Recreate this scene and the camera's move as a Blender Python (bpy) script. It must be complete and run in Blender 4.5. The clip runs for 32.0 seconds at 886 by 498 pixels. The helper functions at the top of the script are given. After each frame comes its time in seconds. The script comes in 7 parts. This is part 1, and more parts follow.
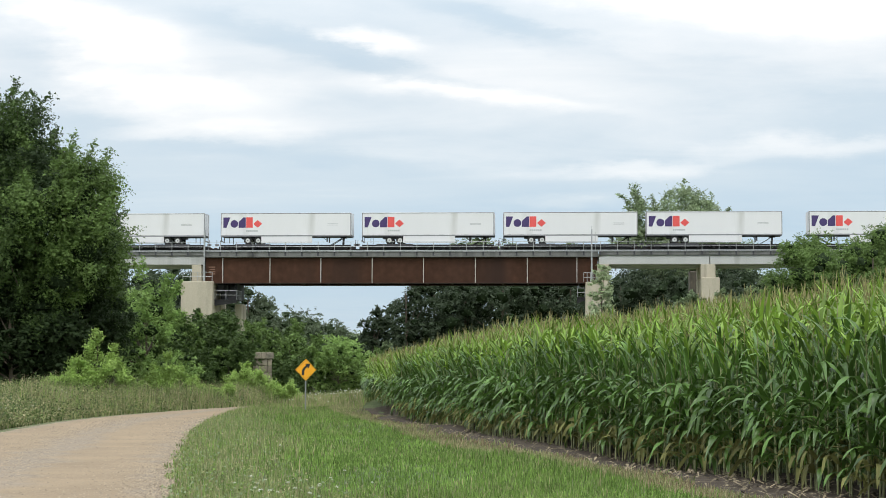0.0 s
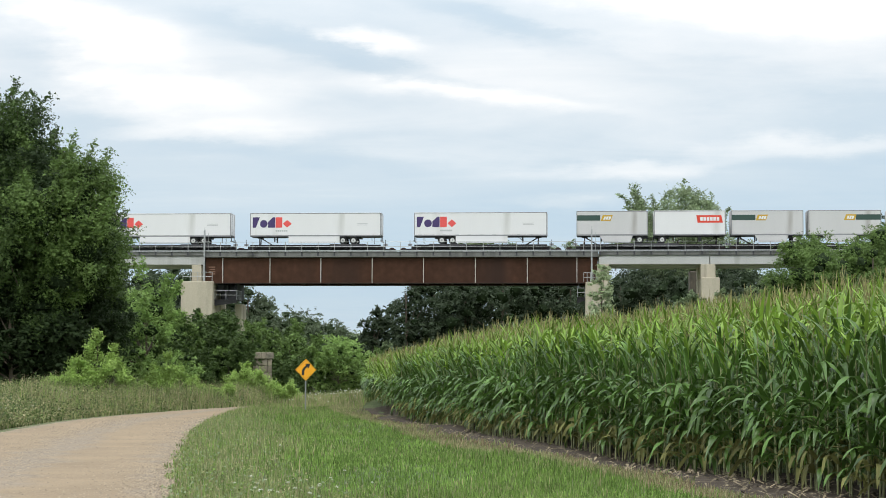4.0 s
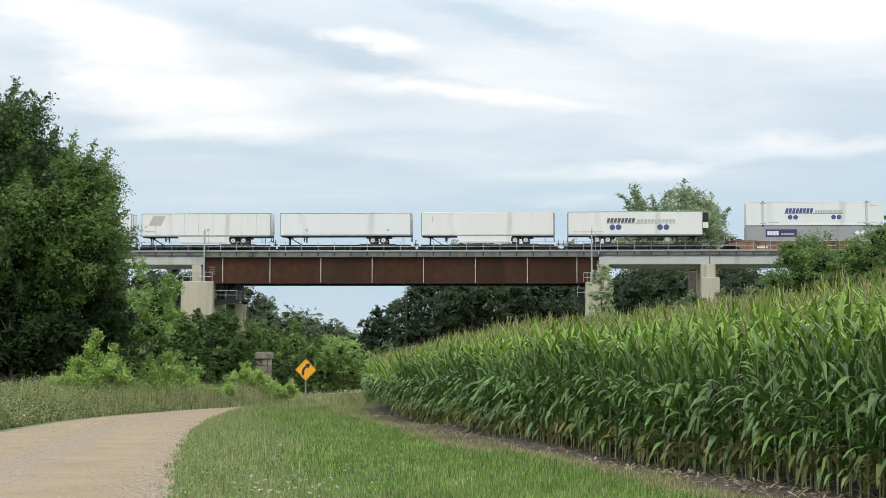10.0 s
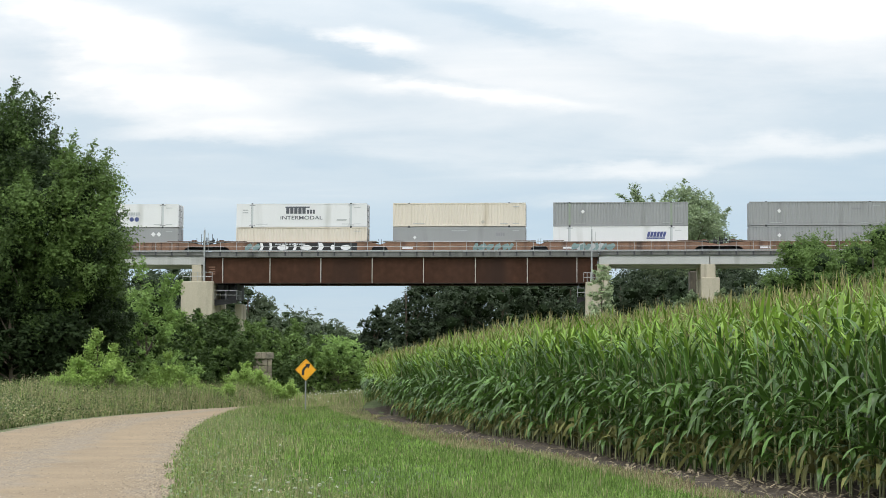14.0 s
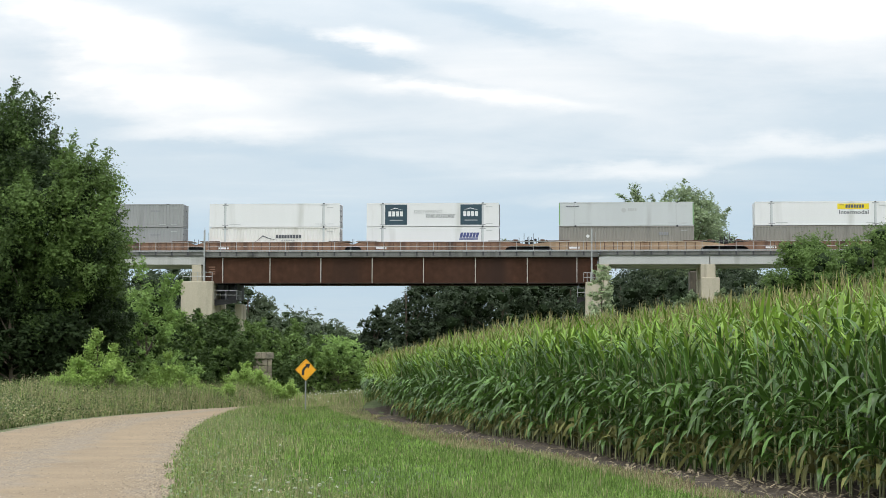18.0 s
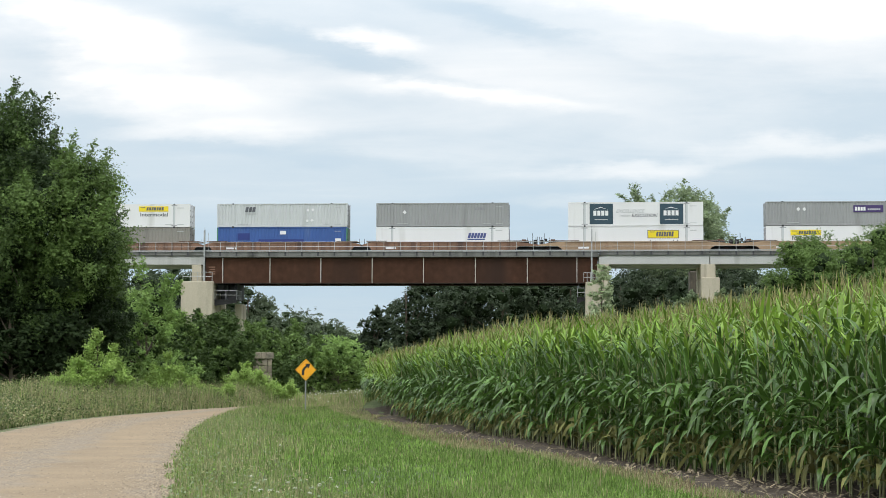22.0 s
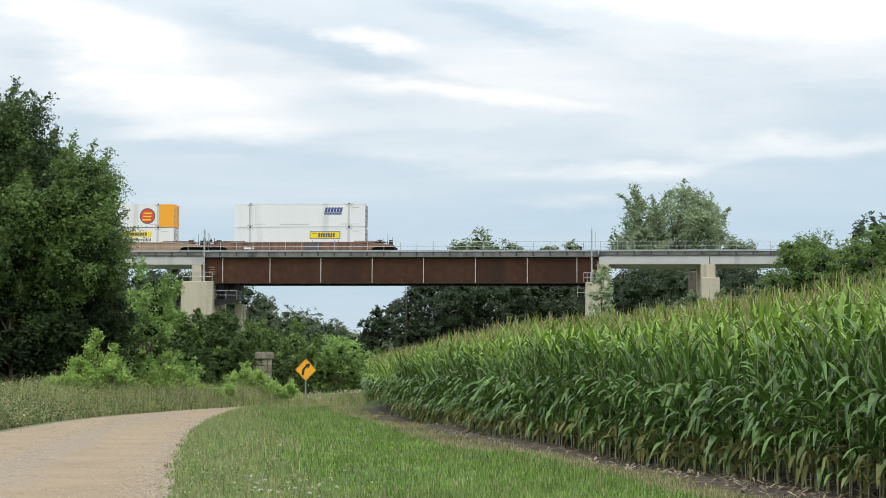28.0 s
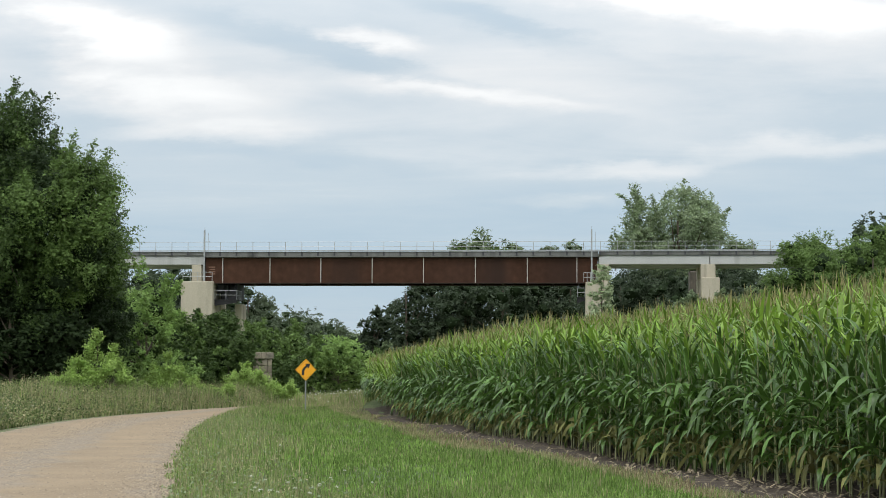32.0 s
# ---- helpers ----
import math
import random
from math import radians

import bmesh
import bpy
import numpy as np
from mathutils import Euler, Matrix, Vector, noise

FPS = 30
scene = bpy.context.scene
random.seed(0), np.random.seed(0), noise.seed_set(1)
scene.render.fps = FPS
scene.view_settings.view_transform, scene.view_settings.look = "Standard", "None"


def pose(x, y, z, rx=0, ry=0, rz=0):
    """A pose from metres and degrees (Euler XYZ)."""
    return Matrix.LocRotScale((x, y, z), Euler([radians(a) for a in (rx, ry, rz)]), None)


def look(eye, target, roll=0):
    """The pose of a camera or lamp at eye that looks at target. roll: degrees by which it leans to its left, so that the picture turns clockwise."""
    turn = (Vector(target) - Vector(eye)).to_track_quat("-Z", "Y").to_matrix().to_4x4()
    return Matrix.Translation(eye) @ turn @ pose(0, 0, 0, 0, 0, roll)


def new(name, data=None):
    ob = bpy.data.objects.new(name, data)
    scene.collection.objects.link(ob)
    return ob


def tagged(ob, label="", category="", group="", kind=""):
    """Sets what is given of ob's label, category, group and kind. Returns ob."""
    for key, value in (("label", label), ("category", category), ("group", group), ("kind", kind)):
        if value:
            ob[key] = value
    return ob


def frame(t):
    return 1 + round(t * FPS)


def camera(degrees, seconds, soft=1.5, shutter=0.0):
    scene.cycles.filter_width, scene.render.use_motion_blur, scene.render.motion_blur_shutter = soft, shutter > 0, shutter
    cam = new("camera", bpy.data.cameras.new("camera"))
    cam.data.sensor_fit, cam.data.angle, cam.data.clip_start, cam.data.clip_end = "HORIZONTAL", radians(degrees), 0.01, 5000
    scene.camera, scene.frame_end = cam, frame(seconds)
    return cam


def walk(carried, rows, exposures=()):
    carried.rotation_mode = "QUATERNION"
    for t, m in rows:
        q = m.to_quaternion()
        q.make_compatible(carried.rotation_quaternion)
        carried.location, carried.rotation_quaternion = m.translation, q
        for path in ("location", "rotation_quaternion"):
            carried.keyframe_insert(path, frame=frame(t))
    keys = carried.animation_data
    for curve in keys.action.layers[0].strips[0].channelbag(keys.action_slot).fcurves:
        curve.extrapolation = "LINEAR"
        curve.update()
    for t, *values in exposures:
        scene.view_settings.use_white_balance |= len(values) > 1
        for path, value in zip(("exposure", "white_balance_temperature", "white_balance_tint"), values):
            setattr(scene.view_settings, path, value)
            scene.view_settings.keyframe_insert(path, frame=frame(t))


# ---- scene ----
FOV = 30.76
cam = camera(FOV, 32.0, soft=0.85)
EYE = (0.0, 0.0, 1.6)
CAM_POSE = look(EYE, (0.0, 100.0, 1.6 + 6.983), 0.22)
walk(cam, [(0.0, CAM_POSE), (32.0, CAM_POSE)],
     exposures=[(0.0, 0.0), (14.0, 0.0), (28.0, 0.0), (29.5, -0.12), (30.5, -0.17), (32.0, -0.17)])

# ---------------------------------------------------------------- world and light
SUN_EL, SUN_ROT = radians(60), radians(205)

CLOUD_BASE = 0.17
CLOUDS = ((-0.215, 0.208, 0.085, 0.026, -10, 0.22), (-0.085, 0.196, 0.12, 0.017, -17, -0.11), (-0.045, 0.201, 0.05, 0.011, -6, 0.18),
          (-0.165, 0.168, 0.14, 0.034, -6, 0.22), (0.02, 0.166, 0.15, 0.010, -5, 0.13), (-0.02, 0.180, 0.11, 0.010, -13, -0.08),
          (0.17, 0.230, 0.22, 0.030, -5, 0.30), (0.035, 0.211, 0.12, 0.012, -15, -0.11), (0.19, 0.178, 0.20, 0.024, -4, -0.08),
          (0.24, 0.138, 0.11, 0.014, 5, 0.17), (0.13, 0.122, 0.11, 0.008, 3, 0.13), (0.08, 0.102, 0.05, 0.009, 0, 0.14),
          (-0.13, 0.146, 0.15, 0.014, 3, 0.10), (-0.11, 0.131, 0.17, 0.008, -4, -0.06), (-0.26, 0.186, 0.05, 0.018, -20, -0.07))


def make_world():
    w = bpy.data.worlds.new("overcast_sky")
    scene.world = w
    w.use_nodes = True
    nt = w.node_tree
    nt.nodes.clear()
    N, L = nt.nodes.new, nt.links.new
    out, bg = N("ShaderNodeOutputWorld"), N("ShaderNodeBackground")
    sky = N("ShaderNodeTexSky")
    sky.sky_type, sky.sun_disc = "NISHITA", False
    sky.sun_elevation, sky.sun_rotation = SUN_EL, SUN_ROT
    tc, sep = N("ShaderNodeTexCoord"), N("ShaderNodeSeparateXYZ")
    L(tc.outputs["Generated"], sep.inputs[0])
    zc = N("ShaderNodeMath"); zc.operation = "MAXIMUM"; zc.inputs[1].default_value = 0.0
    L(sep.outputs[2], zc.inputs[0])
    za = N("ShaderNodeMath"); za.operation = "ADD"; za.inputs[1].default_value = 0.10
    L(zc.outputs[0], za.inputs[0])
    dx = N("ShaderNodeMath"); dx.operation = "DIVIDE"
    dy = N("ShaderNodeMath"); dy.operation = "DIVIDE"
    L(sep.outputs[0], dx.inputs[0]); L(za.outputs[0], dx.inputs[1])
    L(sep.outputs[1], dy.inputs[0]); L(za.outputs[0], dy.inputs[1])
    comb = N("ShaderNodeCombineXYZ")
    L(dx.outputs[0], comb.inputs[0]); L(dy.outputs[0], comb.inputs[1])
    mp = N("ShaderNodeMapping")
    mp.inputs["Scale"].default_value = (0.55, 0.95, 1.0)
    mp.inputs["Rotation"].default_value = (0, 0, radians(-12))
    mp.inputs["Location"].default_value = (3.1, 0.4, 0.0)
    L(comb.outputs[0], mp.inputs[0])
    n1 = N("ShaderNodeTexNoise")
    n1.inputs["Scale"].default_value = 0.9; n1.inputs["Detail"].default_value = 6
    n1.inputs["Roughness"].default_value = 0.48; n1.inputs["Distortion"].default_value = 0.5
    L(mp.outputs[0], n1.inputs[0])
    # thicker bright sheet with height, thin blue-grey near the horizon
    lift = N("ShaderNodeMapRange")
    lift.inputs[1].default_value, lift.inputs[2].default_value = 0.08, 0.17
    lift.inputs[3].default_value, lift.inputs[4].default_value = -0.24, 0.03
    L(zc.outputs[0], lift.inputs[0])
    # finer drawn-out streaks
    mp2 = N("ShaderNodeMapping")
    mp2.inputs["Scale"].default_value = (0.6, 1.3, 1.0)
    mp2.inputs["Rotation"].default_value = (0, 0, radians(-16))
    L(comb.outputs[0], mp2.inputs[0])
    n2 = N("ShaderNodeTexNoise")
    n2.inputs["Scale"].default_value = 1.6; n2.inputs["Detail"].default_value = 5
    n2.inputs["Roughness"].default_value = 0.55; n2.inputs["Distortion"].default_value = 0.8
    L(mp2.outputs[0], n2.inputs[0])
    fine = N("ShaderNodeMath"); fine.operation = "MULTIPLY_ADD"; fine.inputs[1].default_value = 0.22
    L(n2.outputs[0], fine.inputs[0]); L(lift.outputs[0], fine.inputs[2])
    add = N("ShaderNodeMath"); add.operation = "ADD"
    soft1 = N("ShaderNodeMath"); soft1.operation = "MULTIPLY"; soft1.inputs[1].default_value = 0.42
    L(n1.outputs[0], soft1.inputs[0])
    L(soft1.outputs[0], add.inputs[0]); L(fine.outputs[0], add.inputs[1])
    ramp = N("ShaderNodeValToRGB")
    e = ramp.color_ramp.elements
    e[0].position, e[0].color = 0.30, (0.55, 0.70, 0.83, 1)
    e[1].position, e[1].color = 0.80, (1.36, 1.35, 1.32, 1)
    m = ramp.color_ramp.elements.new(0.66); m.color = (1.02, 1.04, 1.05, 1)
    m = ramp.color_ramp.elements.new(0.48); m.color = (0.70, 0.805, 0.885, 1)
    # long cloud banks and clearer lanes ahead, their edges frayed by noise: across, up, half length, half height, slope, gain
    yc = N("ShaderNodeMath"); yc.operation = "MAXIMUM"; yc.inputs[1].default_value = 0.05
    L(sep.outputs[1], yc.inputs[0])
    flat = N("ShaderNodeVectorMath"); flat.operation = "DIVIDE"
    dup = N("ShaderNodeCombineXYZ")
    for k in range(3):
        L(yc.outputs[0], dup.inputs[k])
    swap = N("ShaderNodeCombineXYZ")
    L(sep.outputs[0], swap.inputs[0]); L(sep.outputs[2], swap.inputs[1])
    L(swap.outputs[0], flat.inputs[0]); L(dup.outputs[0], flat.inputs[1])
    stretch = N("ShaderNodeMapping"); stretch.inputs["Scale"].default_value = (9.0, 26.0, 1.0)
    L(flat.outputs[0], stretch.inputs[0])
    fray = N("ShaderNodeTexNoise"); fray.inputs["Scale"].default_value = 1.0; fray.inputs["Detail"].default_value = 6
    fray.inputs["Roughness"].default_value = 0.6
    L(stretch.outputs[0], fray.inputs[0])
    centre = N("ShaderNodeVectorMath"); centre.operation = "SUBTRACT"; centre.inputs[1].default_value = (0.5, 0.5, 0.5)
    L(fray.outputs["Color"], centre.inputs[0])
    swing = N("ShaderNodeVectorMath"); swing.operation = "MULTIPLY"; swing.inputs[1].default_value = (0.11, 0.034, 0.0)
    L(centre.outputs[0], swing.inputs[0])
    warped = N("ShaderNodeVectorMath"); warped.operation = "ADD"
    L(flat.outputs[0], warped.inputs[0]); L(swing.outputs[0], warped.inputs[1])
    wisps = N("ShaderNodeMath"); wisps.operation = "MULTIPLY_ADD"; wisps.inputs[1].default_value = 0.16; wisps.inputs[2].default_value = CLOUD_BASE
    L(fray.outputs[0], wisps.inputs[0])
    total = wisps.outputs[0]
    for cu, cv, ru, rv, slope, amp in CLOUDS:
        mpc = N("ShaderNodeMapping"); mpc.vector_type = "TEXTURE"
        mpc.inputs["Location"].default_value = (cu, cv, 0)
        mpc.inputs["Rotation"].default_value = (0, 0, radians(slope))
        mpc.inputs["Scale"].default_value = (ru, rv, 1)
        L(warped.outputs[0], mpc.inputs[0])
        ln = N("ShaderNodeVectorMath"); ln.operation = "LENGTH"
        L(mpc.outputs[0], ln.inputs[0])
        fall = N("ShaderNodeMapRange"); fall.interpolation_type = "SMOOTHERSTEP"
        fall.inputs[1].default_value, fall.inputs[2].default_value = 1.0, 0.0
        fall.inputs[3].default_value, fall.inputs[4].default_value = 0.0, amp
        L(ln.outputs["Value"], fall.inputs[0])
        sm = N("ShaderNodeMath"); sm.operation = "ADD"
        L(total, sm.inputs[0]); L(fall.outputs[0], sm.inputs[1])
        total = sm.outputs[0]
    cover = N("ShaderNodeMath"); cover.operation = "ADD"
    L(add.outputs[0], cover.inputs[0]); L(total, cover.inputs[1])
    L(cover.outputs[0], ramp.inputs[0])
    skym = N("ShaderNodeVectorMath"); skym.operation = "SCALE"; skym.inputs["Scale"].default_value = 0.11
    L(sky.outputs[0], skym.inputs[0])
    mix = N("ShaderNodeMix"); mix.data_type = "RGBA"; mix.inputs[0].default_value = 0.88
    L(skym.outputs[0], mix.inputs[6]); L(ramp.outputs[0], mix.inputs[7])
    # an overcast sky grows brighter towards the zenith
    gain = N("ShaderNodeMapRange")
    gain.inputs[1].default_value, gain.inputs[2].default_value = 0.18, 0.9
    gain.inputs[3].default_value, gain.inputs[4].default_value = 1.0, 2.2
    L(zc.outputs[0], gain.inputs[0])
    L(mix.outputs[2], bg.inputs[0]); L(gain.outputs[0], bg.inputs[1])
    L(bg.outputs[0], out.inputs[0])


make_world()
sun = new("sun", bpy.data.lights.new("sun", "SUN"))
sun.data.energy, sun.data.angle, sun.data.color = 1.1, radians(22), (1.0, 0.98, 0.95)
SUN_DIR = Vector((math.sin(SUN_ROT) * math.cos(SUN_EL), math.cos(SUN_ROT) * math.cos(SUN_EL), math.sin(SUN_EL)))
sun.matrix_world = look(SUN_DIR * 50, (0, 0, 0))

# ---------------------------------------------------------------- materials


def material(name, color, rough=0.7, metal=0.0, scale=6.0, amount=0.25, bump=0.0, fine=60.0, stain=None, island=0.0,
             obj_random=0.0, translucent=0.0, spec=0.5, streak=False):
    """Principled material with grain at two scales in object space, bump, stains, and variation per piece."""
    m = bpy.data.materials.new(name)
    m.use_nodes = True
    nt = m.node_tree
    N, L = nt.nodes.new, nt.links.new
    b = nt.nodes["Principled BSDF"]
    tc = N("ShaderNodeTexCoord")
    mp = N("ShaderNodeMapping")
    L(tc.outputs["Object"], mp.inputs[0])
    if streak:
        mp.inputs["Scale"].default_value = (1.0, 1.0, 0.12)
    n1, n2 = N("ShaderNodeTexNoise"), N("ShaderNodeTexNoise")
    n1.inputs["Scale"].default_value, n1.inputs["Detail"].default_value = scale, 4
    n2.inputs["Scale"].default_value, n2.inputs["Detail"].default_value = fine, 3
    L(mp.outputs[0], n1.inputs[0]); L(tc.outputs["Object"], n2.inputs[0])
    add = N("ShaderNodeMath"); add.operation = "ADD"
    L(n1.outputs[0], add.inputs[0]); L(n2.outputs[0], add.inputs[1])
    val = N("ShaderNodeMapRange")
    val.inputs[1].default_value, val.inputs[2].default_value = 0.6, 1.4
    val.inputs[3].default_value, val.inputs[4].default_value = 1 - amount, 1 + amount
    L(add.outputs[0], val.inputs[0])
    last = val.outputs[0]
    for src, size in (("island", island), ("object", obj_random)):
        if size:
            g = N("ShaderNodeNewGeometry") if src == "island" else N("ShaderNodeObjectInfo")
            r = N("ShaderNodeMapRange")
            r.inputs[3].default_value, r.inputs[4].default_value = 1 - size, 1 + size
            L(g.outputs["Random Per Island" if src == "island" else "Random"], r.inputs[0])
            mul = N("ShaderNodeMath"); mul.operation = "MULTIPLY"
            L(last, mul.inputs[0]); L(r.outputs[0], mul.inputs[1])
            last = mul.outputs[0]
    col = N("ShaderNodeVectorMath"); col.operation = "SCALE"
    col.inputs[0].default_value = color
    L(last, col.inputs["Scale"])
    out = col.outputs[0]
    if stain:
        n3 = N("ShaderNodeTexNoise")
        n3.inputs["Scale"].default_value, n3.inputs["Detail"].default_value = stain[1], 6
        L(mp.outputs[0], n3.inputs[0])
        r3 = N("ShaderNodeMapRange")
        r3.inputs[1].default_value, r3.inputs[2].default_value = stain[2], stain[2] + 0.18
        L(n3.outputs[0], r3.inputs[0])
        mx = N("ShaderNodeMix"); mx.data_type = "RGBA"
        L(r3.outputs[0], mx.inputs[0]); L(out, mx.inputs[6])
        mx.inputs[7].default_value = (*stain[0], 1)
        out = mx.outputs[2]
    L(out, b.inputs["Base Color"])
    b.inputs["Roughness"].default_value, b.inputs["Metallic"].default_value = rough, metal
    b.inputs["Specular IOR Level"].default_value = spec
    if bump:
        bp = N("ShaderNodeBump")
        bp.inputs["Strength"].default_value, bp.inputs["Distance"].default_value = bump, 0.02
        L(add.outputs[0], bp.inputs["Height"]); L(bp.outputs[0], b.inputs["Normal"])
    if translucent:
        tr, ms = N("ShaderNodeBsdfTranslucent"), N("ShaderNodeMixShader")
        L(out, tr.inputs[0])
        ms.inputs[0].default_value = translucent
        L(b.outputs[0], ms.inputs[1]); L(tr.outputs[0], ms.inputs[2])
        L(ms.outputs[0], nt.nodes["Material Output"].inputs[0])
    return m


CONCRETE = material("weathered_concrete", (0.47, 0.42, 0.325), 0.9, scale=0.7, fine=9, amount=0.18, bump=0.2, stain=((0.2, 0.18, 0.14), 0.5, 0.56), streak=True)
CONC_BEAM = material("grey_concrete", (0.49, 0.49, 0.475), 0.9, scale=0.4, fine=8, amount=0.12, bump=0.15, stain=((0.27, 0.26, 0.24), 0.35, 0.60), streak=True)
CONC_CURB = material("deck_edge_concrete", (0.18, 0.18, 0.172), 0.9, scale=0.6, fine=9, amount=0.25, bump=0.2, stain=((0.075, 0.075, 0.07), 0.5, 0.50), streak=True)
RUST_STEEL = material("weathering_steel", (0.064, 0.030, 0.018), 0.85, 0.0, scale=0.4, fine=1.3, spec=0.2, amount=0.38, bump=0.1, stain=((0.040, 0.022, 0.016), 0.22, 0.52), streak=True)
RUST_DARK = material("dark_flange_steel", (0.045, 0.025, 0.02), 0.8, 0.1, scale=0.8, amount=0.3)
GALV = material("galvanized_steel", (0.42, 0.43, 0.43), 0.5, 0.6, scale=3, amount=0.15)
PALE_STEEL = material("pale_painted_steel", (0.46, 0.42, 0.375), 0.6, 0.1, scale=2, amount=0.2)
BALLAST = material("ballast_stone", (0.2, 0.19, 0.18), 0.95, scale=4, fine=30, amount=0.5, bump=0.6)
RAIL_STEEL = material("rail_steel", (0.2, 0.13, 0.1), 0.45, 0.7, scale=3, amount=0.2)
TIE = material("sleeper_wood", (0.09, 0.07, 0.055), 0.9, scale=5, amount=0.3)
STONE = material("old_limestone", (0.27, 0.238, 0.175), 0.95, scale=1.5, fine=12, amount=0.3, bump=0.4, obj_random=0.2, stain=((0.12, 0.12, 0.09), 1.2, 0.55))
OLD_STONE = material("dark_weathered_stone", (0.115, 0.098, 0.075), 0.95, scale=0.8, fine=6, amount=0.4, bump=0.4, stain=((0.05, 0.047, 0.036), 0.7, 0.5))
BLACK_STEEL = material("black_car_steel", (0.022, 0.021, 0.022), 0.65, 0.2, scale=1.5, amount=0.35)
WHITE_PAINT = material("white_trailer_paint", (0.785, 0.780, 0.780), 0.35, scale=0.6, fine=7, amount=0.035, stain=((0.63, 0.625, 0.605), 0.5, 0.57), streak=True)
WARM_WHITE = material("warm_white_paint", (0.79, 0.768, 0.735), 0.4, scale=0.7, fine=8, amount=0.05, stain=((0.62, 0.60, 0.55), 0.6, 0.58), streak=True)
CREAM = material("cream_container_paint", (0.74, 0.665, 0.565), 0.5, scale=0.7, fine=8, amount=0.05, stain=((0.55, 0.47, 0.36), 0.5, 0.62), streak=True)
SILVER = material("bare_aluminium_skin", (0.61, 0.60, 0.595), 0.45, 0.1, scale=0.8, fine=7, amount=0.06, stain=((0.42, 0.40, 0.38), 0.6, 0.58), streak=True)
GREY_CONT = material("grey_container_paint", (0.325, 0.33, 0.33), 0.5, scale=0.7, fine=8, amount=0.07, stain=((0.27, 0.275, 0.27), 0.6, 0.58), streak=True)
PALE_GREY = material("pale_grey_container_paint", (0.56, 0.58, 0.585), 0.5, scale=0.7, fine=8, amount=0.05, stain=((0.46, 0.47, 0.47), 0.6, 0.6), streak=True)
TAUPE = material("taupe_container_paint", (0.27, 0.255, 0.225), 0.5, scale=0.7, fine=8, amount=0.08, stain=((0.2, 0.19, 0.17), 0.6, 0.58), streak=True)
BLUE_CONT = material("blue_container_paint", (0.045, 0.11, 0.33), 0.5, scale=0.8, fine=8, amount=0.12, stain=((0.10, 0.16, 0.33), 0.5, 0.6), streak=True)
NAVY_CONT = material("navy_container_paint", (0.022, 0.04, 0.20), 0.4, scale=0.8, fine=8, amount=0.1)
TRIM_GREY = material("grey_trim_metal", (0.3, 0.3, 0.31), 0.5, 0.4, scale=2, amount=0.15)
DARK_TRIM = material("dark_trim_metal", (0.06, 0.06, 0.065), 0.6, 0.2, scale=2, amount=0.2)
TYRE = material("black_rubber", (0.02, 0.02, 0.02), 0.85, scale=5, amount=0.2)
RIM = material("pale_wheel_rim", (0.6, 0.6, 0.58), 0.5, 0.2, scale=6, amount=0.2)
WELL_BROWN = material("faded_brown_car_paint", (0.225, 0.128, 0.082), 0.8, scale=0.8, fine=6, amount=0.3, stain=((0.10, 0.06, 0.045), 0.7, 0.5), streak=True, obj_random=0.15)
WELL_TAN = material("dusty_tan_car_paint", (0.36, 0.25, 0.155), 0.8, scale=0.8, fine=6, amount=0.2, stain=((0.24, 0.14, 0.08), 0.7, 0.56), streak=True, obj_random=0.12)
PURPLE = material("purple_paint", (0.06, 0.035, 0.14), 0.5, amount=0.05)
RED_ORANGE = material("red_orange_paint", (0.80, 0.10, 0.09), 0.5, amount=0.05)
RED = material("red_paint", (0.72, 0.06, 0.03), 0.5, amount=0.05)
GREEN_DARK = material("dark_green_paint", (0.035, 0.075, 0.06), 0.5, amount=0.08)
GOLD = material("gold_paint", (0.58, 0.36, 0.03), 0.5, amount=0.06)
YELLOW = material("yellow_paint", (0.85, 0.66, 0.02), 0.5, amount=0.05)
ORANGE = material("orange_paint", (0.90, 0.38, 0.02), 0.45, amount=0.05)
INK = material("charcoal_lettering", (0.10, 0.105, 0.12), 0.5, amount=0.05)
INK_BLUE = material("blue_lettering", (0.07, 0.09, 0.24), 0.5, amount=0.05)
INK_PALE = material("pale_grey_lettering", (0.48, 0.49, 0.49), 0.5, amount=0.05)
TEAL_DARK = material("dark_teal_panel", (0.03, 0.065, 0.09), 0.4, scale=3, amount=0.25)
WHITE_INK = material("white_lettering", (0.8, 0.8, 0.8), 0.5, amount=0.04)
TAN_INK = material("tan_lettering", (0.5, 0.46, 0.40), 0.5, amount=0.05)
TEAL_SPRAY = material("faded_teal_spray_paint", (0.20, 0.30, 0.29), 0.7, scale=2, amount=0.25)
SIGN_YELLOW = material("sign_yellow", (0.92, 0.42, 0.012), 0.45, amount=0.04)
SIGN_BLACK = material("sign_black", (0.02, 0.02, 0.02), 0.5)
POST_STEEL = material("sign_post_steel", (0.30, 0.31, 0.30), 0.5, 0.4, scale=8, amount=0.2)
BARK = material("grey_brown_bark", (0.12, 0.095, 0.07), 0.95, scale=3, fine=18, amount=0.35, bump=0.5)


def leaf_mat(name, color, translucent=0.3, island=0.22, rough=0.6, spec=0.18):
    return material(name, color, rough, scale=0.42, fine=2.0, amount=0.36, island=island, translucent=translucent, spec=spec)


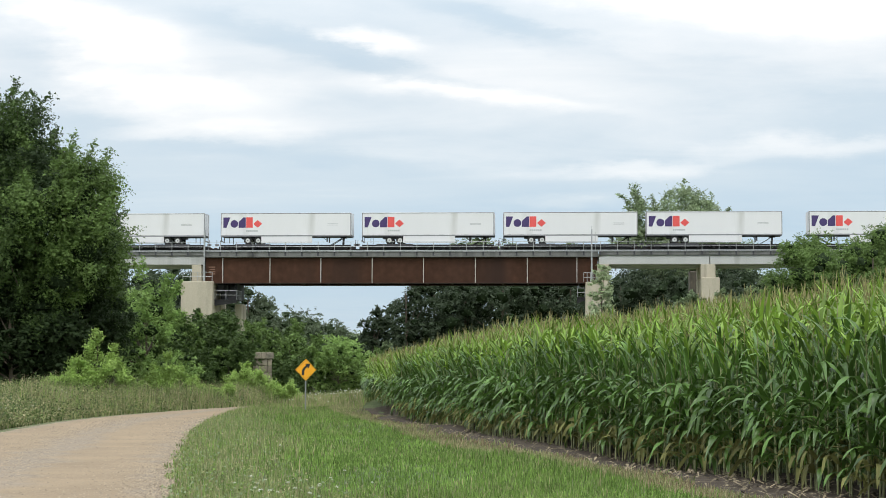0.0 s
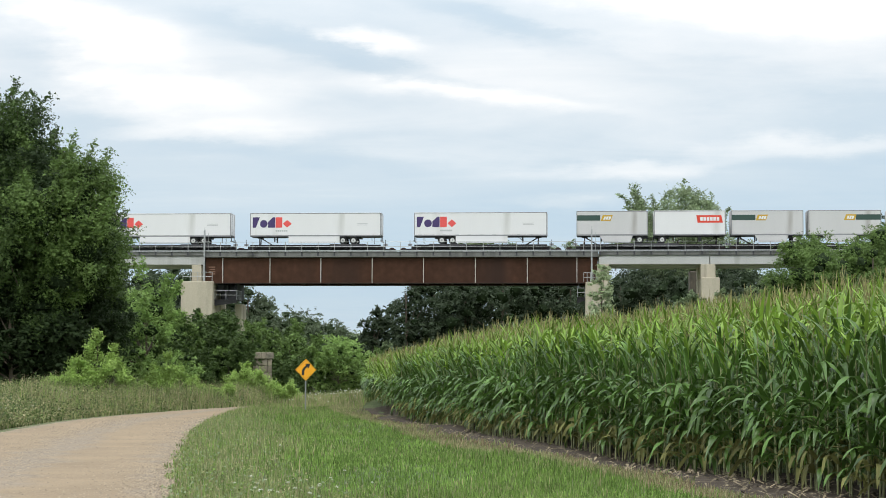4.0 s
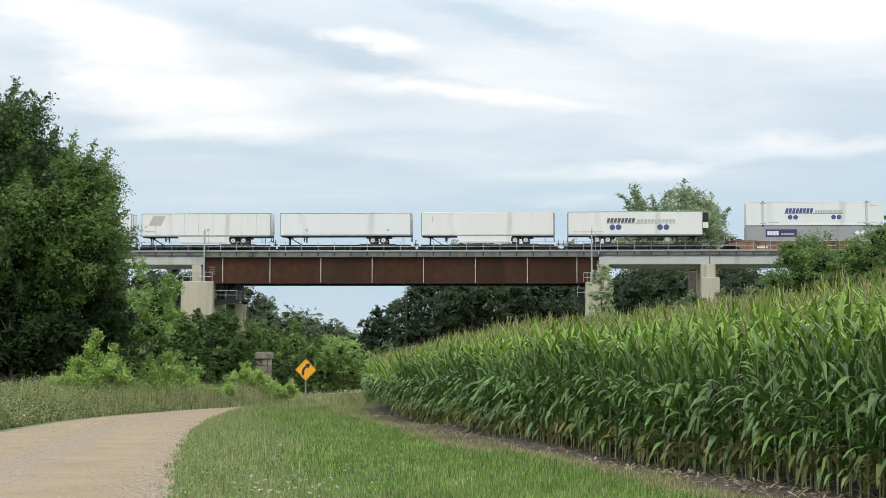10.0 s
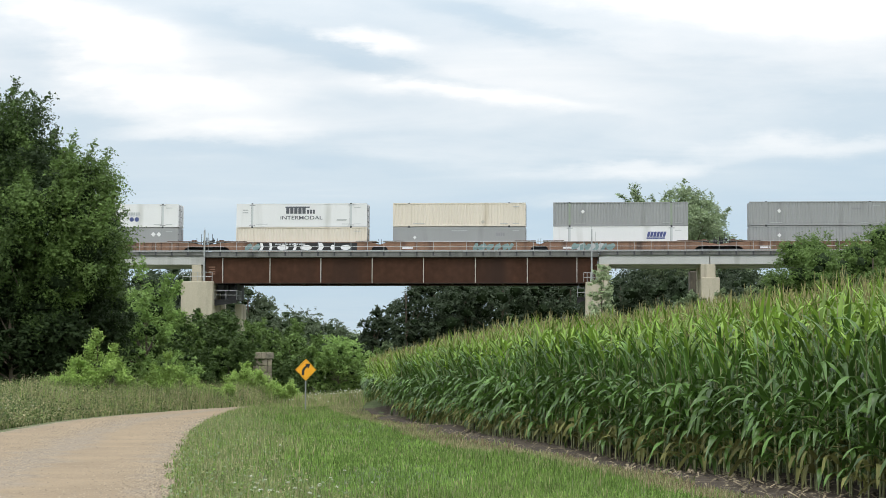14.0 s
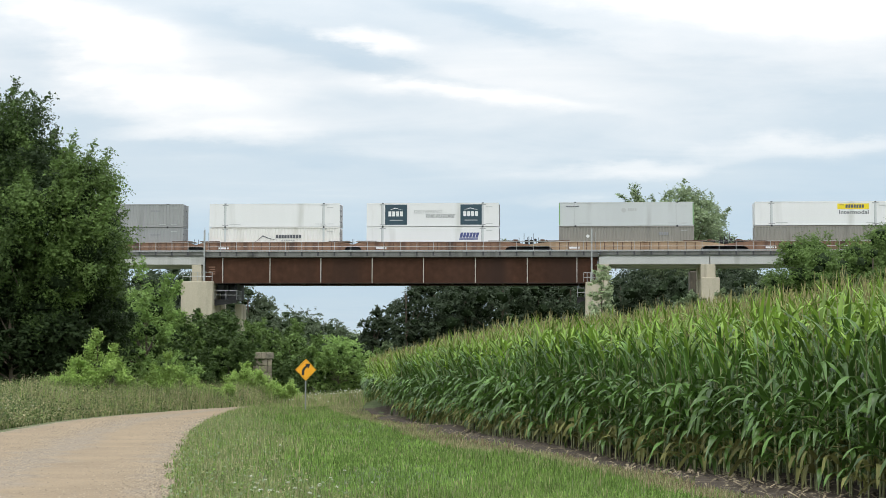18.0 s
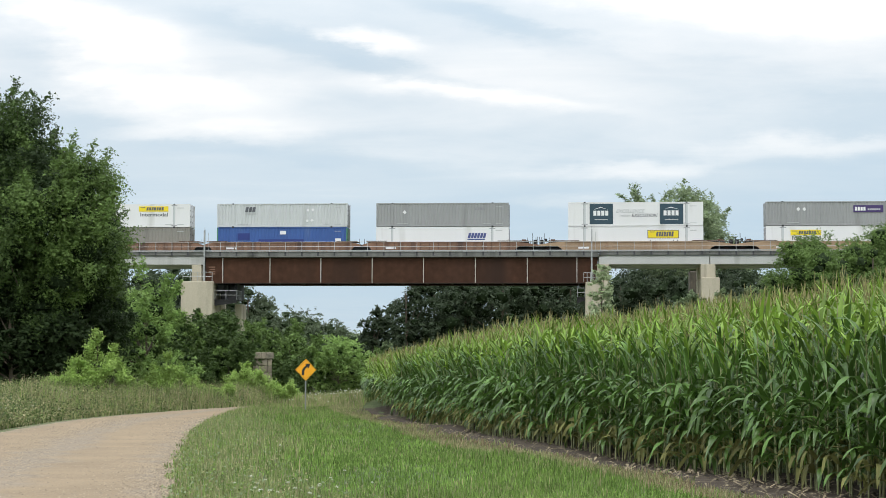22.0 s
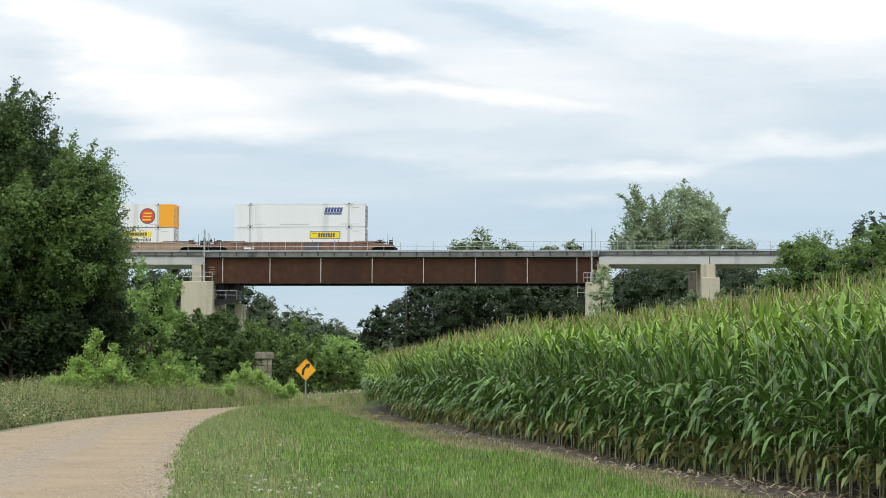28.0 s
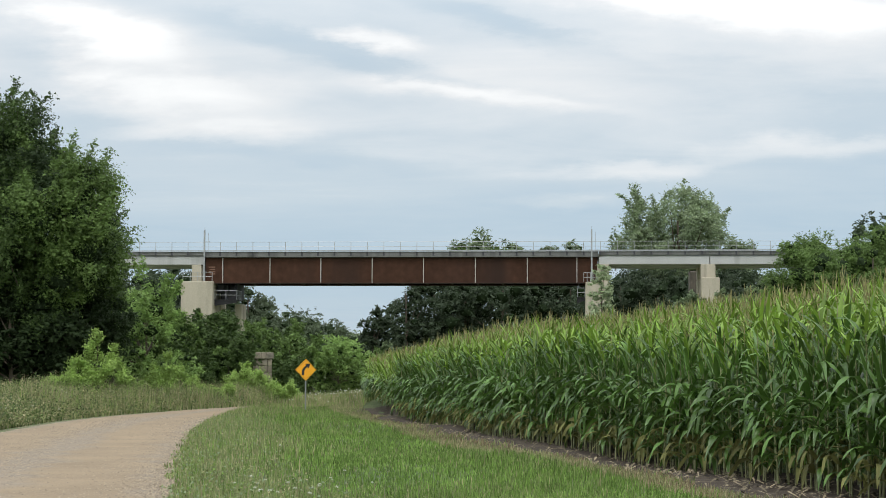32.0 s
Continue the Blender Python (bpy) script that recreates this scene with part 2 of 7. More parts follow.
# near-black: the shade deep inside a crown, put into the colour
SHADE_CORE = material("inner_foliage", (0.022, 0.036, 0.015), 0.9, scale=1.5, amount=0.3, spec=0.1)
# darkened leaf green: shade under the canopy put into the colour
LEAF_SHADE = leaf_mat("shade_green_leaves", (0.036, 0.060, 0.021), 0.2)
# distance haze, and shade in the darker one, put into far leaf colours
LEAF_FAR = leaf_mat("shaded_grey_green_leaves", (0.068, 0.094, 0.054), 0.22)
LEAF_RIVER = leaf_mat("hazy_green_leaves", (0.115, 0.150, 0.085), 0.25)
LEAF_DARK = leaf_mat("dark_leaves", (0.080, 0.128, 0.038), 0.22)
LEAF_MID = leaf_mat("mid_green_leaves", (0.135, 0.210, 0.058), 0.24)
LEAF_LIGHT = leaf_mat("light_green_leaves", (0.250, 0.375, 0.108), 0.36)
LEAF_FRESH = leaf_mat("fresh_green_leaves", (0.185, 0.285, 0.083), 0.38)
LEAF_BRIGHT = leaf_mat("yellow_green_leaves", (0.37, 0.51, 0.145), 0.36)
LEAF_GREY = leaf_mat("grey_green_leaves", (0.19, 0.245, 0.13))
LEAF_PALE = leaf_mat("pale_grey_green_leaves", (0.29, 0.36, 0.205), 0.4)
LEAF_SILVER = leaf_mat("silvery_green_leaves", (0.38, 0.45, 0.27), 0.4)
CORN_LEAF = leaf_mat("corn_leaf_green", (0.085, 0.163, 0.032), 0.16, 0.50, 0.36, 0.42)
# lighter, yellower leaf: skylight on the plant tops put into the colour
CORN_TOP_LIT = leaf_mat("lit_corn_top_leaf", (0.178, 0.286, 0.040), 0.22, 0.45, 0.40, 0.35)
CORN_DRY = leaf_mat("dry_corn_leaf", (0.235, 0.235, 0.085), 0.3, 0.45, 0.6)
CORN_STALK = material("corn_stalk", (0.25, 0.26, 0.12), 0.6, scale=4, amount=0.3, island=0.3)
TASSEL = material("corn_tassel", (0.27, 0.245, 0.10), 0.8, scale=3, amount=0.25, island=0.3)
GRASS_GREEN = leaf_mat("mown_grass_blades", (0.196, 0.310, 0.072), 0.33, 0.55)
GRASS_DEEP = leaf_mat("deep_green_grass_blades", (0.120, 0.198, 0.046), 0.3, 0.4)
GRASS_OLIVE = leaf_mat("olive_grass_blades", (0.25, 0.285, 0.12), 0.35, 0.4)
GRASS_STRAW = leaf_mat("dry_fringe_grass", (0.27, 0.205, 0.125), 0.2, 0.4)
GRASS_TAN = leaf_mat("seed_head_grass", (0.39, 0.35, 0.20), 0.3, 0.35)
FLOWER = material("white_flower_umbel", (0.62, 0.63, 0.52), 0.8, amount=0.08)


# ---------------------------------------------------------------- mesh helpers


def part(name, bm, mat, parent=None, label=""):
    me = bpy.data.meshes.new(name)
    bm.to_mesh(me)
    bm.free()
    me.materials.append(mat)
    ob = new(name, me)
    if parent is not None:
        ob.parent = parent
    return tagged(ob, label)


def empty(name, m=None, parent=None):
    ob = new(name)
    ob.empty_display_size = 0.2
    if parent is not None:
        ob.parent = parent
    if m is not None:
        ob.matrix_basis = m
    return ob


def add_box(bm, x0, x1, y0, y1, z0, z1, bevel=0.0):
    v = [bm.verts.new(p) for p in ((x0, y0, z0), (x1, y0, z0), (x1, y1, z0), (x0, y1, z0), (x0, y0, z1), (x1, y0, z1), (x1, y1, z1), (x0, y1, z1))]
    fs = [bm.faces.new([v[i] for i in q]) for q in ((3, 2, 1, 0), (4, 5, 6, 7), (0, 1, 5, 4), (1, 2, 6, 5), (2, 3, 7, 6), (3, 0, 4, 7))]
    if bevel:
        es = list({e for f in fs for e in f.edges})
        bmesh.ops.bevel(bm, geom=es, offset=bevel, segments=1, affect="EDGES")


def box(x0, x1, y0, y1, z0, z1, bevel=0.0):
    bm = bmesh.new()
    add_box(bm, x0, x1, y0, y1, z0, z1, bevel)
    return bm


def add_tube(bm, a, b, r0, r1=None, n=8):
    r1 = r0 if r1 is None else r1
    a, b = Vector(a), Vector(b)
    q = (b - a).to_track_quat("Z", "Y")
    rings = []
    for p, r in ((a, r0), (b, r1)):
        rings.append([bm.verts.new(p + q @ Vector((r * math.cos(2 * math.pi * i / n), r * math.sin(2 * math.pi * i / n), 0))) for i in range(n)])
    for i in range(n):
        bm.faces.new((rings[0][i], rings[0][(i + 1) % n], rings[1][(i + 1) % n], rings[1][i]))
    bm.faces.new(rings[0][::-1])
    bm.faces.new(rings[1])


def tube(a, b, r0, r1=None, n=8):
    bm = bmesh.new()
    add_tube(bm, a, b, r0, r1, n)
    return bm


def add_prism(bm, outline, y0, y1):
    """A flat outline in x and z, given depth along y."""
    f = [bm.verts.new((x, y0, z)) for x, z in outline]
    k = [bm.verts.new((x, y1, z)) for x, z in outline]
    n = len(outline)
    bm.faces.new(f)
    bm.faces.new(k[::-1])
    for i in range(n):
        bm.faces.new((f[(i + 1) % n], f[i], k[i], k[(i + 1) % n]))


def prism(outline, y0, y1):
    bm = bmesh.new()
    add_prism(bm, outline, y0, y1)
    bmesh.ops.recalc_face_normals(bm, faces=bm.faces)
    return bm


def mesh_arrays(name, verts, faces, mats, index=None, smooth=False):
    """A mesh from numpy arrays: verts (n, 3), faces (m, 3 or 4)."""
    me = bpy.data.meshes.new(name)
    verts = np.asarray(verts, np.float32)
    faces = np.asarray(faces, np.int32)
    k = faces.shape[1]
    me.vertices.add(len(verts))
    me.vertices.foreach_set("co", verts.ravel())
    me.loops.add(faces.size)
    me.loops.foreach_set("vertex_index", faces.ravel())
    me.polygons.add(len(faces))
    me.polygons.foreach_set("loop_start", np.arange(0, faces.size, k, dtype=np.int32))
    for m in mats:
        me.materials.append(m)
    if index is not None:
        me.polygons.foreach_set("material_index", np.asarray(index, np.int32))
    if smooth:
        me.polygons.foreach_set("use_smooth", np.ones(len(faces), bool))
    me.update(calc_edges=True)
    return me


# ---------------------------------------------------------------- ground


def curve_at(pts, y):
    """The x of a line of (x, y) points at y, smoothly bent."""
    ys, xs = [p[1] for p in pts], [p[0] for p in pts]
    return np.interp(y, ys, xs)


CORN_EDGE = [(14.0, -10), (8.4, 10), (6.6, 15), (4.8, 22), (3.75, 27.6), (2.6, 33.5), (1.5, 39), (0.1, 52), (-2.0, 65), (-3.6, 78), (-4.4, 100), (-4.8, 125)]
ROAD_RIGHT = [(-0.3, -20), (-0.9, 0), (-2.0, 10), (-3.2, 20), (-4.28, 26.6), (-6.6, 43), (-7.8, 54), (-8.7, 64.5), (-9.4, 76), (-9.3, 84), (-8.2, 92), (-6.4, 102), (-5.8, 115), (-5.8, 170), (-5.8, 260)]
ROAD_LEFT = [(-6.2, -20), (-6.8, 0), (-7.8, 10), (-8.9, 20), (-10.2, 30), (-12.4, 45), (-13.3, 56), (-13.2, 64.5), (-12.3, 76), (-10.9, 86), (-9.9, 92), (-9.2, 102), (-9.0, 115), (-9.0, 170), (-9.0, 260)]


def smooth_step(a, b, v):
    t = np.clip((v - a) / (b - a), 0, 1)
    return t * t * (3 - 2 * t)


def ground_z(x, y):
    x, y = np.asarray(x, float), np.asarray(y, float)
    z = -0.0118 * (np.clip(y, 12, 125) - 12)
    d = np.maximum(0, x - curve_at(CORN_EDGE, y) - 0.2)
    fade = 1 - 0.55 * smooth_step(150, 330, y)
    far = smooth_step(36, 62, y)
    rise = (1 - far) * 0.125 * np.minimum(d, 75) * (1 - np.exp(-d / 3.0)) + far * (0.070 * np.minimum(d, 75) + 0.0015 * np.minimum(d, 40) ** 2 + 0.5 * (1 - np.exp(-d / 2.0)))
    z = z + fade * rise * smooth_step(-30, 8, y)
    left = np.maximum(0, curve_at(ROAD_LEFT, y) - x - 0.4)
    z = z + 0.55 * (1 - np.exp(-left / 4.0)) + 0.02 * np.minimum(left, 60)
    # low crown on the road, soft lumps off it
    w = smooth_step(0.0, 1.5, np.maximum(x - curve_at(ROAD_RIGHT, y), curve_at(ROAD_LEFT, y) - x))
    z = z + w * 0.05 * (np.sin(x * 0.9 + 1.3 * np.sin(y * 0.31)) + np.sin(y * 0.53 + x * 0.37))
    return z


def make_ground_material():
    m = bpy.data.materials.new("verge_soil_and_turf")
    m.use_nodes = True
    nt = m.node_tree
    N, L = nt.nodes.new, nt.links.new
    b = nt.nodes["Principled BSDF"]
    b.inputs["Roughness"].default_value = 0.95
    tc = N("ShaderNodeTexCoord")
    n1, n2 = N("ShaderNodeTexNoise"), N("ShaderNodeTexNoise")
    n1.inputs["Scale"].default_value, n1.inputs["Detail"].default_value = 0.35, 6
    n2.inputs["Scale"].default_value, n2.inputs["Detail"].default_value = 14, 4
    L(tc.outputs["Object"], n1.inputs[0]); L(tc.outputs["Object"], n2.inputs[0])
    r = N("ShaderNodeValToRGB")
    e = r.color_ramp.elements
    e[0].position, e[0].color = 0.3, (0.075, 0.115, 0.035, 1)
    e[1].position, e[1].color = 0.7, (0.14, 0.155, 0.068, 1)
    L(n1.outputs[0], r.inputs[0])
    v = N("ShaderNodeMapRange")
    v.inputs[3].default_value, v.inputs[4].default_value = 0.5, 1.5
    L(n2.outputs[0], v.inputs[0])
    s = N("ShaderNodeVectorMath"); s.operation = "SCALE"
    L(r.outputs[0], s.inputs[0]); L(v.outputs[0], s.inputs["Scale"])
    L(s.outputs[0], b.inputs["Base Color"])
    bp = N("ShaderNodeBump"); bp.inputs["Strength"].default_value, bp.inputs["Distance"].default_value = 0.6, 0.05
    L(n2.outputs[0], bp.inputs["Height"]); L(bp.outputs[0], b.inputs["Normal"])
    return m


def grid_mesh(name, xs, ys, zfun, mat):
    X, Y = np.meshgrid(xs, ys)
    V = np.stack([X.ravel(), Y.ravel(), zfun(X, Y).ravel()], 1)
    nx, ny = len(xs), len(ys)
    i = (np.arange(ny - 1)[:, None] * nx + np.arange(nx - 1)[None, :]).ravel()
    return new(name, mesh_arrays(name, V, np.stack([i, i + 1, i + nx + 1, i + nx], 1), [mat], smooth=True))


def strip_mesh(name, left, right, ys, n, lift, mat, wobble=0.0):
    """A band of ground between two lines, lying just over the ground sheet."""
    L, R = curve_at(left, ys), curve_at(right, ys)
    if wobble:
        L = L + wobble * (np.sin(ys * 1.7) + 0.6 * np.sin(ys * 4.1 + 1) + 0.4 * np.sin(ys * 9.3))
        R = R + wobble * (np.sin(ys * 1.3 + 2) + 0.6 * np.sin(ys * 3.7) + 0.4 * np.sin(ys * 8.1))
    t = np.linspace(0, 1, n)
    X = L[:, None] * (1 - t) + R[:, None] * t
    Y = np.repeat(ys[:, None], n, 1)
    edge = np.minimum(1, np.minimum(t, 1 - t) * 12)
    Z = ground_z(X, Y) + lift * edge[None, :] - 0.03 * (1 - edge[None, :])
    V = np.stack([X.ravel(), Y.ravel(), Z.ravel()], 1)
    i = (np.arange(len(ys) - 1)[:, None] * n + np.arange(n - 1)[None, :]).ravel()
    return new(name, mesh_arrays(name, V, np.stack([i, i + 1, i + n + 1, i + n], 1), [mat], smooth=True))


def lines(*spans):
    return np.concatenate([np.arange(a, b, s) for a, b, s in spans])


gx = lines((-2500, -400, 300), (-400, -80, 20), (-80, -30, 2), (-30, 45, 0.5), (45, 90, 3), (90, 400, 20), (400, 2501, 300))
gy = lines((-400, -30, 40), (-30, 10, 2), (10, 100, 0.6), (100, 200, 3), (200, 400, 15), (400, 3001, 200))
ground = grid_mesh("ground", gx, gy, ground_z, make_ground_material())
tagged(ground, "rolling grassy ground reaching to the horizon", "ground", kind="structure")


def make_road_material():
    m = material("packed_gravel", (0.262, 0.194, 0.120), 0.95, scale=0.6, fine=34, amount=0.26, bump=0.4)
    nt = m.node_tree
    N, L = nt.nodes.new, nt.links.new
    b = nt.nodes["Principled BSDF"]
    prev = b.inputs["Base Color"].links[0].from_socket
    uv = N("ShaderNodeAttribute"); uv.attribute_name = "across"
    # loose grey stones lie between and beside the two packed wheel tracks
    w = N("ShaderNodeMath"); w.operation = "MULTIPLY"; w.inputs[1].default_value = 2 * math.pi * 2.0
    L(uv.outputs["Fac"], w.inputs[0])
    c = N("ShaderNodeMath"); c.operation = "COSINE"
    L(w.outputs[0], c.inputs[0])
    tc = N("ShaderNodeTexCoord")
    n = N("ShaderNodeTexNoise"); n.inputs["Scale"].default_value, n.inputs["Detail"].default_value = 0.8, 5
    L(tc.outputs["Object"], n.inputs[0])
    vo = N("ShaderNodeTexVoronoi"); vo.inputs["Scale"].default_value = 22
    L(tc.outputs["Object"], vo.inputs[0])
    a1 = N("ShaderNodeMath"); a1.operation = "MULTIPLY_ADD"; a1.inputs[1].default_value = 0.22
    L(c.outputs[0], a1.inputs[0]); L(n.outputs[0], a1.inputs[2])
    r = N("ShaderNodeMapRange"); r.inputs[1].default_value, r.inputs[2].default_value = 0.5, 0.72
    L(a1.outputs[0], r.inputs[0])
    cr = N("ShaderNodeValToRGB")
    e = cr.color_ramp.elements
    e[0].color, e[1].color = (0.150, 0.120, 0.085, 1), (0.33, 0.265, 0.193, 1)
    L(vo.outputs["Color"], cr.inputs[0])
    mx = N("ShaderNodeMix"); mx.data_type = "RGBA"
    L(r.outputs[0], mx.inputs[0]); L(prev, mx.inputs[6]); L(cr.outputs[0], mx.inputs[7])
    L(mx.outputs[2], b.inputs["Base Color"])
    return m


def make_road():
    ys = lines((-20, 10, 1.0), (10, 105, 0.25), (105, 260, 2.0))
    n = 25
    road = strip_mesh("road", ROAD_LEFT, ROAD_RIGHT, ys, n, 0.03, make_road_material(), 0.05)
    at = road.data.attributes.new("across", "FLOAT", "POINT")
    at.data.foreach_set("value", np.tile(np.linspace(0, 1, n), len(ys)).astype(np.float32))
    tagged(road, "pale tan gravel road with packed wheel tracks", "road", kind="structure")
    soil_left = [(x - (1.7 if y < 60 else 1.2), y) for x, y in CORN_EDGE]
    soil_right = [(x + 1.5, y) for x, y in CORN_EDGE]
    soil = strip_mesh("soil_strip", soil_left, soil_right, lines((8, 79, 0.3),), 9, 0.02,
                      material("bare_brown_soil", (0.056, 0.040, 0.026), 0.97, scale=1.5, fine=16, amount=0.45, bump=0.9, stain=((0.135, 0.103, 0.072), 3.0, 0.56)), 0.16)
    tagged(soil, "bare brown soil strip along the corn field edge", "soil", kind="structure")


make_road()

# ---------------------------------------------------------------- railway bridge
# bridge space: x along the track, y away from the road side, z up; y = 0 is the near side of the trains
BRIDGE = Matrix.Translation((0, 195, 0)) @ pose(0, 0, 0, 0, 0, -4.68)
RAIL_Z = 14.6
TRACK_Y = 1.3


def make_bridge():
    br = empty("railway_bridge", BRIDGE)
    tagged(br, "railway bridge with rust-brown steel girder and concrete approach spans", "bridge")
    # deck and ballast
    part("deck_slab", box(-150, 150, -1.6, 5.0, 14.13, 14.5), CONC_BEAM, br)
    part("ballast_bed", box(-150, 150, -1.55, 4.7, 14.5, 14.53), BALLAST, br)
    part("far_curb", box(-150, 150, 4.7, 5.0, 14.5, 14.78), CONC_CURB, br)
    joints = [-150, -90, -60, -45, -28.98, 18.75, 31.9, 45, 60, 90, 150]
    for a, b in zip(joints, joints[1:]):
        steel = a == -28.98
        part("curb", box(a + 0.03, b - 0.03, -1.9, -1.55, 14.12 if steel else 14.34, 14.76, 0.02), CONC_CURB, br)
        if not steel:
            part("concrete_beam", box(a + 0.04, b - 0.04, -1.75, -0.9, 13.22, 14.20, 0.04), CONC_BEAM, br, "long grey precast concrete beam")
            # recessed strip, coloured dark as the shaded slot under the curb
            part("slot_shade_strip", box(a + 0.04, b - 0.04, -1.45, -0.9, 14.20, 14.34), DARK_TRIM, br)
            for y in (0.6, 2.2, 4.1):
                part("inner_beam", box(a + 0.05, b - 0.05, y, y + 0.8, 13.1, 14.13), CONC_BEAM, br)
    # walkway plate edge and the brackets under it
    part("walkway_edge", box(-150, 150, -2.0, -1.56, 14.76, 14.80), GALV, br)
    me = None
    posts = np.arange(-91, 92, 2.0)
    for s in posts:
        if me is None:
            b0 = part("bracket", box(-0.10, 0.10, -1.98, -1.905, 14.30, 14.76), DARK_TRIM, br)
            me = b0.data
        else:
            b0 = new("bracket", me)
            b0.parent = br
        b0.location.x = s
    # railing
    rail = empty("railing", None, br)
    pm = None
    for s in posts:
        if pm is None:
            p0 = part("railing_post", box(-0.03, 0.03, -1.9, -1.84, 14.80, 15.99), GALV, rail)
            pm = p0.data
        else:
            p0 = new("railing_post", pm)
            p0.parent = rail
        p0.location.x = s
    for z in (15.97, 15.40):
        part("railing_bar", tube((-100, -1.87, z), (100, -1.87, z), 0.026, n=6), GALV, rail)
    part("toe_board", box(-100, 100, -1.88, -1.86, 14.84, 14.97), GALV, rail)
    # the steel span
    marks = [-28.9, -26.75, -20.92, -14.70, -8.44, -2.22, 4.04, 10.27, 16.19, 18.68]
    for a, b in zip(marks, marks[1:]):
        part("web_panel", box(a + 0.012, b - 0.012, -1.45, -1.41, 11.05, 14.10), RUST_STEEL, br)
    for s in marks[1:-1]:
        part("stiffener", box(s - 0.05, s + 0.05, -1.66, -1.452, 11.06, 14.08), PALE_STEEL, br, "pale vertical stiffener of the girder")
    part("top_flange", box(-28.9, 18.68, -1.7, -1.2, 14.06, 14.115), RUST_DARK, br)
    part("bottom_flange", box(-28.9, 18.68, -1.75, -1.1, 10.96, 11.045), RUST_DARK, br)
    part("far_flange", box(-28.9, 18.68, 4.2, 4.9, 10.96, 11.04), RUST_DARK, br)
    part("far_girder", box(-28.9, 18.68, 4.52, 4.58, 11.04, 14.1), RUST_STEEL, br)
    for s in np.arange(-27, 18, 3.1):
        part("cross_frame", box(s - 0.12, s + 0.12, -1.2, 4.5, 11.1, 14.1), RUST_DARK, br)
    for s in (-22.6, -16.1, -9.9, -3.6, 2.6, 8.6, 14.5):
        part("drain_pipe", tube((s, -1.3, 10.7), (s, -1.3, 11.0), 0.05, n=6), RUST_DARK, br)
    for k in range(4):
        part("marking", box(-28.5 + 0.12 * (k % 2), -27.7, -1.456, -1.452, 12.9 - 0.28 * k, 13.02 - 0.28 * k), WELL_BROWN, br)
    # tall posts at the ends of the steel span
    for s, z0 in ((-28.92, 11.2), (17.95, 11.2)):
        mast = part("mast", box(s - 0.09, s + 0.09, -2.2, -2.02, z0, 17.4), GALV, br, "tall steel post beside the girder end")
        part("antenna", tube((s + 0.02, -2.11, 17.3), (s + 0.02, -2.11, 17.75), 0.03, n=6), GALV, mast)
        part("whip_antenna", tube((s + 0.45, -2.0, 14.8), (s + 0.45, -2.0, 17.1), 0.018, n=6), GALV, mast)
        if s < 0:
            part("cross_arm", box(s - 0.1, s + 0.7, -2.13, -2.08, 15.95, 16.03), GALV, mast)
    # piers
    pier(br, -31.69, -27.78, 11.2, -30.5, -29.3, 13.22)
    pier(br, 17.2, 20.05, 11.1, 18.6, 20.0, 13.22)
    pier(br, 30.82, 33.0, 11.62, 30.82, 32.55, 13.22)
    for s in (-45, -60, -90, 45, 60, 90):
        pier(br, s - 1.0, s + 1.2, 11.4, s - 0.9, s + 0.8, 13.22)
    for s in (-29.9, 19.3, 31.4, 32.2):
        part("bearing", box(s - 0.25, s + 0.25, -1.7, -1.0, 13.2, 13.45), BLACK_STEEL, br)
    # inspection platforms with rails
    platform(br, -27.75, -25.0, -1.4, 1.4, 9.0)
    platform(br, 16.2, 17.15, -1.6, 1.4, 9.3)
    for s in (-27.3, -26.4, -25.5):
        part("bearing_frame", box(s - 0.14, s + 0.14, 0.6, 4.6, 9.1, 11.0), BLACK_STEEL, br)
    part("bearing_block", box(-26.2, -25.1, -0.9, 0.5, 9.0, 10.0, 0.03), BLACK_STEEL, br)
    part("bearing_block", box(-27.6, -26.8, -0.6, 0.6, 9.9, 10.95, 0.03), BLACK_STEEL, br)
    part("far_pier_shaft", box(-26.1, -25.2, 2.6, 5.4, -2.5, 8.6, 0.06), CONCRETE, br)
    # remains of an older line of piers behind
    for s, w, z1 in ((18.4, 0.6, 12.0), (31.0, 0.5, 13.2)):
        part("old_pier", box(s - w, s + w, 12.0, 14.5, -2.5, z1, 0.08), OLD_STONE, br, "older stone pier behind the bridge")
    guard(br, -31.5, -27.9, -2.2, 11.2)
    guard(br, 17.0, 18.6, -2.2, 11.1)


def pier(br, x0, x1, z1, c0, c1, z2):
    p = empty("pier", None, br)
    tagged(p, "weathered beige concrete pier")
    bm = box(x0, x1, -2.4, 1.6, -2.5, z1, 0.06)
    part("pier_shaft", bm, CONCRETE, p)
    part("pier_shaft", box(x0, x1, 2.6, 5.4, -2.5, z1, 0.06), CONCRETE, p)
    for y0, y1 in ((-1.9, 0.4), (3.0, 5.0)):
        part("bearing_column", box(c0, c1, y0, y1, z1, z2, 0.04), CONCRETE, p)


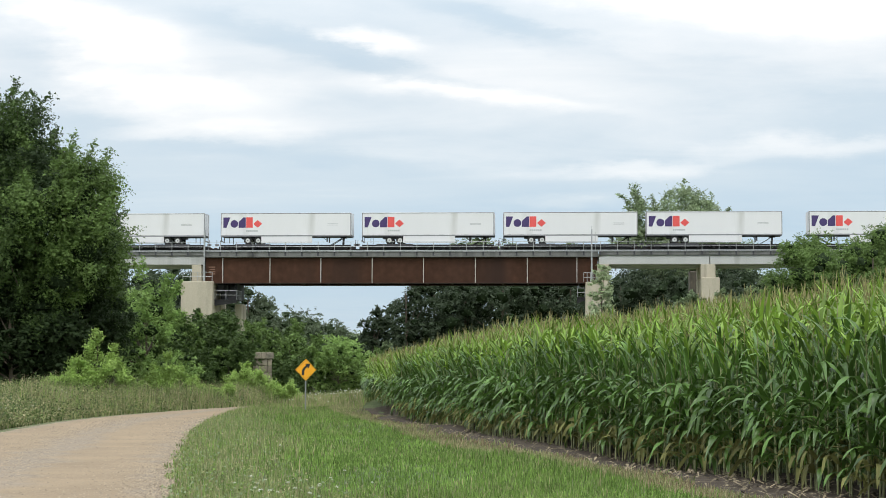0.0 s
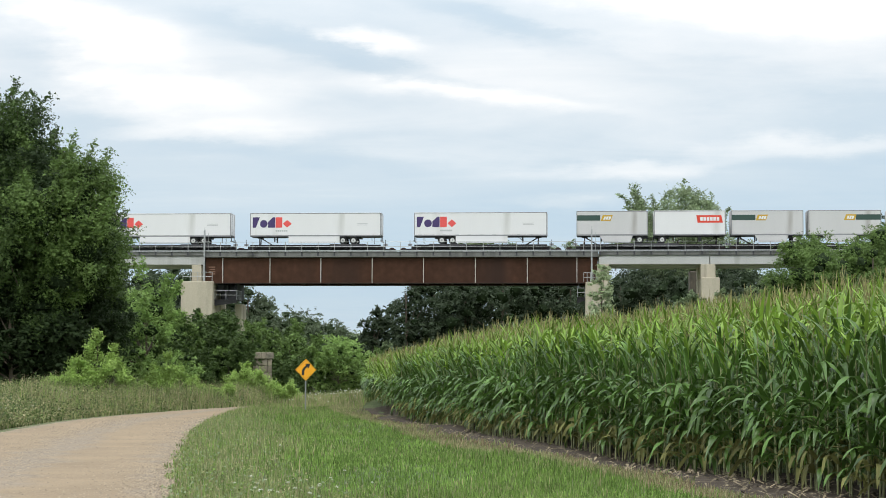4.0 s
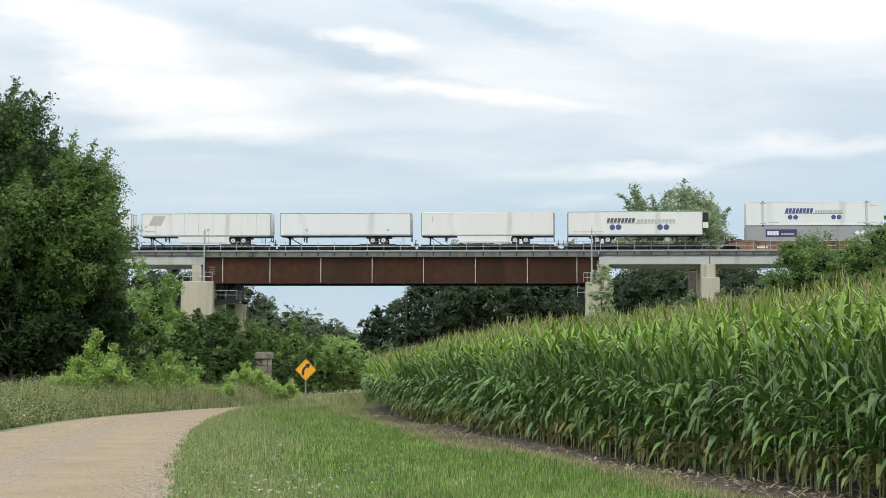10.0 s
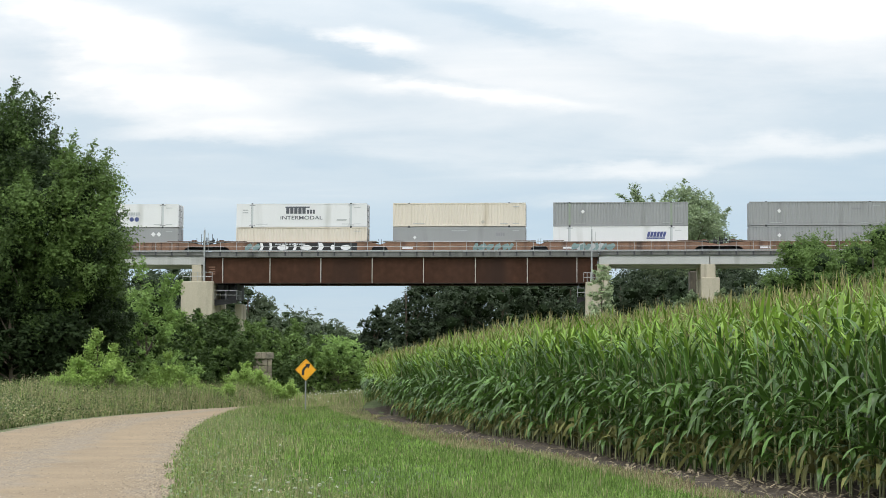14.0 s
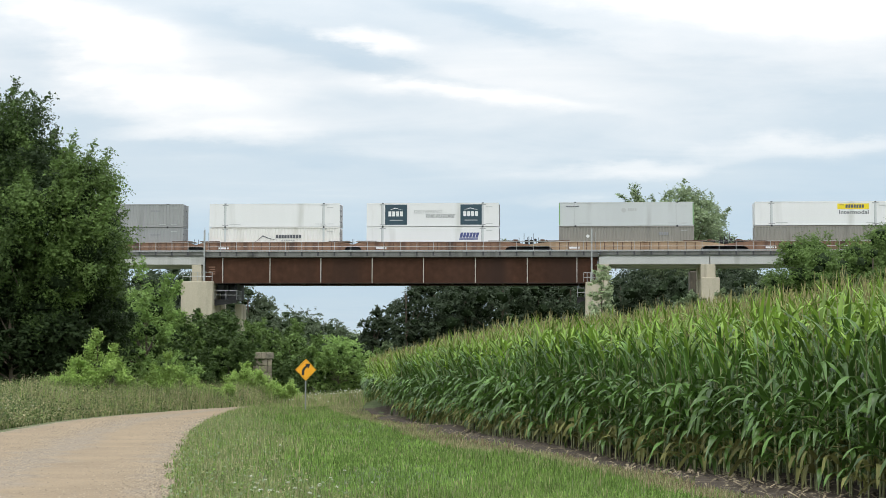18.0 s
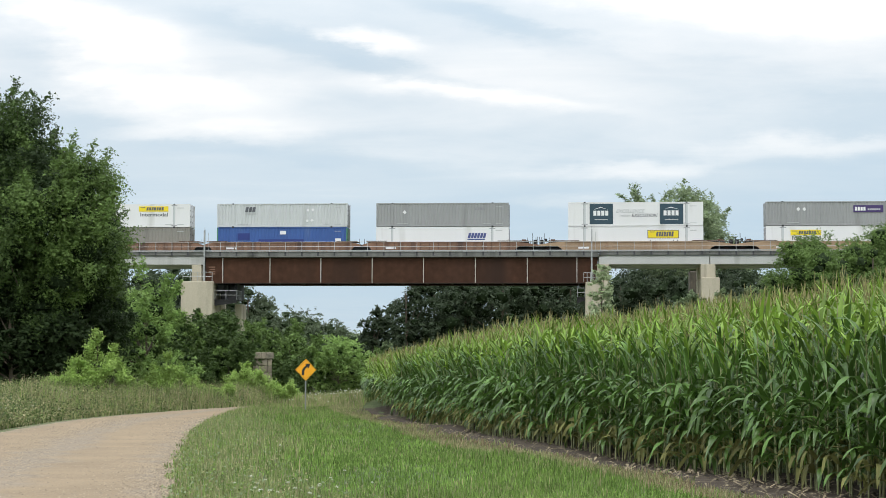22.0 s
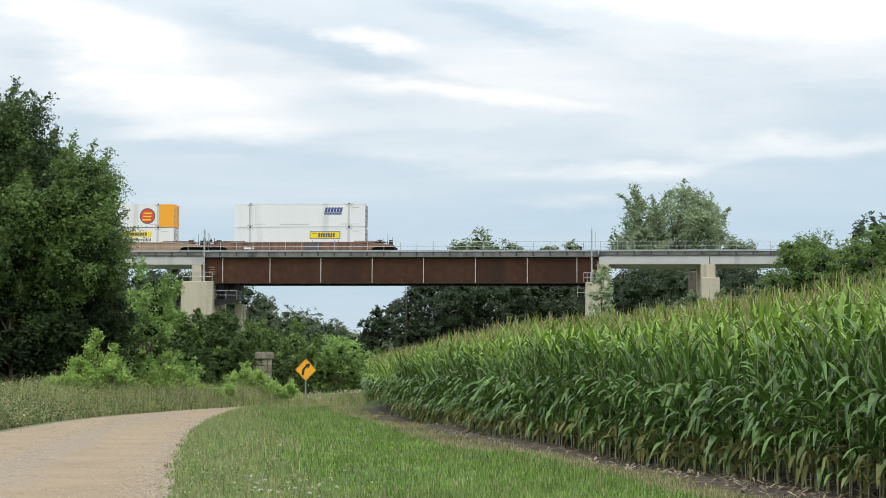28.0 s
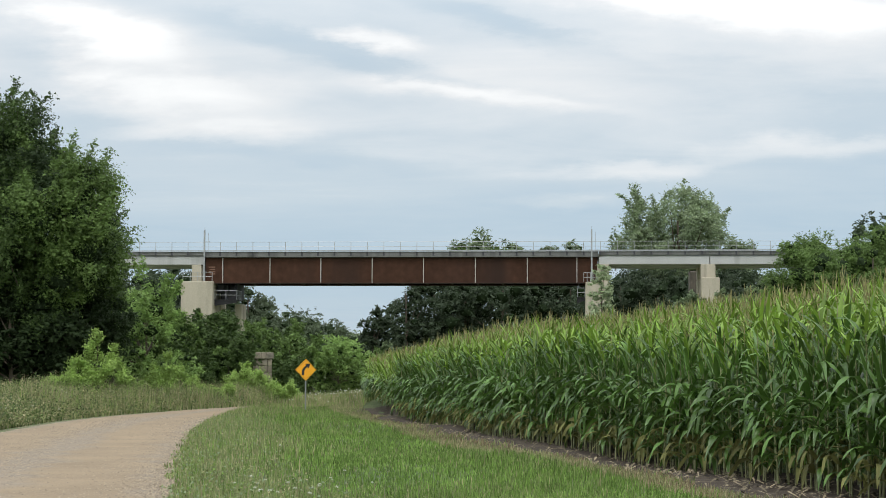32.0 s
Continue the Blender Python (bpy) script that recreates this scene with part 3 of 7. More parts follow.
def platform(br, x0, x1, y0, y1, z):
    p = empty("inspection_platform", None, br)
    part("platform_plate", box(x0, x1, y0, y1, z - 0.12, z), BLACK_STEEL, p)
    part("platform_beam", prism([(x0, z - 0.75), (x1, z - 0.35), (x1, z - 0.12), (x0, z - 0.12)], y0 + 0.1, y0 + 0.3), BLACK_STEEL, p)
    for z2 in (z + 0.55, z + 1.1):
        part("guard_bar", tube((x1, y0, z2), (x1, y1, z2), 0.04, n=6), TRIM_GREY, p)
        part("guard_bar", tube((x0, y0, z2), (x1, y0, z2), 0.04, n=6), TRIM_GREY, p)
    for y in np.linspace(y0, y1, 5)[1:]:
        part("guard_post", tube((x1, y, z), (x1, y, z + 1.1), 0.04, n=6), TRIM_GREY, p)
    for x in np.linspace(x0 + 0.05, x1, max(2, int((x1 - x0) / 0.7))):
        part("guard_post", tube((x, y0, z), (x, y0, z + 1.1), 0.04, n=6), TRIM_GREY, p)


def guard(br, x0, x1, y, z):
    g = empty("pier_guard_rail", None, br)
    for z2 in (z + 0.55, z + 1.1):
        part("guard_bar", tube((x0, y, z2), (x1, y, z2), 0.035, n=6), GALV, g)
    for s in np.linspace(x0, x1, 5):
        part("guard_post", tube((s, y, z), (s, y, z + 1.1), 0.035, n=6), GALV, g)


def make_track():
    tr = empty("railway_track", BRIDGE)
    tagged(tr, "railway track of steel rails on dark sleepers", "track", kind="structure")
    for y in (TRACK_Y - 0.75, TRACK_Y + 0.75):
        part("rail", box(-800, 800, y - 0.035, y + 0.035, 14.43 + 0.02, RAIL_Z), RAIL_STEEL, tr)
    me = None
    for s in np.arange(-60, 60, 0.8):
        if me is None:
            o = part("sleeper", box(-0.11, 0.11, TRACK_Y - 1.25, TRACK_Y + 1.25, 14.40, 14.55), TIE, tr)
            me = o.data
        else:
            o = new("sleeper", me)
            o.parent = tr
        o.location.x = s
    for a, b in ((-820, -150), (150, 820)):
        bm = bmesh.new()
        q = [(-30, -3), (-2.4, 14.43), (5.6, 14.43), (34, -3)]
        vs = [[bm.verts.new((s, y, z)) for y, z in q] for s in (a, b)]
        for i in range(4):
            bm.faces.new((vs[0][i], vs[0][(i + 1) % 4], vs[1][(i + 1) % 4], vs[1][i]))
        bm.faces.new(vs[0][::-1])
        bm.faces.new(vs[1])
        bmesh.ops.recalc_face_normals(bm, faces=bm.faces)
        o = part("embankment", bm, ground.data.materials[0])
        o.matrix_basis = BRIDGE
        tagged(o, "grassy railway embankment carrying the track", "embankment", kind="structure")


make_bridge()
make_track()

# ---------------------------------------------------------------- train
MOVERS = []


def shift(t):
    """How far the train has run to its left after t seconds, in metres."""
    return 21.57 * t - 0.013 * t * t + 0.000133 * t ** 3


def on_train(name, mid, label, category, group):
    ob = empty(name, BRIDGE @ Matrix.Translation((mid, 0, RAIL_Z)))
    MOVERS.append((ob, mid))
    return tagged(ob, label, category, group)


def mark(parent, x0, x1, z0, z1, mat, lean=0.0, name="marking", y=0.0, proud=0.012):
    d = lean * (z1 - z0)
    return part(name, prism([(x0, z0), (x1, z0), (x1 + d, z1), (x0 + d, z1)], y - proud, y - 0.001), mat, parent)


def diamond(parent, x, z, r, mat, y=0.0):
    return part("marking", prism([(x - r, z), (x, z - r), (x + r, z), (x, z + r)], y - 0.012, y - 0.001), mat, parent)


def disc(parent, x, z, r, mat, y=0.0, proud=0.012, n=20, name="marking"):
    return part(name, prism([(x + r * math.cos(2 * math.pi * i / n), z + r * math.sin(2 * math.pi * i / n)) for i in range(n)], y - proud, y - 0.001), mat, parent)


def word(parent, text, x, z, size, mat, y=0.0, lean=0.0, width=None):
    """Lettering on a side, its lower left at x, z; width stretches it to fit."""
    cu = bpy.data.curves.new("lettering", "FONT")
    cu.body, cu.size, cu.extrude, cu.shear, cu.offset = text, size, 0.004, lean, 0.006
    tmp = new("lettering", cu)
    me = bpy.data.meshes.new_from_object(tmp)
    bpy.data.objects.remove(tmp)
    co = np.empty(len(me.vertices) * 3, np.float32)
    me.vertices.foreach_get("co", co)
    co = co.reshape(-1, 3)
    sx = 1.0 if width is None else width / max(1e-6, co[:, 0].max() - co[:, 0].min())
    out = np.stack([co[:, 0] * sx + x, y - 0.008 - co[:, 2], co[:, 1] + z], 1)
    me.vertices.foreach_set("co", out.astype(np.float32).ravel())
    me.materials.clear()
    me.materials.append(mat)
    me.update()
    ob = new("lettering", me)
    ob.parent = parent
    return ob


def letter_bars(parent, x0, x1, z0, z1, n, mat, lean=0.0, y=0.0, gap=0.22, uneven=0.0):
    """A brand mark drawn as a row of plain upright bars."""
    w = (x1 - x0) / n
    for i in range(n):
        top = z1 - uneven * (z1 - z0) * (0.0 if i % 3 == 0 else 0.28)
        mark(parent, x0 + i * w, x0 + (i + 1) * w - gap * w, z0, top, mat, lean, y=y)


def road_wheel(parent, x, y, z, r=0.5):
    w = empty("wheel", None, parent)
    part("tyre", tube((x, y, z), (x, y + 0.26, z), r, n=18), TYRE, w)
    part("rim", tube((x, y - 0.012, z), (x, y + 0.05, z), r * 0.56, n=14), RIM, w)
    part("hub", tube((x, y - 0.05, z), (x, y, z), r * 0.2, n=8), TRIM_GREY, w)


def trailer(name, mid, half, skin, label, rear, bogie, skirt=None, taper=False, single=False, roof=DARK_TRIM, top=5.09, bottom=2.2,
            seams=0, reefer=False, stand=True):
    """A road trailer: rear is -1 or +1, the side of the doors along the train; bogie: metres from the middle."""
    t = on_train(name, mid, label, "trailer", "trailers on the train")
    W = 2.6
    h0 = half
    part("box_body", box(-h0 + 0.04, h0 - 0.04, 0.0, W, bottom + 0.14, top - 0.05, 0.02), skin, t)
    part("roof", box(-h0 + 0.02, h0 - 0.02, 0.02, W - 0.02, top - 0.05, top, 0.01), WHITE_PAINT if roof is None else skin, t)
    part("top_rail", box(-h0 + 0.02, h0 - 0.02, -0.015, 0.03, top - 0.11, top - 0.03), TRIM_GREY if roof is DARK_TRIM else skin, t)
    part("bottom_rail", box(-h0 + 0.02, h0 - 0.02, -0.02, 0.05, bottom, bottom + 0.14), TRIM_GREY, t)
    part("floor_frame", box(-h0 + 0.05, h0 - 0.05, 0.05, W - 0.05, bottom - 0.02, bottom + 0.14), DARK_TRIM, t)
    for x in (-h0 + 0.02, h0 - 0.10):
        part("corner_post", box(x, x + 0.08, -0.012, W + 0.012, bottom + 0.14, top - 0.1), TRIM_GREY, t)
    # rear doors with lock rods, front wall with rivet band
    xe = rear * h0
    for y0, y1 in ((0.1, 1.28), (1.32, 2.5)):
        d = part("rear_door", box(min(xe, xe - rear * 0.05), max(xe, xe - rear * 0.05) + 0.012, y0, y1, bottom + 0.2, top - 0.15), skin, t)
        part("lock_rod", tube((xe + rear * 0.03, y0 + 0.5, bottom + 0.15), (xe + rear * 0.03, y0 + 0.5, top - 0.15), 0.022, n=6), TRIM_GREY, d)
    part("rear_bumper", box(xe - 0.06, xe + 0.06, 0.15, W - 0.15, bottom - 0.62, bottom - 0.50), DARK_TRIM, t)
    for y in (0.5, 2.1):
        part("bumper_strut", box(xe - rear * 0.02 - 0.04, xe - rear * 0.02 + 0.04, y - 0.04, y + 0.04, bottom - 0.6, bottom), DARK_TRIM, t)
    for y in (0.06, W - 0.34):
        part("mud_flap", box(xe - rear * 1.1 - 0.01, xe - rear * 1.1 + 0.01, y, y + 0.3, 1.4, bottom - 0.05), TYRE, t)
    xf = -rear * h0
    part("front_wall", box(min(xf, xf - rear * 0.012), max(xf, xf - rear * 0.012), 0.08, W - 0.08, bottom + 0.2, top - 0.12), skin, t)
    # running gear
    axles = (bogie,) if single else (bogie - 0.65, bogie + 0.65)
    wr = 0.48
    wz = 1.22 + wr
    part("bogie_frame", box(min(axles) - 0.9, max(axles) + 0.9, 0.7, W - 0.7, bottom - 0.25, bottom), DARK_TRIM, t)
    for x in axles:
        for y in (0.06, W - 0.32):
            road_wheel(t, x, y, wz, wr)
        part("axle", tube((x, 0.2, wz), (x, W - 0.2, wz), 0.07, n=8), DARK_TRIM, t)
    # landing legs
    lx = -rear * (h0 - 3.0)
    for y in (0.35, W - 0.45):
        part("landing_leg", box(lx - 0.08, lx + 0.08, y, y + 0.12, 1.55, bottom), DARK_TRIM, t)
    part("leg_brace", tube((lx, 0.4, 1.7), (lx + rear * 0.7, 0.4, bottom), 0.035, n=6), DARK_TRIM, t)
    if skirt:
        a, b = skirt
        zb = 1.38
        o = [(a, bottom), (b, bottom), (b, zb), (a, zb)]
        if taper:
            o = [(a - 0.1, bottom), (b, bottom), (b - 0.3, zb), (a + 0.4, zb)]
        part("side_skirt", prism(o, -0.01, 0.03), skin, t, "pale aerodynamic side skirt")
        part("skirt_edge", box(o[3][0], o[2][0], -0.014, 0.034, zb - 0.03, zb + 0.02), TRIM_GREY, t)
    for i in range(seams):
        x = -h0 + (i + 1) * 2 * h0 / (seams + 1)
        part("panel_seam", box(x - 0.02, x + 0.02, -0.012, 0.0, bottom + 0.15, top - 0.12), INK_PALE if skin is WARM_WHITE else TRIM_GREY, t)
    for i in range(int(h0 * 2 / 1.5)):
        mark(t, -h0 + 0.5 + i * 1.5, -h0 + 0.95 + i * 1.5, bottom + 0.15, bottom + 0.18, INK_PALE, y=0.0)
    if reefer:
        xr = -rear * (h0 + 0.35)
        u = part("cooling_unit", box(xr - 0.34, xr + 0.34, 0.25, W - 0.25, bottom + 1.0, top - 0.15, 0.06), BLACK_STEEL, t, "black cooling unit on the trailer nose")
        part("cooling_cover", box(xr - 0.33, xr + 0.33, 0.235, 0.25, bottom + 0.9, bottom + 1.6), WARM_WHITE, u)
        part("fuel_tank", tube((lx + rear * 1.2, 0.3, 1.75), (lx + rear * 1.2, 1.2, 1.75), 0.3, n=14), RIM, t)
    return t


def spine_car(mid, half, stands, pads, label):
    """A low skeleton flat car: central sill, cross arms, wheel pads and hitch stands; stands: (x, lean)."""
    c = on_train("spine_car", mid, label, "railway wagon", "wagons of the train")
    cy = TRACK_Y
    part("center_sill", box(-half + 0.15, half - 0.15, cy - 0.35, cy + 0.35, 0.40, 1.05, 0.03), BLACK_STEEL, c)
    part("side_walk", box(-half + 0.6, half - 0.6, -0.02, 0.35, 0.98, 1.16), BLACK_STEEL, c)
    part("side_walk", box(-half + 0.6, half - 0.6, 2.25, 2.62, 0.98, 1.16), BLACK_STEEL, c)
    for x in np.linspace(-half + 1.2, half - 1.2, 9):
        part("cross_arm", box(x - 0.12, x + 0.12, 0.05, 2.55, 0.72, 0.95), BLACK_STEEL, c)
    for a, b in pads:
        for y0, y1 in ((-0.02, 0.75), (1.85, 2.62)):
            part("wheel_pad", box(a, b, y0, y1, 1.16, 1.22), BLACK_STEEL, c)
        part("pad_kerb", box(a, b, -0.06, -0.02, 0.85, 1.25), DARK_TRIM, c)
    for x, lean in stands:
        h = part("hitch_stand", box(x - 0.35, x + 0.35, cy - 0.45, cy + 0.45, 2.05, 2.18), BLACK_STEEL, c, "black folding hitch stand under the trailer nose")
        for y in (cy - 0.42, cy + 0.38):
            part("stand_leg", tube((x - 0.05, y, 1.05), (x, y, 2.08), 0.075, n=6), BLACK_STEEL, h)
            part("stand_strut", tube((x + lean * 1.75, y, 1.05), (x + lean * 0.1, y, 2.05), 0.05, n=6), BLACK_STEEL, h)
    for x in (-half + 0.1, half - 0.1):
        rail_truck(c, x)
    for x in (-half + 0.05, half - 0.05):
        part("brake_stand", box(x - 0.03, x + 0.03, 0.3, 0.36, 1.0, 1.75), BLACK_STEEL, c)
        part("hose_bracket", box(x - 0.25, x + 0.25, 0.4, 0.5, 1.05, 1.3), TRIM_GREY, c)
    return c


def rail_truck(parent, x):
    k = empty("rail_truck", None, parent)
    for dx in (-0.85, 0.85):
        for y in (TRACK_Y - 0.80, TRACK_Y + 0.68):
            part("rail_wheel", tube((x + dx, y, 0.42), (x + dx, y + 0.12, 0.42), 0.42, n=18), RUST_DARK, k)
    for y in (TRACK_Y - 1.0, TRACK_Y + 0.88):
        part("side_frame", prism([(x - 1.15, 0.35), (x - 0.6, 0.35), (x - 0.3, 0.18), (x + 0.3, 0.18), (x + 0.6, 0.35), (x + 1.15, 0.35), (x + 1.0, 0.58), (x + 0.3, 0.68), (x - 0.3, 0.68), (x - 1.0, 0.58)], y, y + 0.12), BLACK_STEEL, k)


W53 = 8.08
FED = "long white semi-trailer with purple and red-orange block emblem"


def parcel_trailer(mid, rear):
    s = (-3.0, 3.3)
    t = trailer("semi_trailer", mid, W53, WHITE_PAINT, FED, rear, 4.05 * rear, s if rear < 0 else (-3.3, 3.0))
    z0, z1 = 3.28, 4.55
    # the emblem: plain purple and red-orange shapes in a row, without lettering
    x, hh = -7.75, z1 - z0
    part("marking", prism([(x, z0), (x + 0.40, z0), (x + 0.86, z1), (x, z1)], -0.012, -0.001), PURPLE, t)
    disc(t, x + 1.37, z0 + 0.37 * hh, 0.37 * hh, PURPLE)
    part("marking", prism([(x + 1.9, z0), (x + 2.78, z0), (x + 2.78, z1), (x + 2.5, z1), (x + 1.9, z0 + 0.55 * hh)], -0.012, -0.001), PURPLE, t)
    mark(t, x + 2.84, x + 3.66, z0, z1, RED_ORANGE)
    part("marking", prism([(x + 3.74, z0 + 0.37 * hh), (x + 4.27, z0), (x + 4.82, z0 + 0.37 * hh), (x + 4.27, z0 + 0.74 * hh)], -0.012, -0.001), RED_ORANGE, t)
    letter_bars(t, x + 2.85, x + 4.35, 2.78, 2.98, 6, INK_PALE)
    mark(t, x + 12.9, x + 14.2, 3.7, 3.76, INK_PALE)
    mark(t, x + 12.9, x + 14.2, 3.55, 3.6, INK_PALE)
    return t


for m, r in ((-37.5, 1), (-19.34, -1), (-1.86, -1), (15.4, -1), (32.58, -1), (51.85, 1), (70.4, 1), (90.62, -1)):
    parcel_trailer(m, r)
    spine_car(m, 8.65, [(-r * 7.0, r)], [(4.05 * r - 2.2, 4.05 * r + 2.2)], "black skeleton flat car carrying a road trailer")

PUP = "short silver semi-trailer with dark green stripe and gold block"


def pup(mid, rear, kind):
    h = 4.27
    if kind == "red":
        t = trailer("short_semi_trailer", mid, h, WHITE_PAINT, "short white semi-trailer with red name panel", rear, 3.3 * rear, None, single=True, top=5.2)
        bm = prism([(0.95, 3.72), (4.05 - 0.1, 3.72), (4.1 - 0.35, 4.62), (0.8, 4.62)], -0.012, -0.001)
        b = part("name_panel", bm, RED, t, "red name panel with white outline")
        letter_bars(b, 1.25, 3.6, 3.95, 4.4, 6, WHITE_INK, y=-0.012)
        return t
    t = trailer("short_semi_trailer", mid, h, SILVER, PUP if kind == "stripe" else "short pale grey semi-trailer with large dark leaning block emblem",
                rear, 3.3 * rear, (-1.4, 2.5) if rear > 0 else (-2.5, 1.4), single=True, taper=True, top=5.2)
    if kind == "stripe":
        if rear > 0:
            mark(t, -4.2, -1.4, 4.02, 4.66, GREEN_DARK)
            mark(t, -1.35, -0.15, 3.98, 4.68, GOLD, 0.35)
            letter_bars(t, -1.05, -0.15, 4.12, 4.5, 3, WHITE_INK, 0.35, y=-0.012)
        else:
            mark(t, 1.3, 4.2, 4.02, 4.66, GREEN_DARK)
            mark(t, -0.1, 1.15, 3.98, 4.68, GOLD, 0.35)
            letter_bars(t, 0.2, 1.05, 4.12, 4.5, 3, WHITE_INK, 0.35, y=-0.012)
    else:
        for i, (a, b) in enumerate(((-1.5, -0.65), (-0.45, 0.45), (0.65, 1.4))):
            mark(t, a, b, 3.45, 4.55, INK, 0.4)
            mark(t, a + 0.27, b - 0.22, 3.75, 4.0, SILVER, 0.4, proud=0.018)
        mark(t, -1.75, -0.2, 2.95, 3.2, GOLD, 0.4)
        mark(t, 0.1, 1.4, 3.0, 3.2, INK_PALE, 0.2)
        mark(t, 2.45, 3.8, 3.52, 3.8, INK)
        letter_bars(t, 2.55, 3.75, 3.58, 3.74, 7, WHITE_INK, y=-0.012)
    return t


PUPS = ((106.49, 1, "stripe"), (115.77, -1, "red"), (124.96, 1, "stripe"), (134.08, -1, "stripe"), (143.51, 1, "stripe"), (152.63, -1, "large"))
for m, r, k in PUPS:
    pup(m, r, k)
for m in (111.13, 129.52, 148.07):
    spine_car(m, 9.1, [(-7.9, 1), (7.9, -1)], [(-3.3, 3.3)], "black skeleton flat car carrying two short trailers")

t14 = trailer("semi_trailer", 167.9, W53, WHITE_PAINT, "plain white semi-trailer with a tiny grey emblem on a flat car", 1, 4.05)
mark(t14, -7.5, -7.1, 4.25, 4.65, INK_PALE, 0.5)
mark(t14, -7.0, -5.9, 4.22, 4.36, INK_PALE)
t15 = trailer("semi_trailer", 185.26, W53, WARM_WHITE, "cream-white semi-trailer with vertical panel seams and tan slanted emblem", 1, 4.05, (-3.4, 3.0), True, seams=8)
mark(t15, -7.2, -5.6, 3.55, 4.75, TAN_INK, 0.5)
mark(t15, -7.6, -6.4, 2.75, 2.9, INK_PALE)
mark(t15, -4.0, -2.9, 2.55, 3.55, WHITE_PAINT)
disc(t15, 0.3, 3.0, 0.2, INK_PALE)
t16 = trailer("semi_trailer", 202.54, W53, WHITE_PAINT, "plain white semi-trailer without side skirts on a flat car", 1, 4.05, bottom=2.25)
for x in (-4.9, 5.1):
    mark(t16, x, x + 0.35, 2.8, 3.1, INK_PALE)
t17 = trailer("semi_trailer", 219.91, W53, WARM_WHITE, "faintly streaked white semi-trailer with tapered side skirt", 1, 4.0, (-3.6, 3.0), True, roof=None)
mark(t17, -6.7, -6.62, 3.9, 4.7, TAN_INK)
t18 = trailer("refrigerated_trailer", 237.69, W53, WARM_WHITE, "white refrigerated semi-trailer with grey-blue lettering bars and dots", -1, -3.9, reefer=True, top=5.15)
letter_bars(t18, -3.4, 0.0, 3.75, 4.3, 8, INK, 0.25)
letter_bars(t18, 0.25, 4.9, 3.75, 4.15, 11, INK_PALE)
mark(t18, -3.4, 5.1, 3.66, 3.69, INK)
for x in (-2.7, -1.95, 3.0, 3.75):
    disc(t18, x, 3.2, 0.34, INK_BLUE)
mark(t18, -7.4, -3.8, 2.62, 2.7, TAN_INK)
for m, r in ((167.9, 1), (185.26, 1), (202.54, 1), (219.91, 1), (237.69, -1)):
    spine_car(m, 8.65, [(-r * 7.0, r)], [(4.0 * r - 2.2, 4.0 * r + 2.2)], "black skeleton flat car carrying a road trailer")


# ---- containers and well cars
def corrugated(x0, x1, z0, z1, y, depth, pitch=0.36):
    """A sheet with upright trapezoid folds."""
    n = int((x1 - x0) / pitch)
    p = (x1 - x0) / n
    bm = bmesh.new()
    prev = None
    xs = []
    for i in range(n):
        a = x0 + i * p
        xs += [(a, 0.0), (a + 0.36 * p, 0.0), (a + 0.5 * p, depth), (a + 0.86 * p, depth)]
    xs.append((x1, 0.0))
    for x, d in xs:
        cur = (bm.verts.new((x, y + d, z0)), bm.verts.new((x, y + d, z1)))
        if prev:
            bm.faces.new((prev[0], cur[0], cur[1], prev[1]))
        prev = cur
    return bm


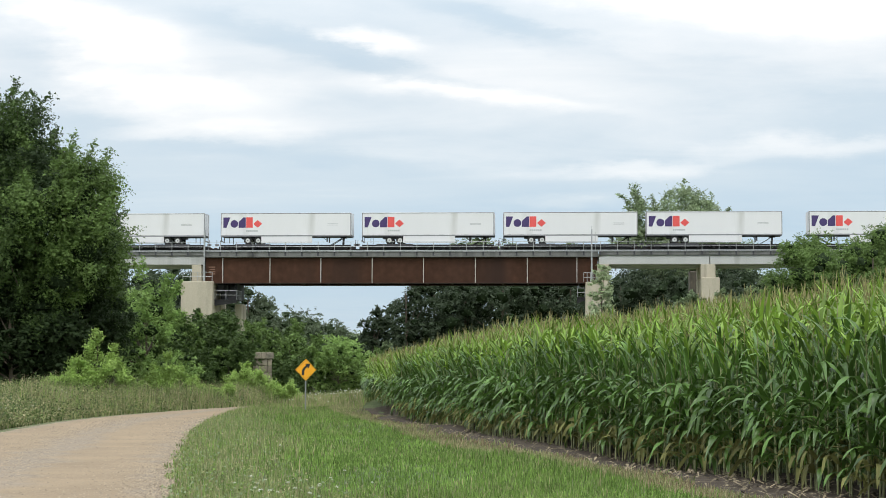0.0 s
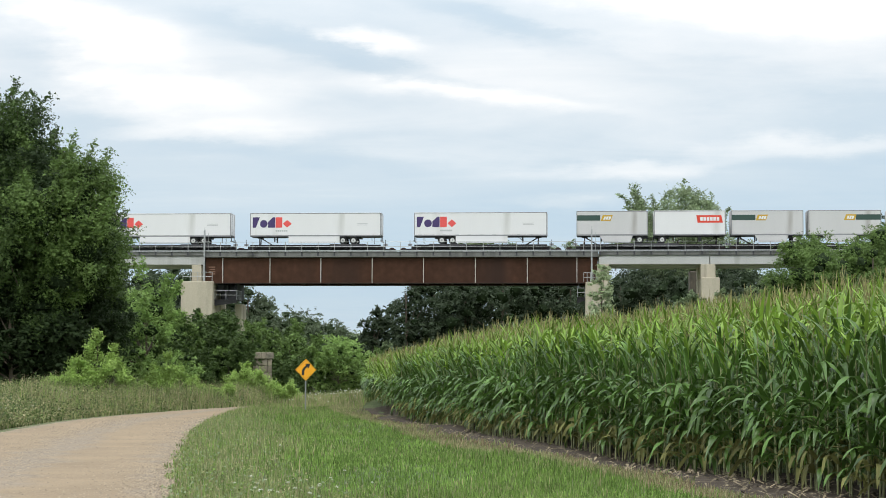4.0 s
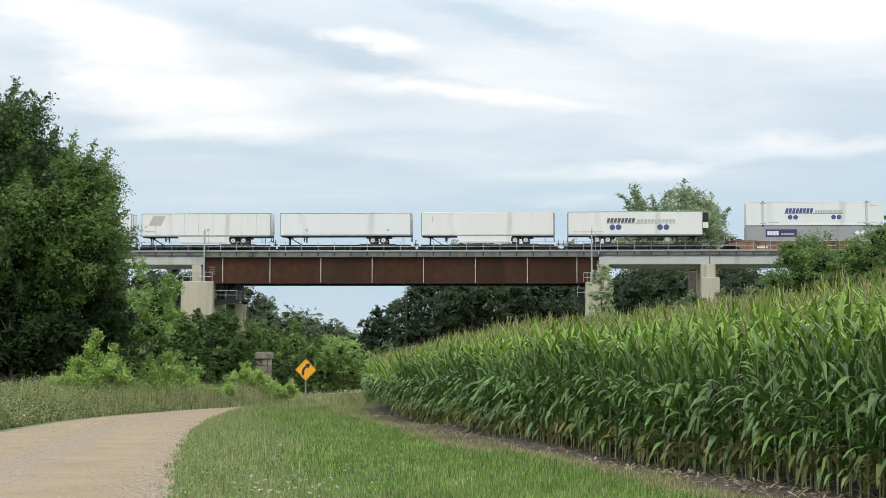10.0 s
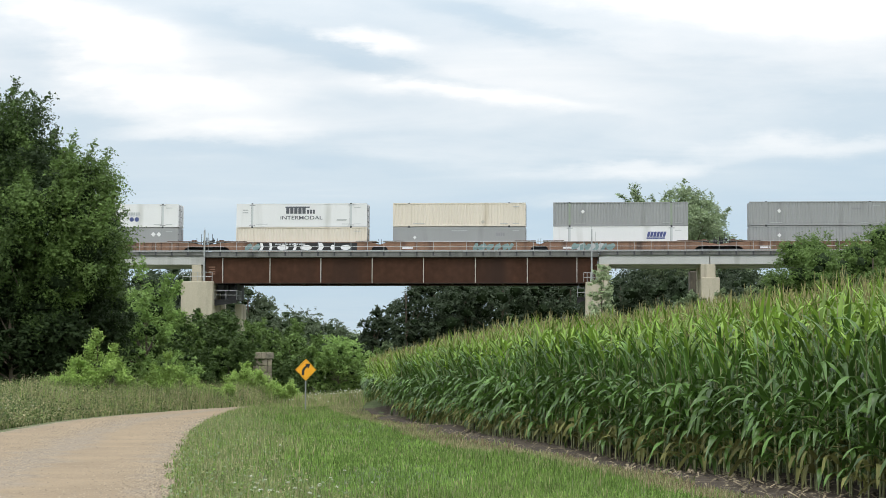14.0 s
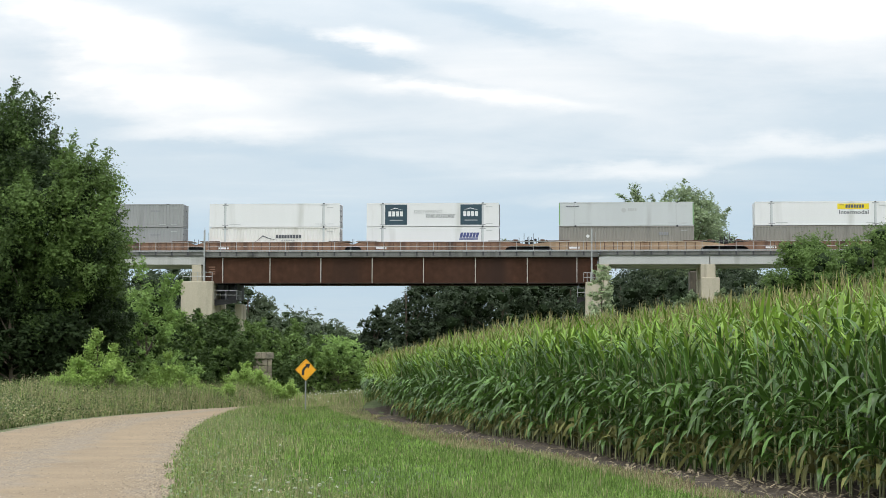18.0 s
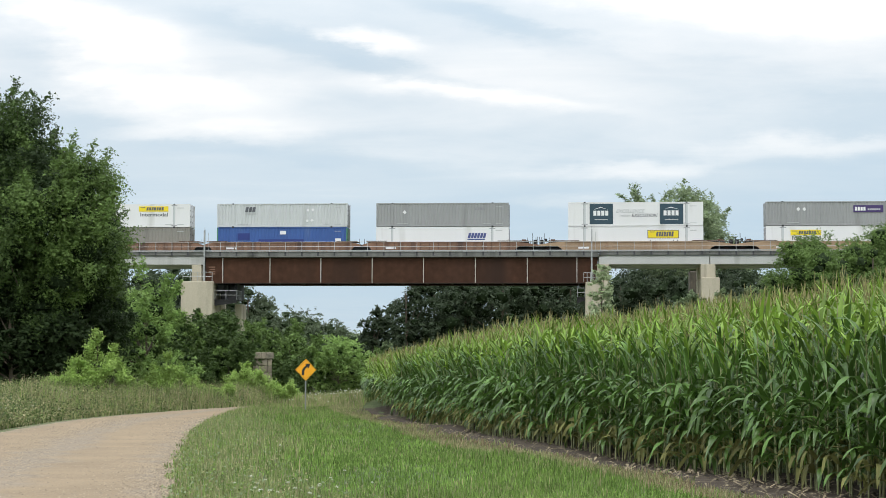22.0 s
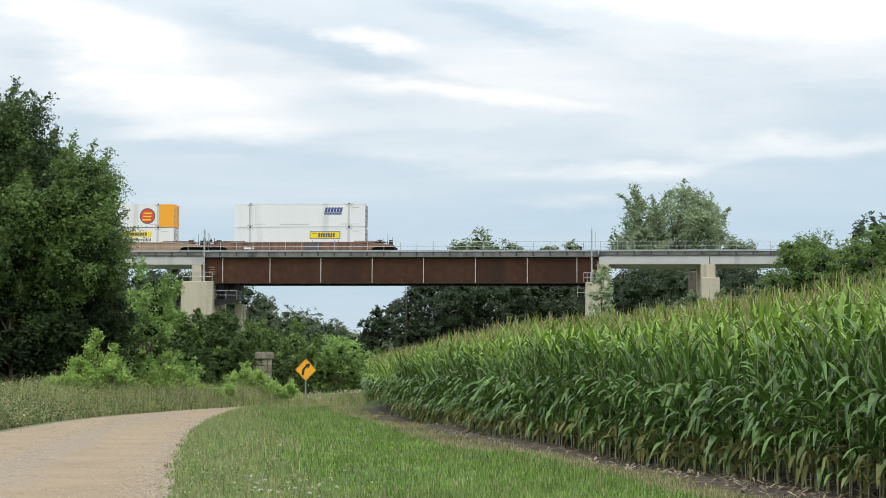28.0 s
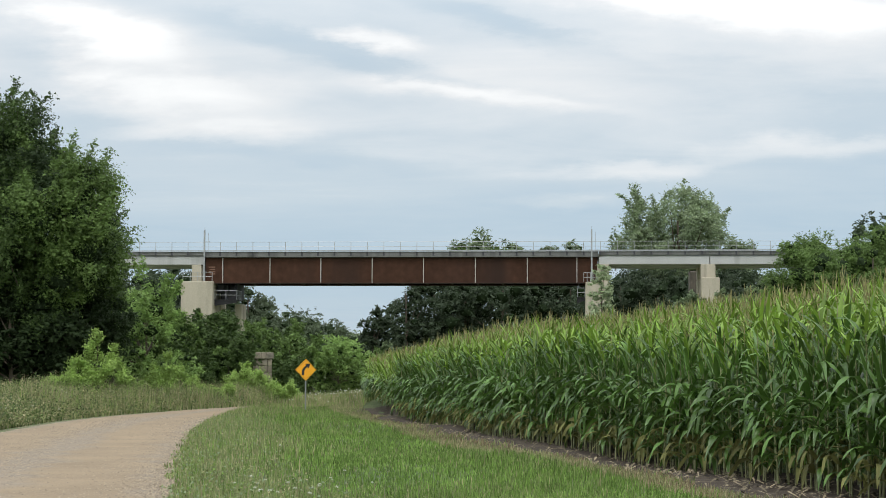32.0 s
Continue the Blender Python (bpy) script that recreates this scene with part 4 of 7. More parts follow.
def container(mid, level, skin, label, ribbed=False, posts=None, end=None, door=1):
    """A 53-foot container; level 0 stands in the well, 1 on top of another."""
    H, W, h = 2.88, 2.6, 8.07
    if posts is None and skin in (WHITE_PAINT, WARM_WHITE):
        posts = PALE_GREY
    z = 0.44 if level == 0 else 3.36
    c = on_train("container", mid, label, "container", "containers on the train")
    if ribbed:
        part("side_sheet", corrugated(-h + 0.12, h - 0.12, z + 0.16, z + H - 0.10, 0.02, 0.045), skin, c)
        part("side_sheet", corrugated(-h + 0.12, h - 0.12, z + 0.16, z + H - 0.10, W - 0.02, -0.045), skin, c)
        part("core", box(-h + 0.06, h - 0.06, 0.10, W - 0.10, z + 0.02, z + H - 0.02), skin, c)
    else:
        part("box_body", box(-h + 0.05, h - 0.05, 0.01, W - 0.01, z + 0.05, z + H - 0.02), skin, c)
    for y in (0.0, W - 0.1):
        part("top_rail", box(-h, h, y - 0.005, y + 0.105, z + H - 0.12, z + H - 0.005), skin, c)
        part("bottom_rail", box(-h, h, y - 0.005, y + 0.105, z + 0.02, z + 0.18), skin, c)
        for x in (-h, h - 0.14):
            part("corner_post", box(x, x + 0.14, y - 0.01, y + 0.11, z + 0.12, z + H - 0.1), end or skin, c)
        for x in (-6.1, 6.1):
            part("lifting_post", box(x - 0.12, x + 0.12, y - 0.012, y + 0.112, z + 0.1, z + H - 0.06), posts or skin, c)
            if y == 0.0 and posts is PALE_GREY:
                for zz in (z + 0.18, z + H - 0.24):
                    part("lifting_pad", box(x - 0.36, x + 0.36, -0.014, 0.02, zz, zz + 0.07), TRIM_GREY, c)
            if y == 0.0 and not ribbed:
                part("post_seam", box(x - 0.155, x - 0.122, -0.013, 0.02, z + 0.16, z + H - 0.1), TRIM_GREY, c)
            part("corner_casting", box(x - 0.11, x + 0.11, y - 0.02, y + 0.12, z + H - 0.09, z + H + 0.03), DARK_TRIM, c)
            part("corner_casting", box(x - 0.11, x + 0.11, y - 0.02, y + 0.12, z, z + 0.1), DARK_TRIM, c)
    for e in (-1, 1):
        xe = e * h
        if e == door:
            for y0, y1 in ((0.14, 1.28), (1.32, 2.46)):
                d = part("door_leaf", box(min(xe, xe - e * 0.05), max(xe, xe - e * 0.05), y0, y1, z + 0.18, z + H - 0.14), end or skin, c)
                for k in (0.3, 0.8):
                    part("lock_rod", tube((xe + e * 0.02, y0 + k, z + 0.15), (xe + e * 0.02, y0 + k, z + H - 0.15), 0.025, n=6), TRIM_GREY, d)
                for k in (0.6, 1.3, 2.0):
                    part("hinge", box(xe - 0.01, xe + 0.03, y0 + 0.02, y0 + 0.14, z + k, z + k + 0.12), DARK_TRIM, d)
        else:
            part("end_wall", box(min(xe, xe - e * 0.04), max(xe, xe - e * 0.04), 0.14, W - 0.14, z + 0.16, z + H - 0.12), end or skin, c)
    # small data lines near the ends
    for x, w in ((-5.6, 1.4), (5.0, 0.9), (6.5, 0.8)):
        mark(c, x, x + w, z + 0.32, z + 0.38, INK_PALE)
    mark(c, 6.5, 7.3, z + 2.35, z + 2.42, INK_PALE)
    return c, z


RIB_RUST = material("rusted_rib_steel", (0.13, 0.075, 0.05), 0.85, scale=2, amount=0.3)


def well_car(mid, mat, label, gap_l, gap_r, ribs=True, spray=None, painted=False):
    """One well of a stack car; gap_l and gap_r: metres from the container's end to the wagon's end."""
    c = on_train("well_car", mid, label, "railway wagon", "wagons of the train")
    h = 8.45
    for y in (-0.16, 2.64):
        s = empty("side_sill", None, c)
        o = [(-h, 0.32), (h, 0.32), (h, 1.40), (h - 0.3, 1.47), (-h + 0.3, 1.47), (-h, 1.40)]
        part("side_plate", prism(o, y, y + 0.07), mat, s)
        part("top_chord", box(-h, h, y - 0.06, y + 0.13, 1.40, 1.50), mat, s)
        part("bottom_chord", box(-h, h, y - 0.06, y + 0.13, 0.24, 0.36), mat, s)
        if ribs and y < 0:
            for x in np.arange(-h + 0.45, h, 1.08):
                part("rib", box(x - 0.05, x + 0.05, y - 0.07, y, 0.36, 1.40), RIB_RUST, s)
    part("well_floor", box(-h, h, -0.09, 2.69, 0.30, 0.42), BLACK_STEEL, c)
    for e, g in ((-1, gap_l), (1, gap_r)):
        x0 = e * h
        x1 = e * (8.07 + g)
        a, b = min(x0, x1), max(x0, x1)
        # side cheeks arch over the wheels; a thin platform lies over each end
        reach = abs(x1 - x0)
        k = min(1.0, reach / 2.4)
        cheek = [(x0, 0.32), (x0 + e * 0.25 * k, 0.34), (x0 + e * 0.55 * k, 0.72), (x0 + e * 0.95 * k, 0.92), (x1, 0.95), (x1, 1.12), (x0 + e * 0.55 * reach, 1.34), (x0, 1.47)]
        for y in (-0.13, 2.67):
            part("end_cheek", prism(cheek, y, y + 0.06), mat, c)
        part("end_platform", box(min(x0 - e * 1.7, x0 + e * 0.62 * reach), max(x0 - e * 1.7, x0 + e * 0.62 * reach), -0.16, 2.76, 1.55, 1.62), RIB_RUST, c)
        for dx in (-1.5, -0.7, 0.1):
            part("platform_post", box(x0 + e * dx - 0.04, x0 + e * dx + 0.04, -0.12, -0.06, 1.47, 1.55), RIB_RUST, c)
        part("end_deck", prism([(x0, 0.98), (x1, 0.98), (x1, 1.1), (x0, 1.3)], 0.1, 2.5), BLACK_STEEL, c)
        part("end_sill", box(a, b, TRACK_Y - 0.4, TRACK_Y + 0.4, 0.5, 0.96), BLACK_STEEL, c)
        rail_truck(c, x1 - e * (1.9 if g > 2.5 else 0.0))
        if g > 2.5:
            part("coupler", box(min(x1, x1 + e * 0.35), max(x1, x1 + e * 0.35), TRACK_Y - 0.15, TRACK_Y + 0.15, 0.6, 0.85), RUST_DARK, c)
            for dx, zz in ((0.1, 2.1), (0.7, 2.5), (1.3, 2.0)):
                part("grab_rail", tube((x1 - e * dx, 0.2, 1.0), (x1 - e * dx, 0.2, zz), 0.03, n=6), BLACK_STEEL, c)
            part("brake_wheel_box", box(min(x1 - e * 0.2, x1 - e * 0.6), max(x1 - e * 0.2, x1 - e * 0.6), 0.5, 0.9, 1.2, 1.75), BLACK_STEEL, c)
            for dx, zz in ((0.35, 2.2), (1.0, 1.8), (2.2, 1.9)):
                part("grab_rail", tube((x1 - e * dx, 2.4, 1.0), (x1 - e * dx, 2.4, zz), 0.03, n=6), BLACK_STEEL, c)
            if e < 0:
                part("brake_wheel", tube((x1 - e * 0.9, 0.05, 1.7), (x1 - e * 0.9, 0.11, 1.7), 0.16, n=12), BLACK_STEEL, c)
            part("air_reservoir", tube((x1 - e * 1.2, 0.3, 1.42), (x1 - e * 2.3, 0.3, 1.42), 0.2, n=10), BLACK_STEEL, c)
            part("valve_box", box(min(x1 - e * 1.5, x1 - e * 2.0), max(x1 - e * 1.5, x1 - e * 2.0), 0.4, 1.0, 1.3, 1.8), RIB_RUST, c)
            part("ladder_bar", box(min(x1 - e * 0.1, x1 - e * 1.5), max(x1 - e * 0.1, x1 - e * 1.5), 0.16, 0.22, 1.45, 1.5), BLACK_STEEL, c)
        else:
            part("articulated_joint", box(min(x1 - e * 1.0, x1 - e * 0.02), max(x1 - e * 1.0, x1 - e * 0.02), 0.25, 2.35, 0.45, 1.22, 0.04), BLACK_STEEL, c)
            for dx, zz in ((0.25, 1.85), (0.8, 1.65)):
                part("grab_rail", tube((x1 - e * dx, 0.15, 1.0), (x1 - e * dx, 0.15, zz), 0.03, n=6), BLACK_STEEL, c)
        part("hose", tube((x1 - e * 0.3, 0.6, 0.9), (x1, 0.6, 0.4), 0.03, n=6), TYRE, c)
    mark(c, -6.9, -5.6, 0.62, 0.84, WHITE_INK, y=-0.165)
    for a, b, m2, seed in spray or ():
        blobs(c, a, b, m2, seed)
    if painted:
        # a black painted field with white rounded figures
        mark(c, -5.4, 6.9, 0.38, 1.38, SIGN_BLACK, y=-0.165, proud=0.03)
        r = random.Random(4)
        x = -5.2
        while x < 6.3:
            w = r.uniform(0.5, 1.5)
            if r.random() < 0.5:
                part("spray_paint", prism([(x, 0.38), (x + w * 0.5, 0.38), (x + w * 0.8, 0.9), (x + w * 0.6, 1.38), (x + w * 0.2, 1.38), (x + w * 0.3, 0.85)], -0.215, -0.2), WHITE_INK, c)
            else:
                n = 10
                o = [(x + w * 0.5 + w * 0.5 * math.cos(k * 6.283 / n), r.choice((0.6, 1.1)) * 0 + 0.8 + 0.38 * math.sin(k * 6.283 / n) * r.uniform(0.7, 1)) for k in range(n)]
                part("spray_paint", prism(o, -0.212, -0.2), WHITE_INK, c)
            x += w + r.uniform(0.25, 0.7)
        letter_bars(c, -3.2, 0.6, 1.12, 1.3, 9, INK_PALE, y=-0.215)
    return c


def blobs(parent, a, b, mat, seed):
    """Spray paint on a wagon side: rounded slanting patches."""
    r = random.Random(seed)
    x = a
    while x < b:
        w = r.uniform(0.5, 1.1)
        n = 9
        o = [(x + w * 0.5 + w * 0.62 * math.cos(k * 6.283 / n) * r.uniform(0.6, 1.1) + 0.2 * math.sin(k * 6.283 / n),
              0.86 + 0.5 * math.sin(k * 6.283 / n) * r.uniform(0.65, 1.05)) for k in range(n)]
        part("spray_paint", prism(o, -0.245 - 0.004 * r.random(), -0.235), mat, parent)
        x += w * r.uniform(0.95, 1.3)


def name_bars(c, x0, x1, z, y=0.0):
    letter_bars(c, x0, x1, z, z + 0.62, 6, INK_BLUE, 0.25, y=y, gap=0.18)
    mark(c, x0 - 0.05, x1 - 0.1, z - 0.24, z - 0.08, INK_BLUE, 0.25, y=y)


def yellow_panel(c, x0, x1, z0, z1, border=None, text_z=None):
    if border:
        mark(c, x0 - 0.08, x1 + 0.08, z0 - 0.07, z1 + 0.07, border, proud=0.008)
    p = mark(c, x0, x1, z0, z1, YELLOW, name="name_panel", proud=0.014)
    letter_bars(c, x0 + 0.95, x1 - 0.55, z0 + 0.14, z1 - 0.12, 7, INK, 0.1, y=-0.014)
    mark(c, x0 + 0.2, x0 + 0.8, z1 - 0.2, z1 - 0.12, INK, y=-0.014)
    if text_z is not None:
        word(c, "Intermodal", x0 + 0.15, text_z, 0.66, INK, width=(x1 - x0) * 0.93)


def pictured_panel(c, x0, x1, z):
    p = mark(c, x0, x1, z + 0.22, z + 2.68, TEAL_DARK, name="dark_panel", proud=0.014)
    cx = (x0 + x1) / 2
    letter_bars(c, cx - 0.95, cx + 0.95, z + 1.25, z + 1.85, 4, WHITE_INK, y=-0.014, gap=0.25)
    part("marking", prism([(cx - 0.9, z + 2.0), (cx - 0.1, z + 2.3), (cx + 0.9, z + 2.0), (cx - 0.1, z + 2.2)], -0.024, -0.015), WHITE_INK, c)
    mark(c, cx - 0.8, cx + 0.8, z + 0.72, z + 0.82, INK_PALE, y=-0.014)


def stacks():
    G = "grey corrugated steel container"
    # first stack
    c, z = container(259.01, 0, GREY_CONT, "grey container with a purple name panel in a well car")
    mark(c, -5.8, -2.1, z + 1.55, z + 2.45, PURPLE, name="name_panel")
    letter_bars(c, -5.6, -4.2, z + 1.75, z + 2.25, 4, WHITE_INK, y=-0.012)
    letter_bars(c, -3.95, -2.4, z + 1.8, z + 2.0, 6, INK_PALE, y=-0.012)
    for x in (4.95, 5.65):
        diamond(c, x, z + 2.05, 0.3, WHITE_INK)
    c, z = container(259.01, 1, WHITE_PAINT, "white container with blue lettering bars and four dots on a stack")
    letter_bars(c, -3.5, -0.2, z + 1.5, z + 2.05, 8, INK_BLUE, 0.25)
    letter_bars(c, 0.05, 3.3, z + 1.5, z + 1.85, 11, INK_PALE)
    mark(c, -3.6, 3.3, z + 1.4, z + 1.44, INK_BLUE)
    for x in (-2.9, -2.25, 2.2, 2.85):
        disc(c, x, z + 0.98, 0.28, INK_BLUE)
    # second group of three wells
    container(282.4, 0, CREAM, "cream corrugated container in a well car", True)
    c, z = container(282.4, 1, WHITE_PAINT, "white container with dark shadowed lettering bars on a stack", posts=PALE_GREY)
    letter_bars(c, -1.9, 0.6, z + 1.62, z + 2.35, 5, INK, gap=0.2)
    letter_bars(c, 0.7, 1.75, z + 1.62, z + 2.1, 3, INK, gap=0.3)
    mark(c, -2.0, 1.0, z + 2.35, z + 2.5, INK)
    word(c, "INTERMODAL", -2.65, z + 0.92, 0.62, INK, width=5.2)
    mark(c, 4.3, 5.5, z + 0.75, z + 0.95, INK_PALE, 0.6)
    for x in (-7.3,):
        mark(c, x, x + 0.7, z + 2.0, z + 2.14, INK_PALE)
        mark(c, x, x + 0.7, z + 1.7, z + 1.84, INK_PALE)
    c, z = container(301.74, 0, GREY_CONT, "flat grey container with a white diamond in a well car")
    diamond(c, -5.4, z + 1.6, 0.22, WHITE_INK)
    mark(c, -0.9, 1.0, z + 2.35, z + 2.43, INK_PALE)
    letter_bars(c, 4.5, 5.6, z + 1.75, z + 2.15, 4, TRIM_GREY)
    c, z = container(301.74, 1, CREAM, "cream corrugated container on a stack", True)
    diamond(c, 2.9, z + 0.55, 0.25, TAN_INK)
    c, z = container(321.22, 0, WHITE_PAINT, "white container with dark blue leaning bars in a well car")
    name_bars(c, 3.15, 5.4, z + 1.6)
    c, z = container(321.22, 1, GREY_CONT, G + " on a stack", True, posts=material("green_grey_post", (0.29, 0.335, 0.265), 0.6))
    diamond(c, -4.5, z + 1.75, 0.25, WHITE_INK)
    # third group
    for lv in (0, 1):
        c, z = container(344.65, lv, GREY_CONT, G + (" on a stack" if lv else " in a well car"), True)
        diamond(c, -4.55, z + 1.75, 0.25, WHITE_INK)
        letter_bars(c, 4.0, 5.2, z + 1.9, z + 2.1, 4, TRIM_GREY)
    c, z = container(364.07, 0, WARM_WHITE, "white corrugated container with a dark swoosh and bars", True)
    part("marking", prism([(-2.4, z + 1.05), (-1.4, z + 1.75), (-0.6, z + 1.45), (0.4, z + 1.3), (-0.6, z + 1.55), (-1.4, z + 1.9)], -0.012, -0.001), INK, c)
    letter_bars(c, 0.2, 3.4, z + 1.55, z + 1.95, 9, INK)
    letter_bars(c, 0.9, 2.6, z + 1.2, z + 1.35, 6, INK_PALE)
    container(364.07, 1, WHITE_PAINT, "plain white container with grey posts on a stack", posts=PALE_GREY)
    c, z = container(383.53, 0, WHITE_PAINT, "white container with dark blue leaning bars in a well car")
    name_bars(c, 3.3, 5.6, z + 1.55)
    c, z = container(383.53, 1, WHITE_PAINT, "white container with two dark panels and slogan lettering")
    pictured_panel(c, -5.8, -3.1, z)
    pictured_panel(c, 3.4, 6.0, z)
    word(c, "DELIVERING", -2.35, z + 1.62, 0.58, INK_PALE, lean=0.25, width=3.5)
    word(c, "THE FUTURE", -0.95, z + 1.08, 0.58, INK, lean=0.25, width=3.6)
    # single well
    c, z = container(406.94, 0, TAUPE, "grey-brown corrugated container in a well car", True)
    diamond(c, -4.6, z + 1.7, 0.25, WHITE_INK)
    letter_bars(c, 3.9, 5.1, z + 1.8, z + 2.2, 4, TRIM_GREY)
    c, z = container(406.94, 1, PALE_GREY, "pale grey container with green end on a stack", end=material("green_end_paint", (0.2, 0.36, 0.16), 0.6))
    disc(c, -0.3, z + 1.9, 0.28, INK_PALE)
    letter_bars(c, 0.2, 1.3, z + 1.8, z + 2.15, 4, INK_PALE)
    letter_bars(c, -7.2, -5.6, z + 2.3, z + 2.45, 6, INK)
    # fourth group
    container(430.32, 0, TAUPE, "grey-brown corrugated container in a well car", True)
    c, z = container(430.32, 1, WHITE_PAINT, "white container with a yellow name panel on a stack", posts=PALE_GREY)
    yellow_panel(c, 1.65, 5.35, z + 1.95, z + 2.6, None, z + 1.36)
    c, z = container(449.87, 0, BLUE_CONT, "blue corrugated container with green ends in a well car", True, end=material("green_corner_paint", (0.07, 0.22, 0.13), 0.6))
    mark(c, -5.5, -4.0, z + 1.35, z + 2.15, NAVY_CONT)
    mark(c, -0.25, 0.5, z + 2.0, z + 2.45, WHITE_INK)
    mark(c, -2.9, 2.7, z + 1.05, z + 1.4, NAVY_CONT)
    mark(c, 6.6, 7.3, z + 1.0, z + 1.5, WHITE_INK)
    c, z = container(449.87, 1, PALE_GREY, "pale grey corrugated container with dark block emblem on a stack", True)
    letter_bars(c, -4.6, -3.3, z + 1.85, z + 2.45, 3, INK, 0.2)
    mark(c, -4.6, -3.2, z + 1.55, z + 1.68, INK_PALE)
    for x, zz in ((3.1, 0.75), (3.7, 0.8), (3.2, 2.05), (3.8, 2.1)):
        diamond(c, x, z + zz, 0.2, WHITE_INK)
    c, z = container(469.56, 0, WHITE_PAINT, "white container with dark blue leaning bars in a well car")
    name_bars(c, 3.1, 5.3, z + 1.5)
    c, z = container(469.56, 1, GREY_CONT, G + " on a stack", True)
    diamond(c, -4.6, z + 1.75, 0.25, WHITE_INK)
    letter_bars(c, 4.0, 5.2, z + 2.0, z + 2.3, 4, TRIM_GREY)
    # single well
    c, z = container(492.9, 0, WHITE_PAINT, "white container with a bordered yellow name panel in a well car")
    yellow_panel(c, 1.5, 5.1, z + 1.5, z + 2.35, INK, z + 0.78)
    c, z = container(492.9, 1, WHITE_PAINT, "white container with two dark teal panels and slogan lettering", posts=PALE_GREY)
    pictured_panel(c, -5.5, -2.7, z)
    pictured_panel(c, 2.9, 5.7, z)
    word(c, "EXCELLENCE", -2.35, z + 1.6, 0.56, INK_PALE, lean=0.25, width=3.4)
    word(c, "THROUGH", -1.95, z + 1.14, 0.3, INK_PALE, lean=0.25, width=1.3)
    word(c, "EXECUTION", -0.5, z + 1.08, 0.56, INK, lean=0.25, width=3.1)
    # fifth group
    c, z = container(516.47, 0, WHITE_PAINT, "white container with a yellow name panel in a well car", door=-1)
    yellow_panel(c, -5.2, -1.6, z + 1.75, z + 2.4, None, z + 1.2)
    c, z = container(516.47, 1, GREY_CONT, "grey corrugated container with a purple name panel on a stack", True)
    mark(c, 2.2, 5.7, z + 1.55, z + 2.4, PURPLE, name="name_panel")
    letter_bars(c, 2.4, 3.7, z + 1.75, z + 2.2, 4, WHITE_INK, y=-0.012)
    letter_bars(c, 3.9, 5.4, z + 1.8, z + 2.0, 6, INK_PALE, y=-0.012)
    for x in (-4.25, -3.55):
        diamond(c, x, z + 1.95, 0.24, WHITE_INK)
    c, z = container(535.9, 0, WHITE_PAINT, "white container with dark blue leaning bars in a well car", posts=PALE_GREY)
    name_bars(c, 3.1, 5.25, z + 1.55)
    c, z = container(535.9, 1, NAVY_CONT, "dark navy container with a white and red label on a stack")
    mark(c, -0.8, 0.85, z + 1.35, z + 2.45, WHITE_INK, name="name_panel")
    mark(c, -0.55, 0.6, z + 2.0, z + 2.36, RED, y=-0.012)
    for x in (5.0, 5.65):
        diamond(c, x, z + 1.7, 0.27, WHITE_INK)
    for x in (-4.7, 4.6):
        mark(c, x, x + 1.1, z + 0.3, z + 0.42, WHITE_INK)
    letter_bars(c, 4.0, 6.2, z + 2.4, z + 2.5, 7, INK_PALE)
    c, z = container(555.33, 0, WARM_WHITE, "white ribbed container with a yellow name panel in a well car", posts=PALE_GREY)
    for x in np.arange(-5.0, 5.5, 1.6):
        part("panel_seam", box(x - 0.025, x + 0.025, -0.006, 0.0, z + 0.2, z + 2.7), INK_PALE, c)
    yellow_panel(c, 1.65, 5.3, z + 1.75, z + 2.4, None, z + 1.2)
    c, z = container(555.33, 1, WHITE_PAINT, "white container with round orange emblem and orange end")
    mark(c, 6.2, 8.06, z + 0.05, z + 2.84, ORANGE, name="end_panel", proud=0.02)
    part("end_panel", box(8.07, 8.09, 0.0, 2.6, z + 0.05, z + 2.84), ORANGE, c)
    disc(c, 4.75, z + 1.4, 0.98, INK, proud=0.016)
    disc(c, 4.75, z + 1.4, 0.84, RED, proud=0.022)
    for dz in (-0.48, -0.08, 0.32):
        mark(c, 4.2 + 0.2 * dz, 5.25 + 0.2 * dz, z + 1.33 + dz, z + 1.5 + dz, YELLOW, 0.2, y=-0.022)
    # last well
    c, z = container(579.06, 0, WHITE_PAINT, "white container with a blue-bordered yellow name panel in a well car", posts=PALE_GREY)
    yellow_panel(c, 1.35, 4.95, z + 1.5, z + 2.3, INK_BLUE, z + 0.78)
    c, z = container(579.06, 1, WHITE_PAINT, "white container with dark blue leaning bars on a stack", posts=PALE_GREY)
    name_bars(c, 3.05, 5.25, z + 1.75)
    mark(c, -2.4, 1.2, z + 0.28, z + 0.36, INK_PALE)
    # wagons
    B, T = "faded rust-brown well car with ribbed sides", "dusty tan well car"
    well_car(259.01, WELL_BROWN, B, 2.6, 3.6)
    well_car(282.4, WELL_BROWN, "rust-brown well car covered in black and white spray paint", 3.7, 1.64, ribs=False, spray=[(-6.9, -5.5, TEAL_SPRAY, 9)], painted=True)
    well_car(301.74, WELL_BROWN, B + " with teal spray paint", 1.64, 1.75, False, [(1.7, 6.4, TEAL_SPRAY, 4)])
    well_car(321.22, WELL_BROWN, "rust-brown well car with teal and white spray paint", 1.75, 3.66, False, [(-5.9, -1.0, TEAL_SPRAY, 5), (-5.2, -1.8, INK_PALE, 6)])
    well_car(344.65, WELL_BROWN, B, 3.66, 1.63)
    well_car(364.07, WELL_BROWN, B, 1.63, 1.81)
    well_car(383.53, WELL_BROWN, B, 1.81, 3.75)
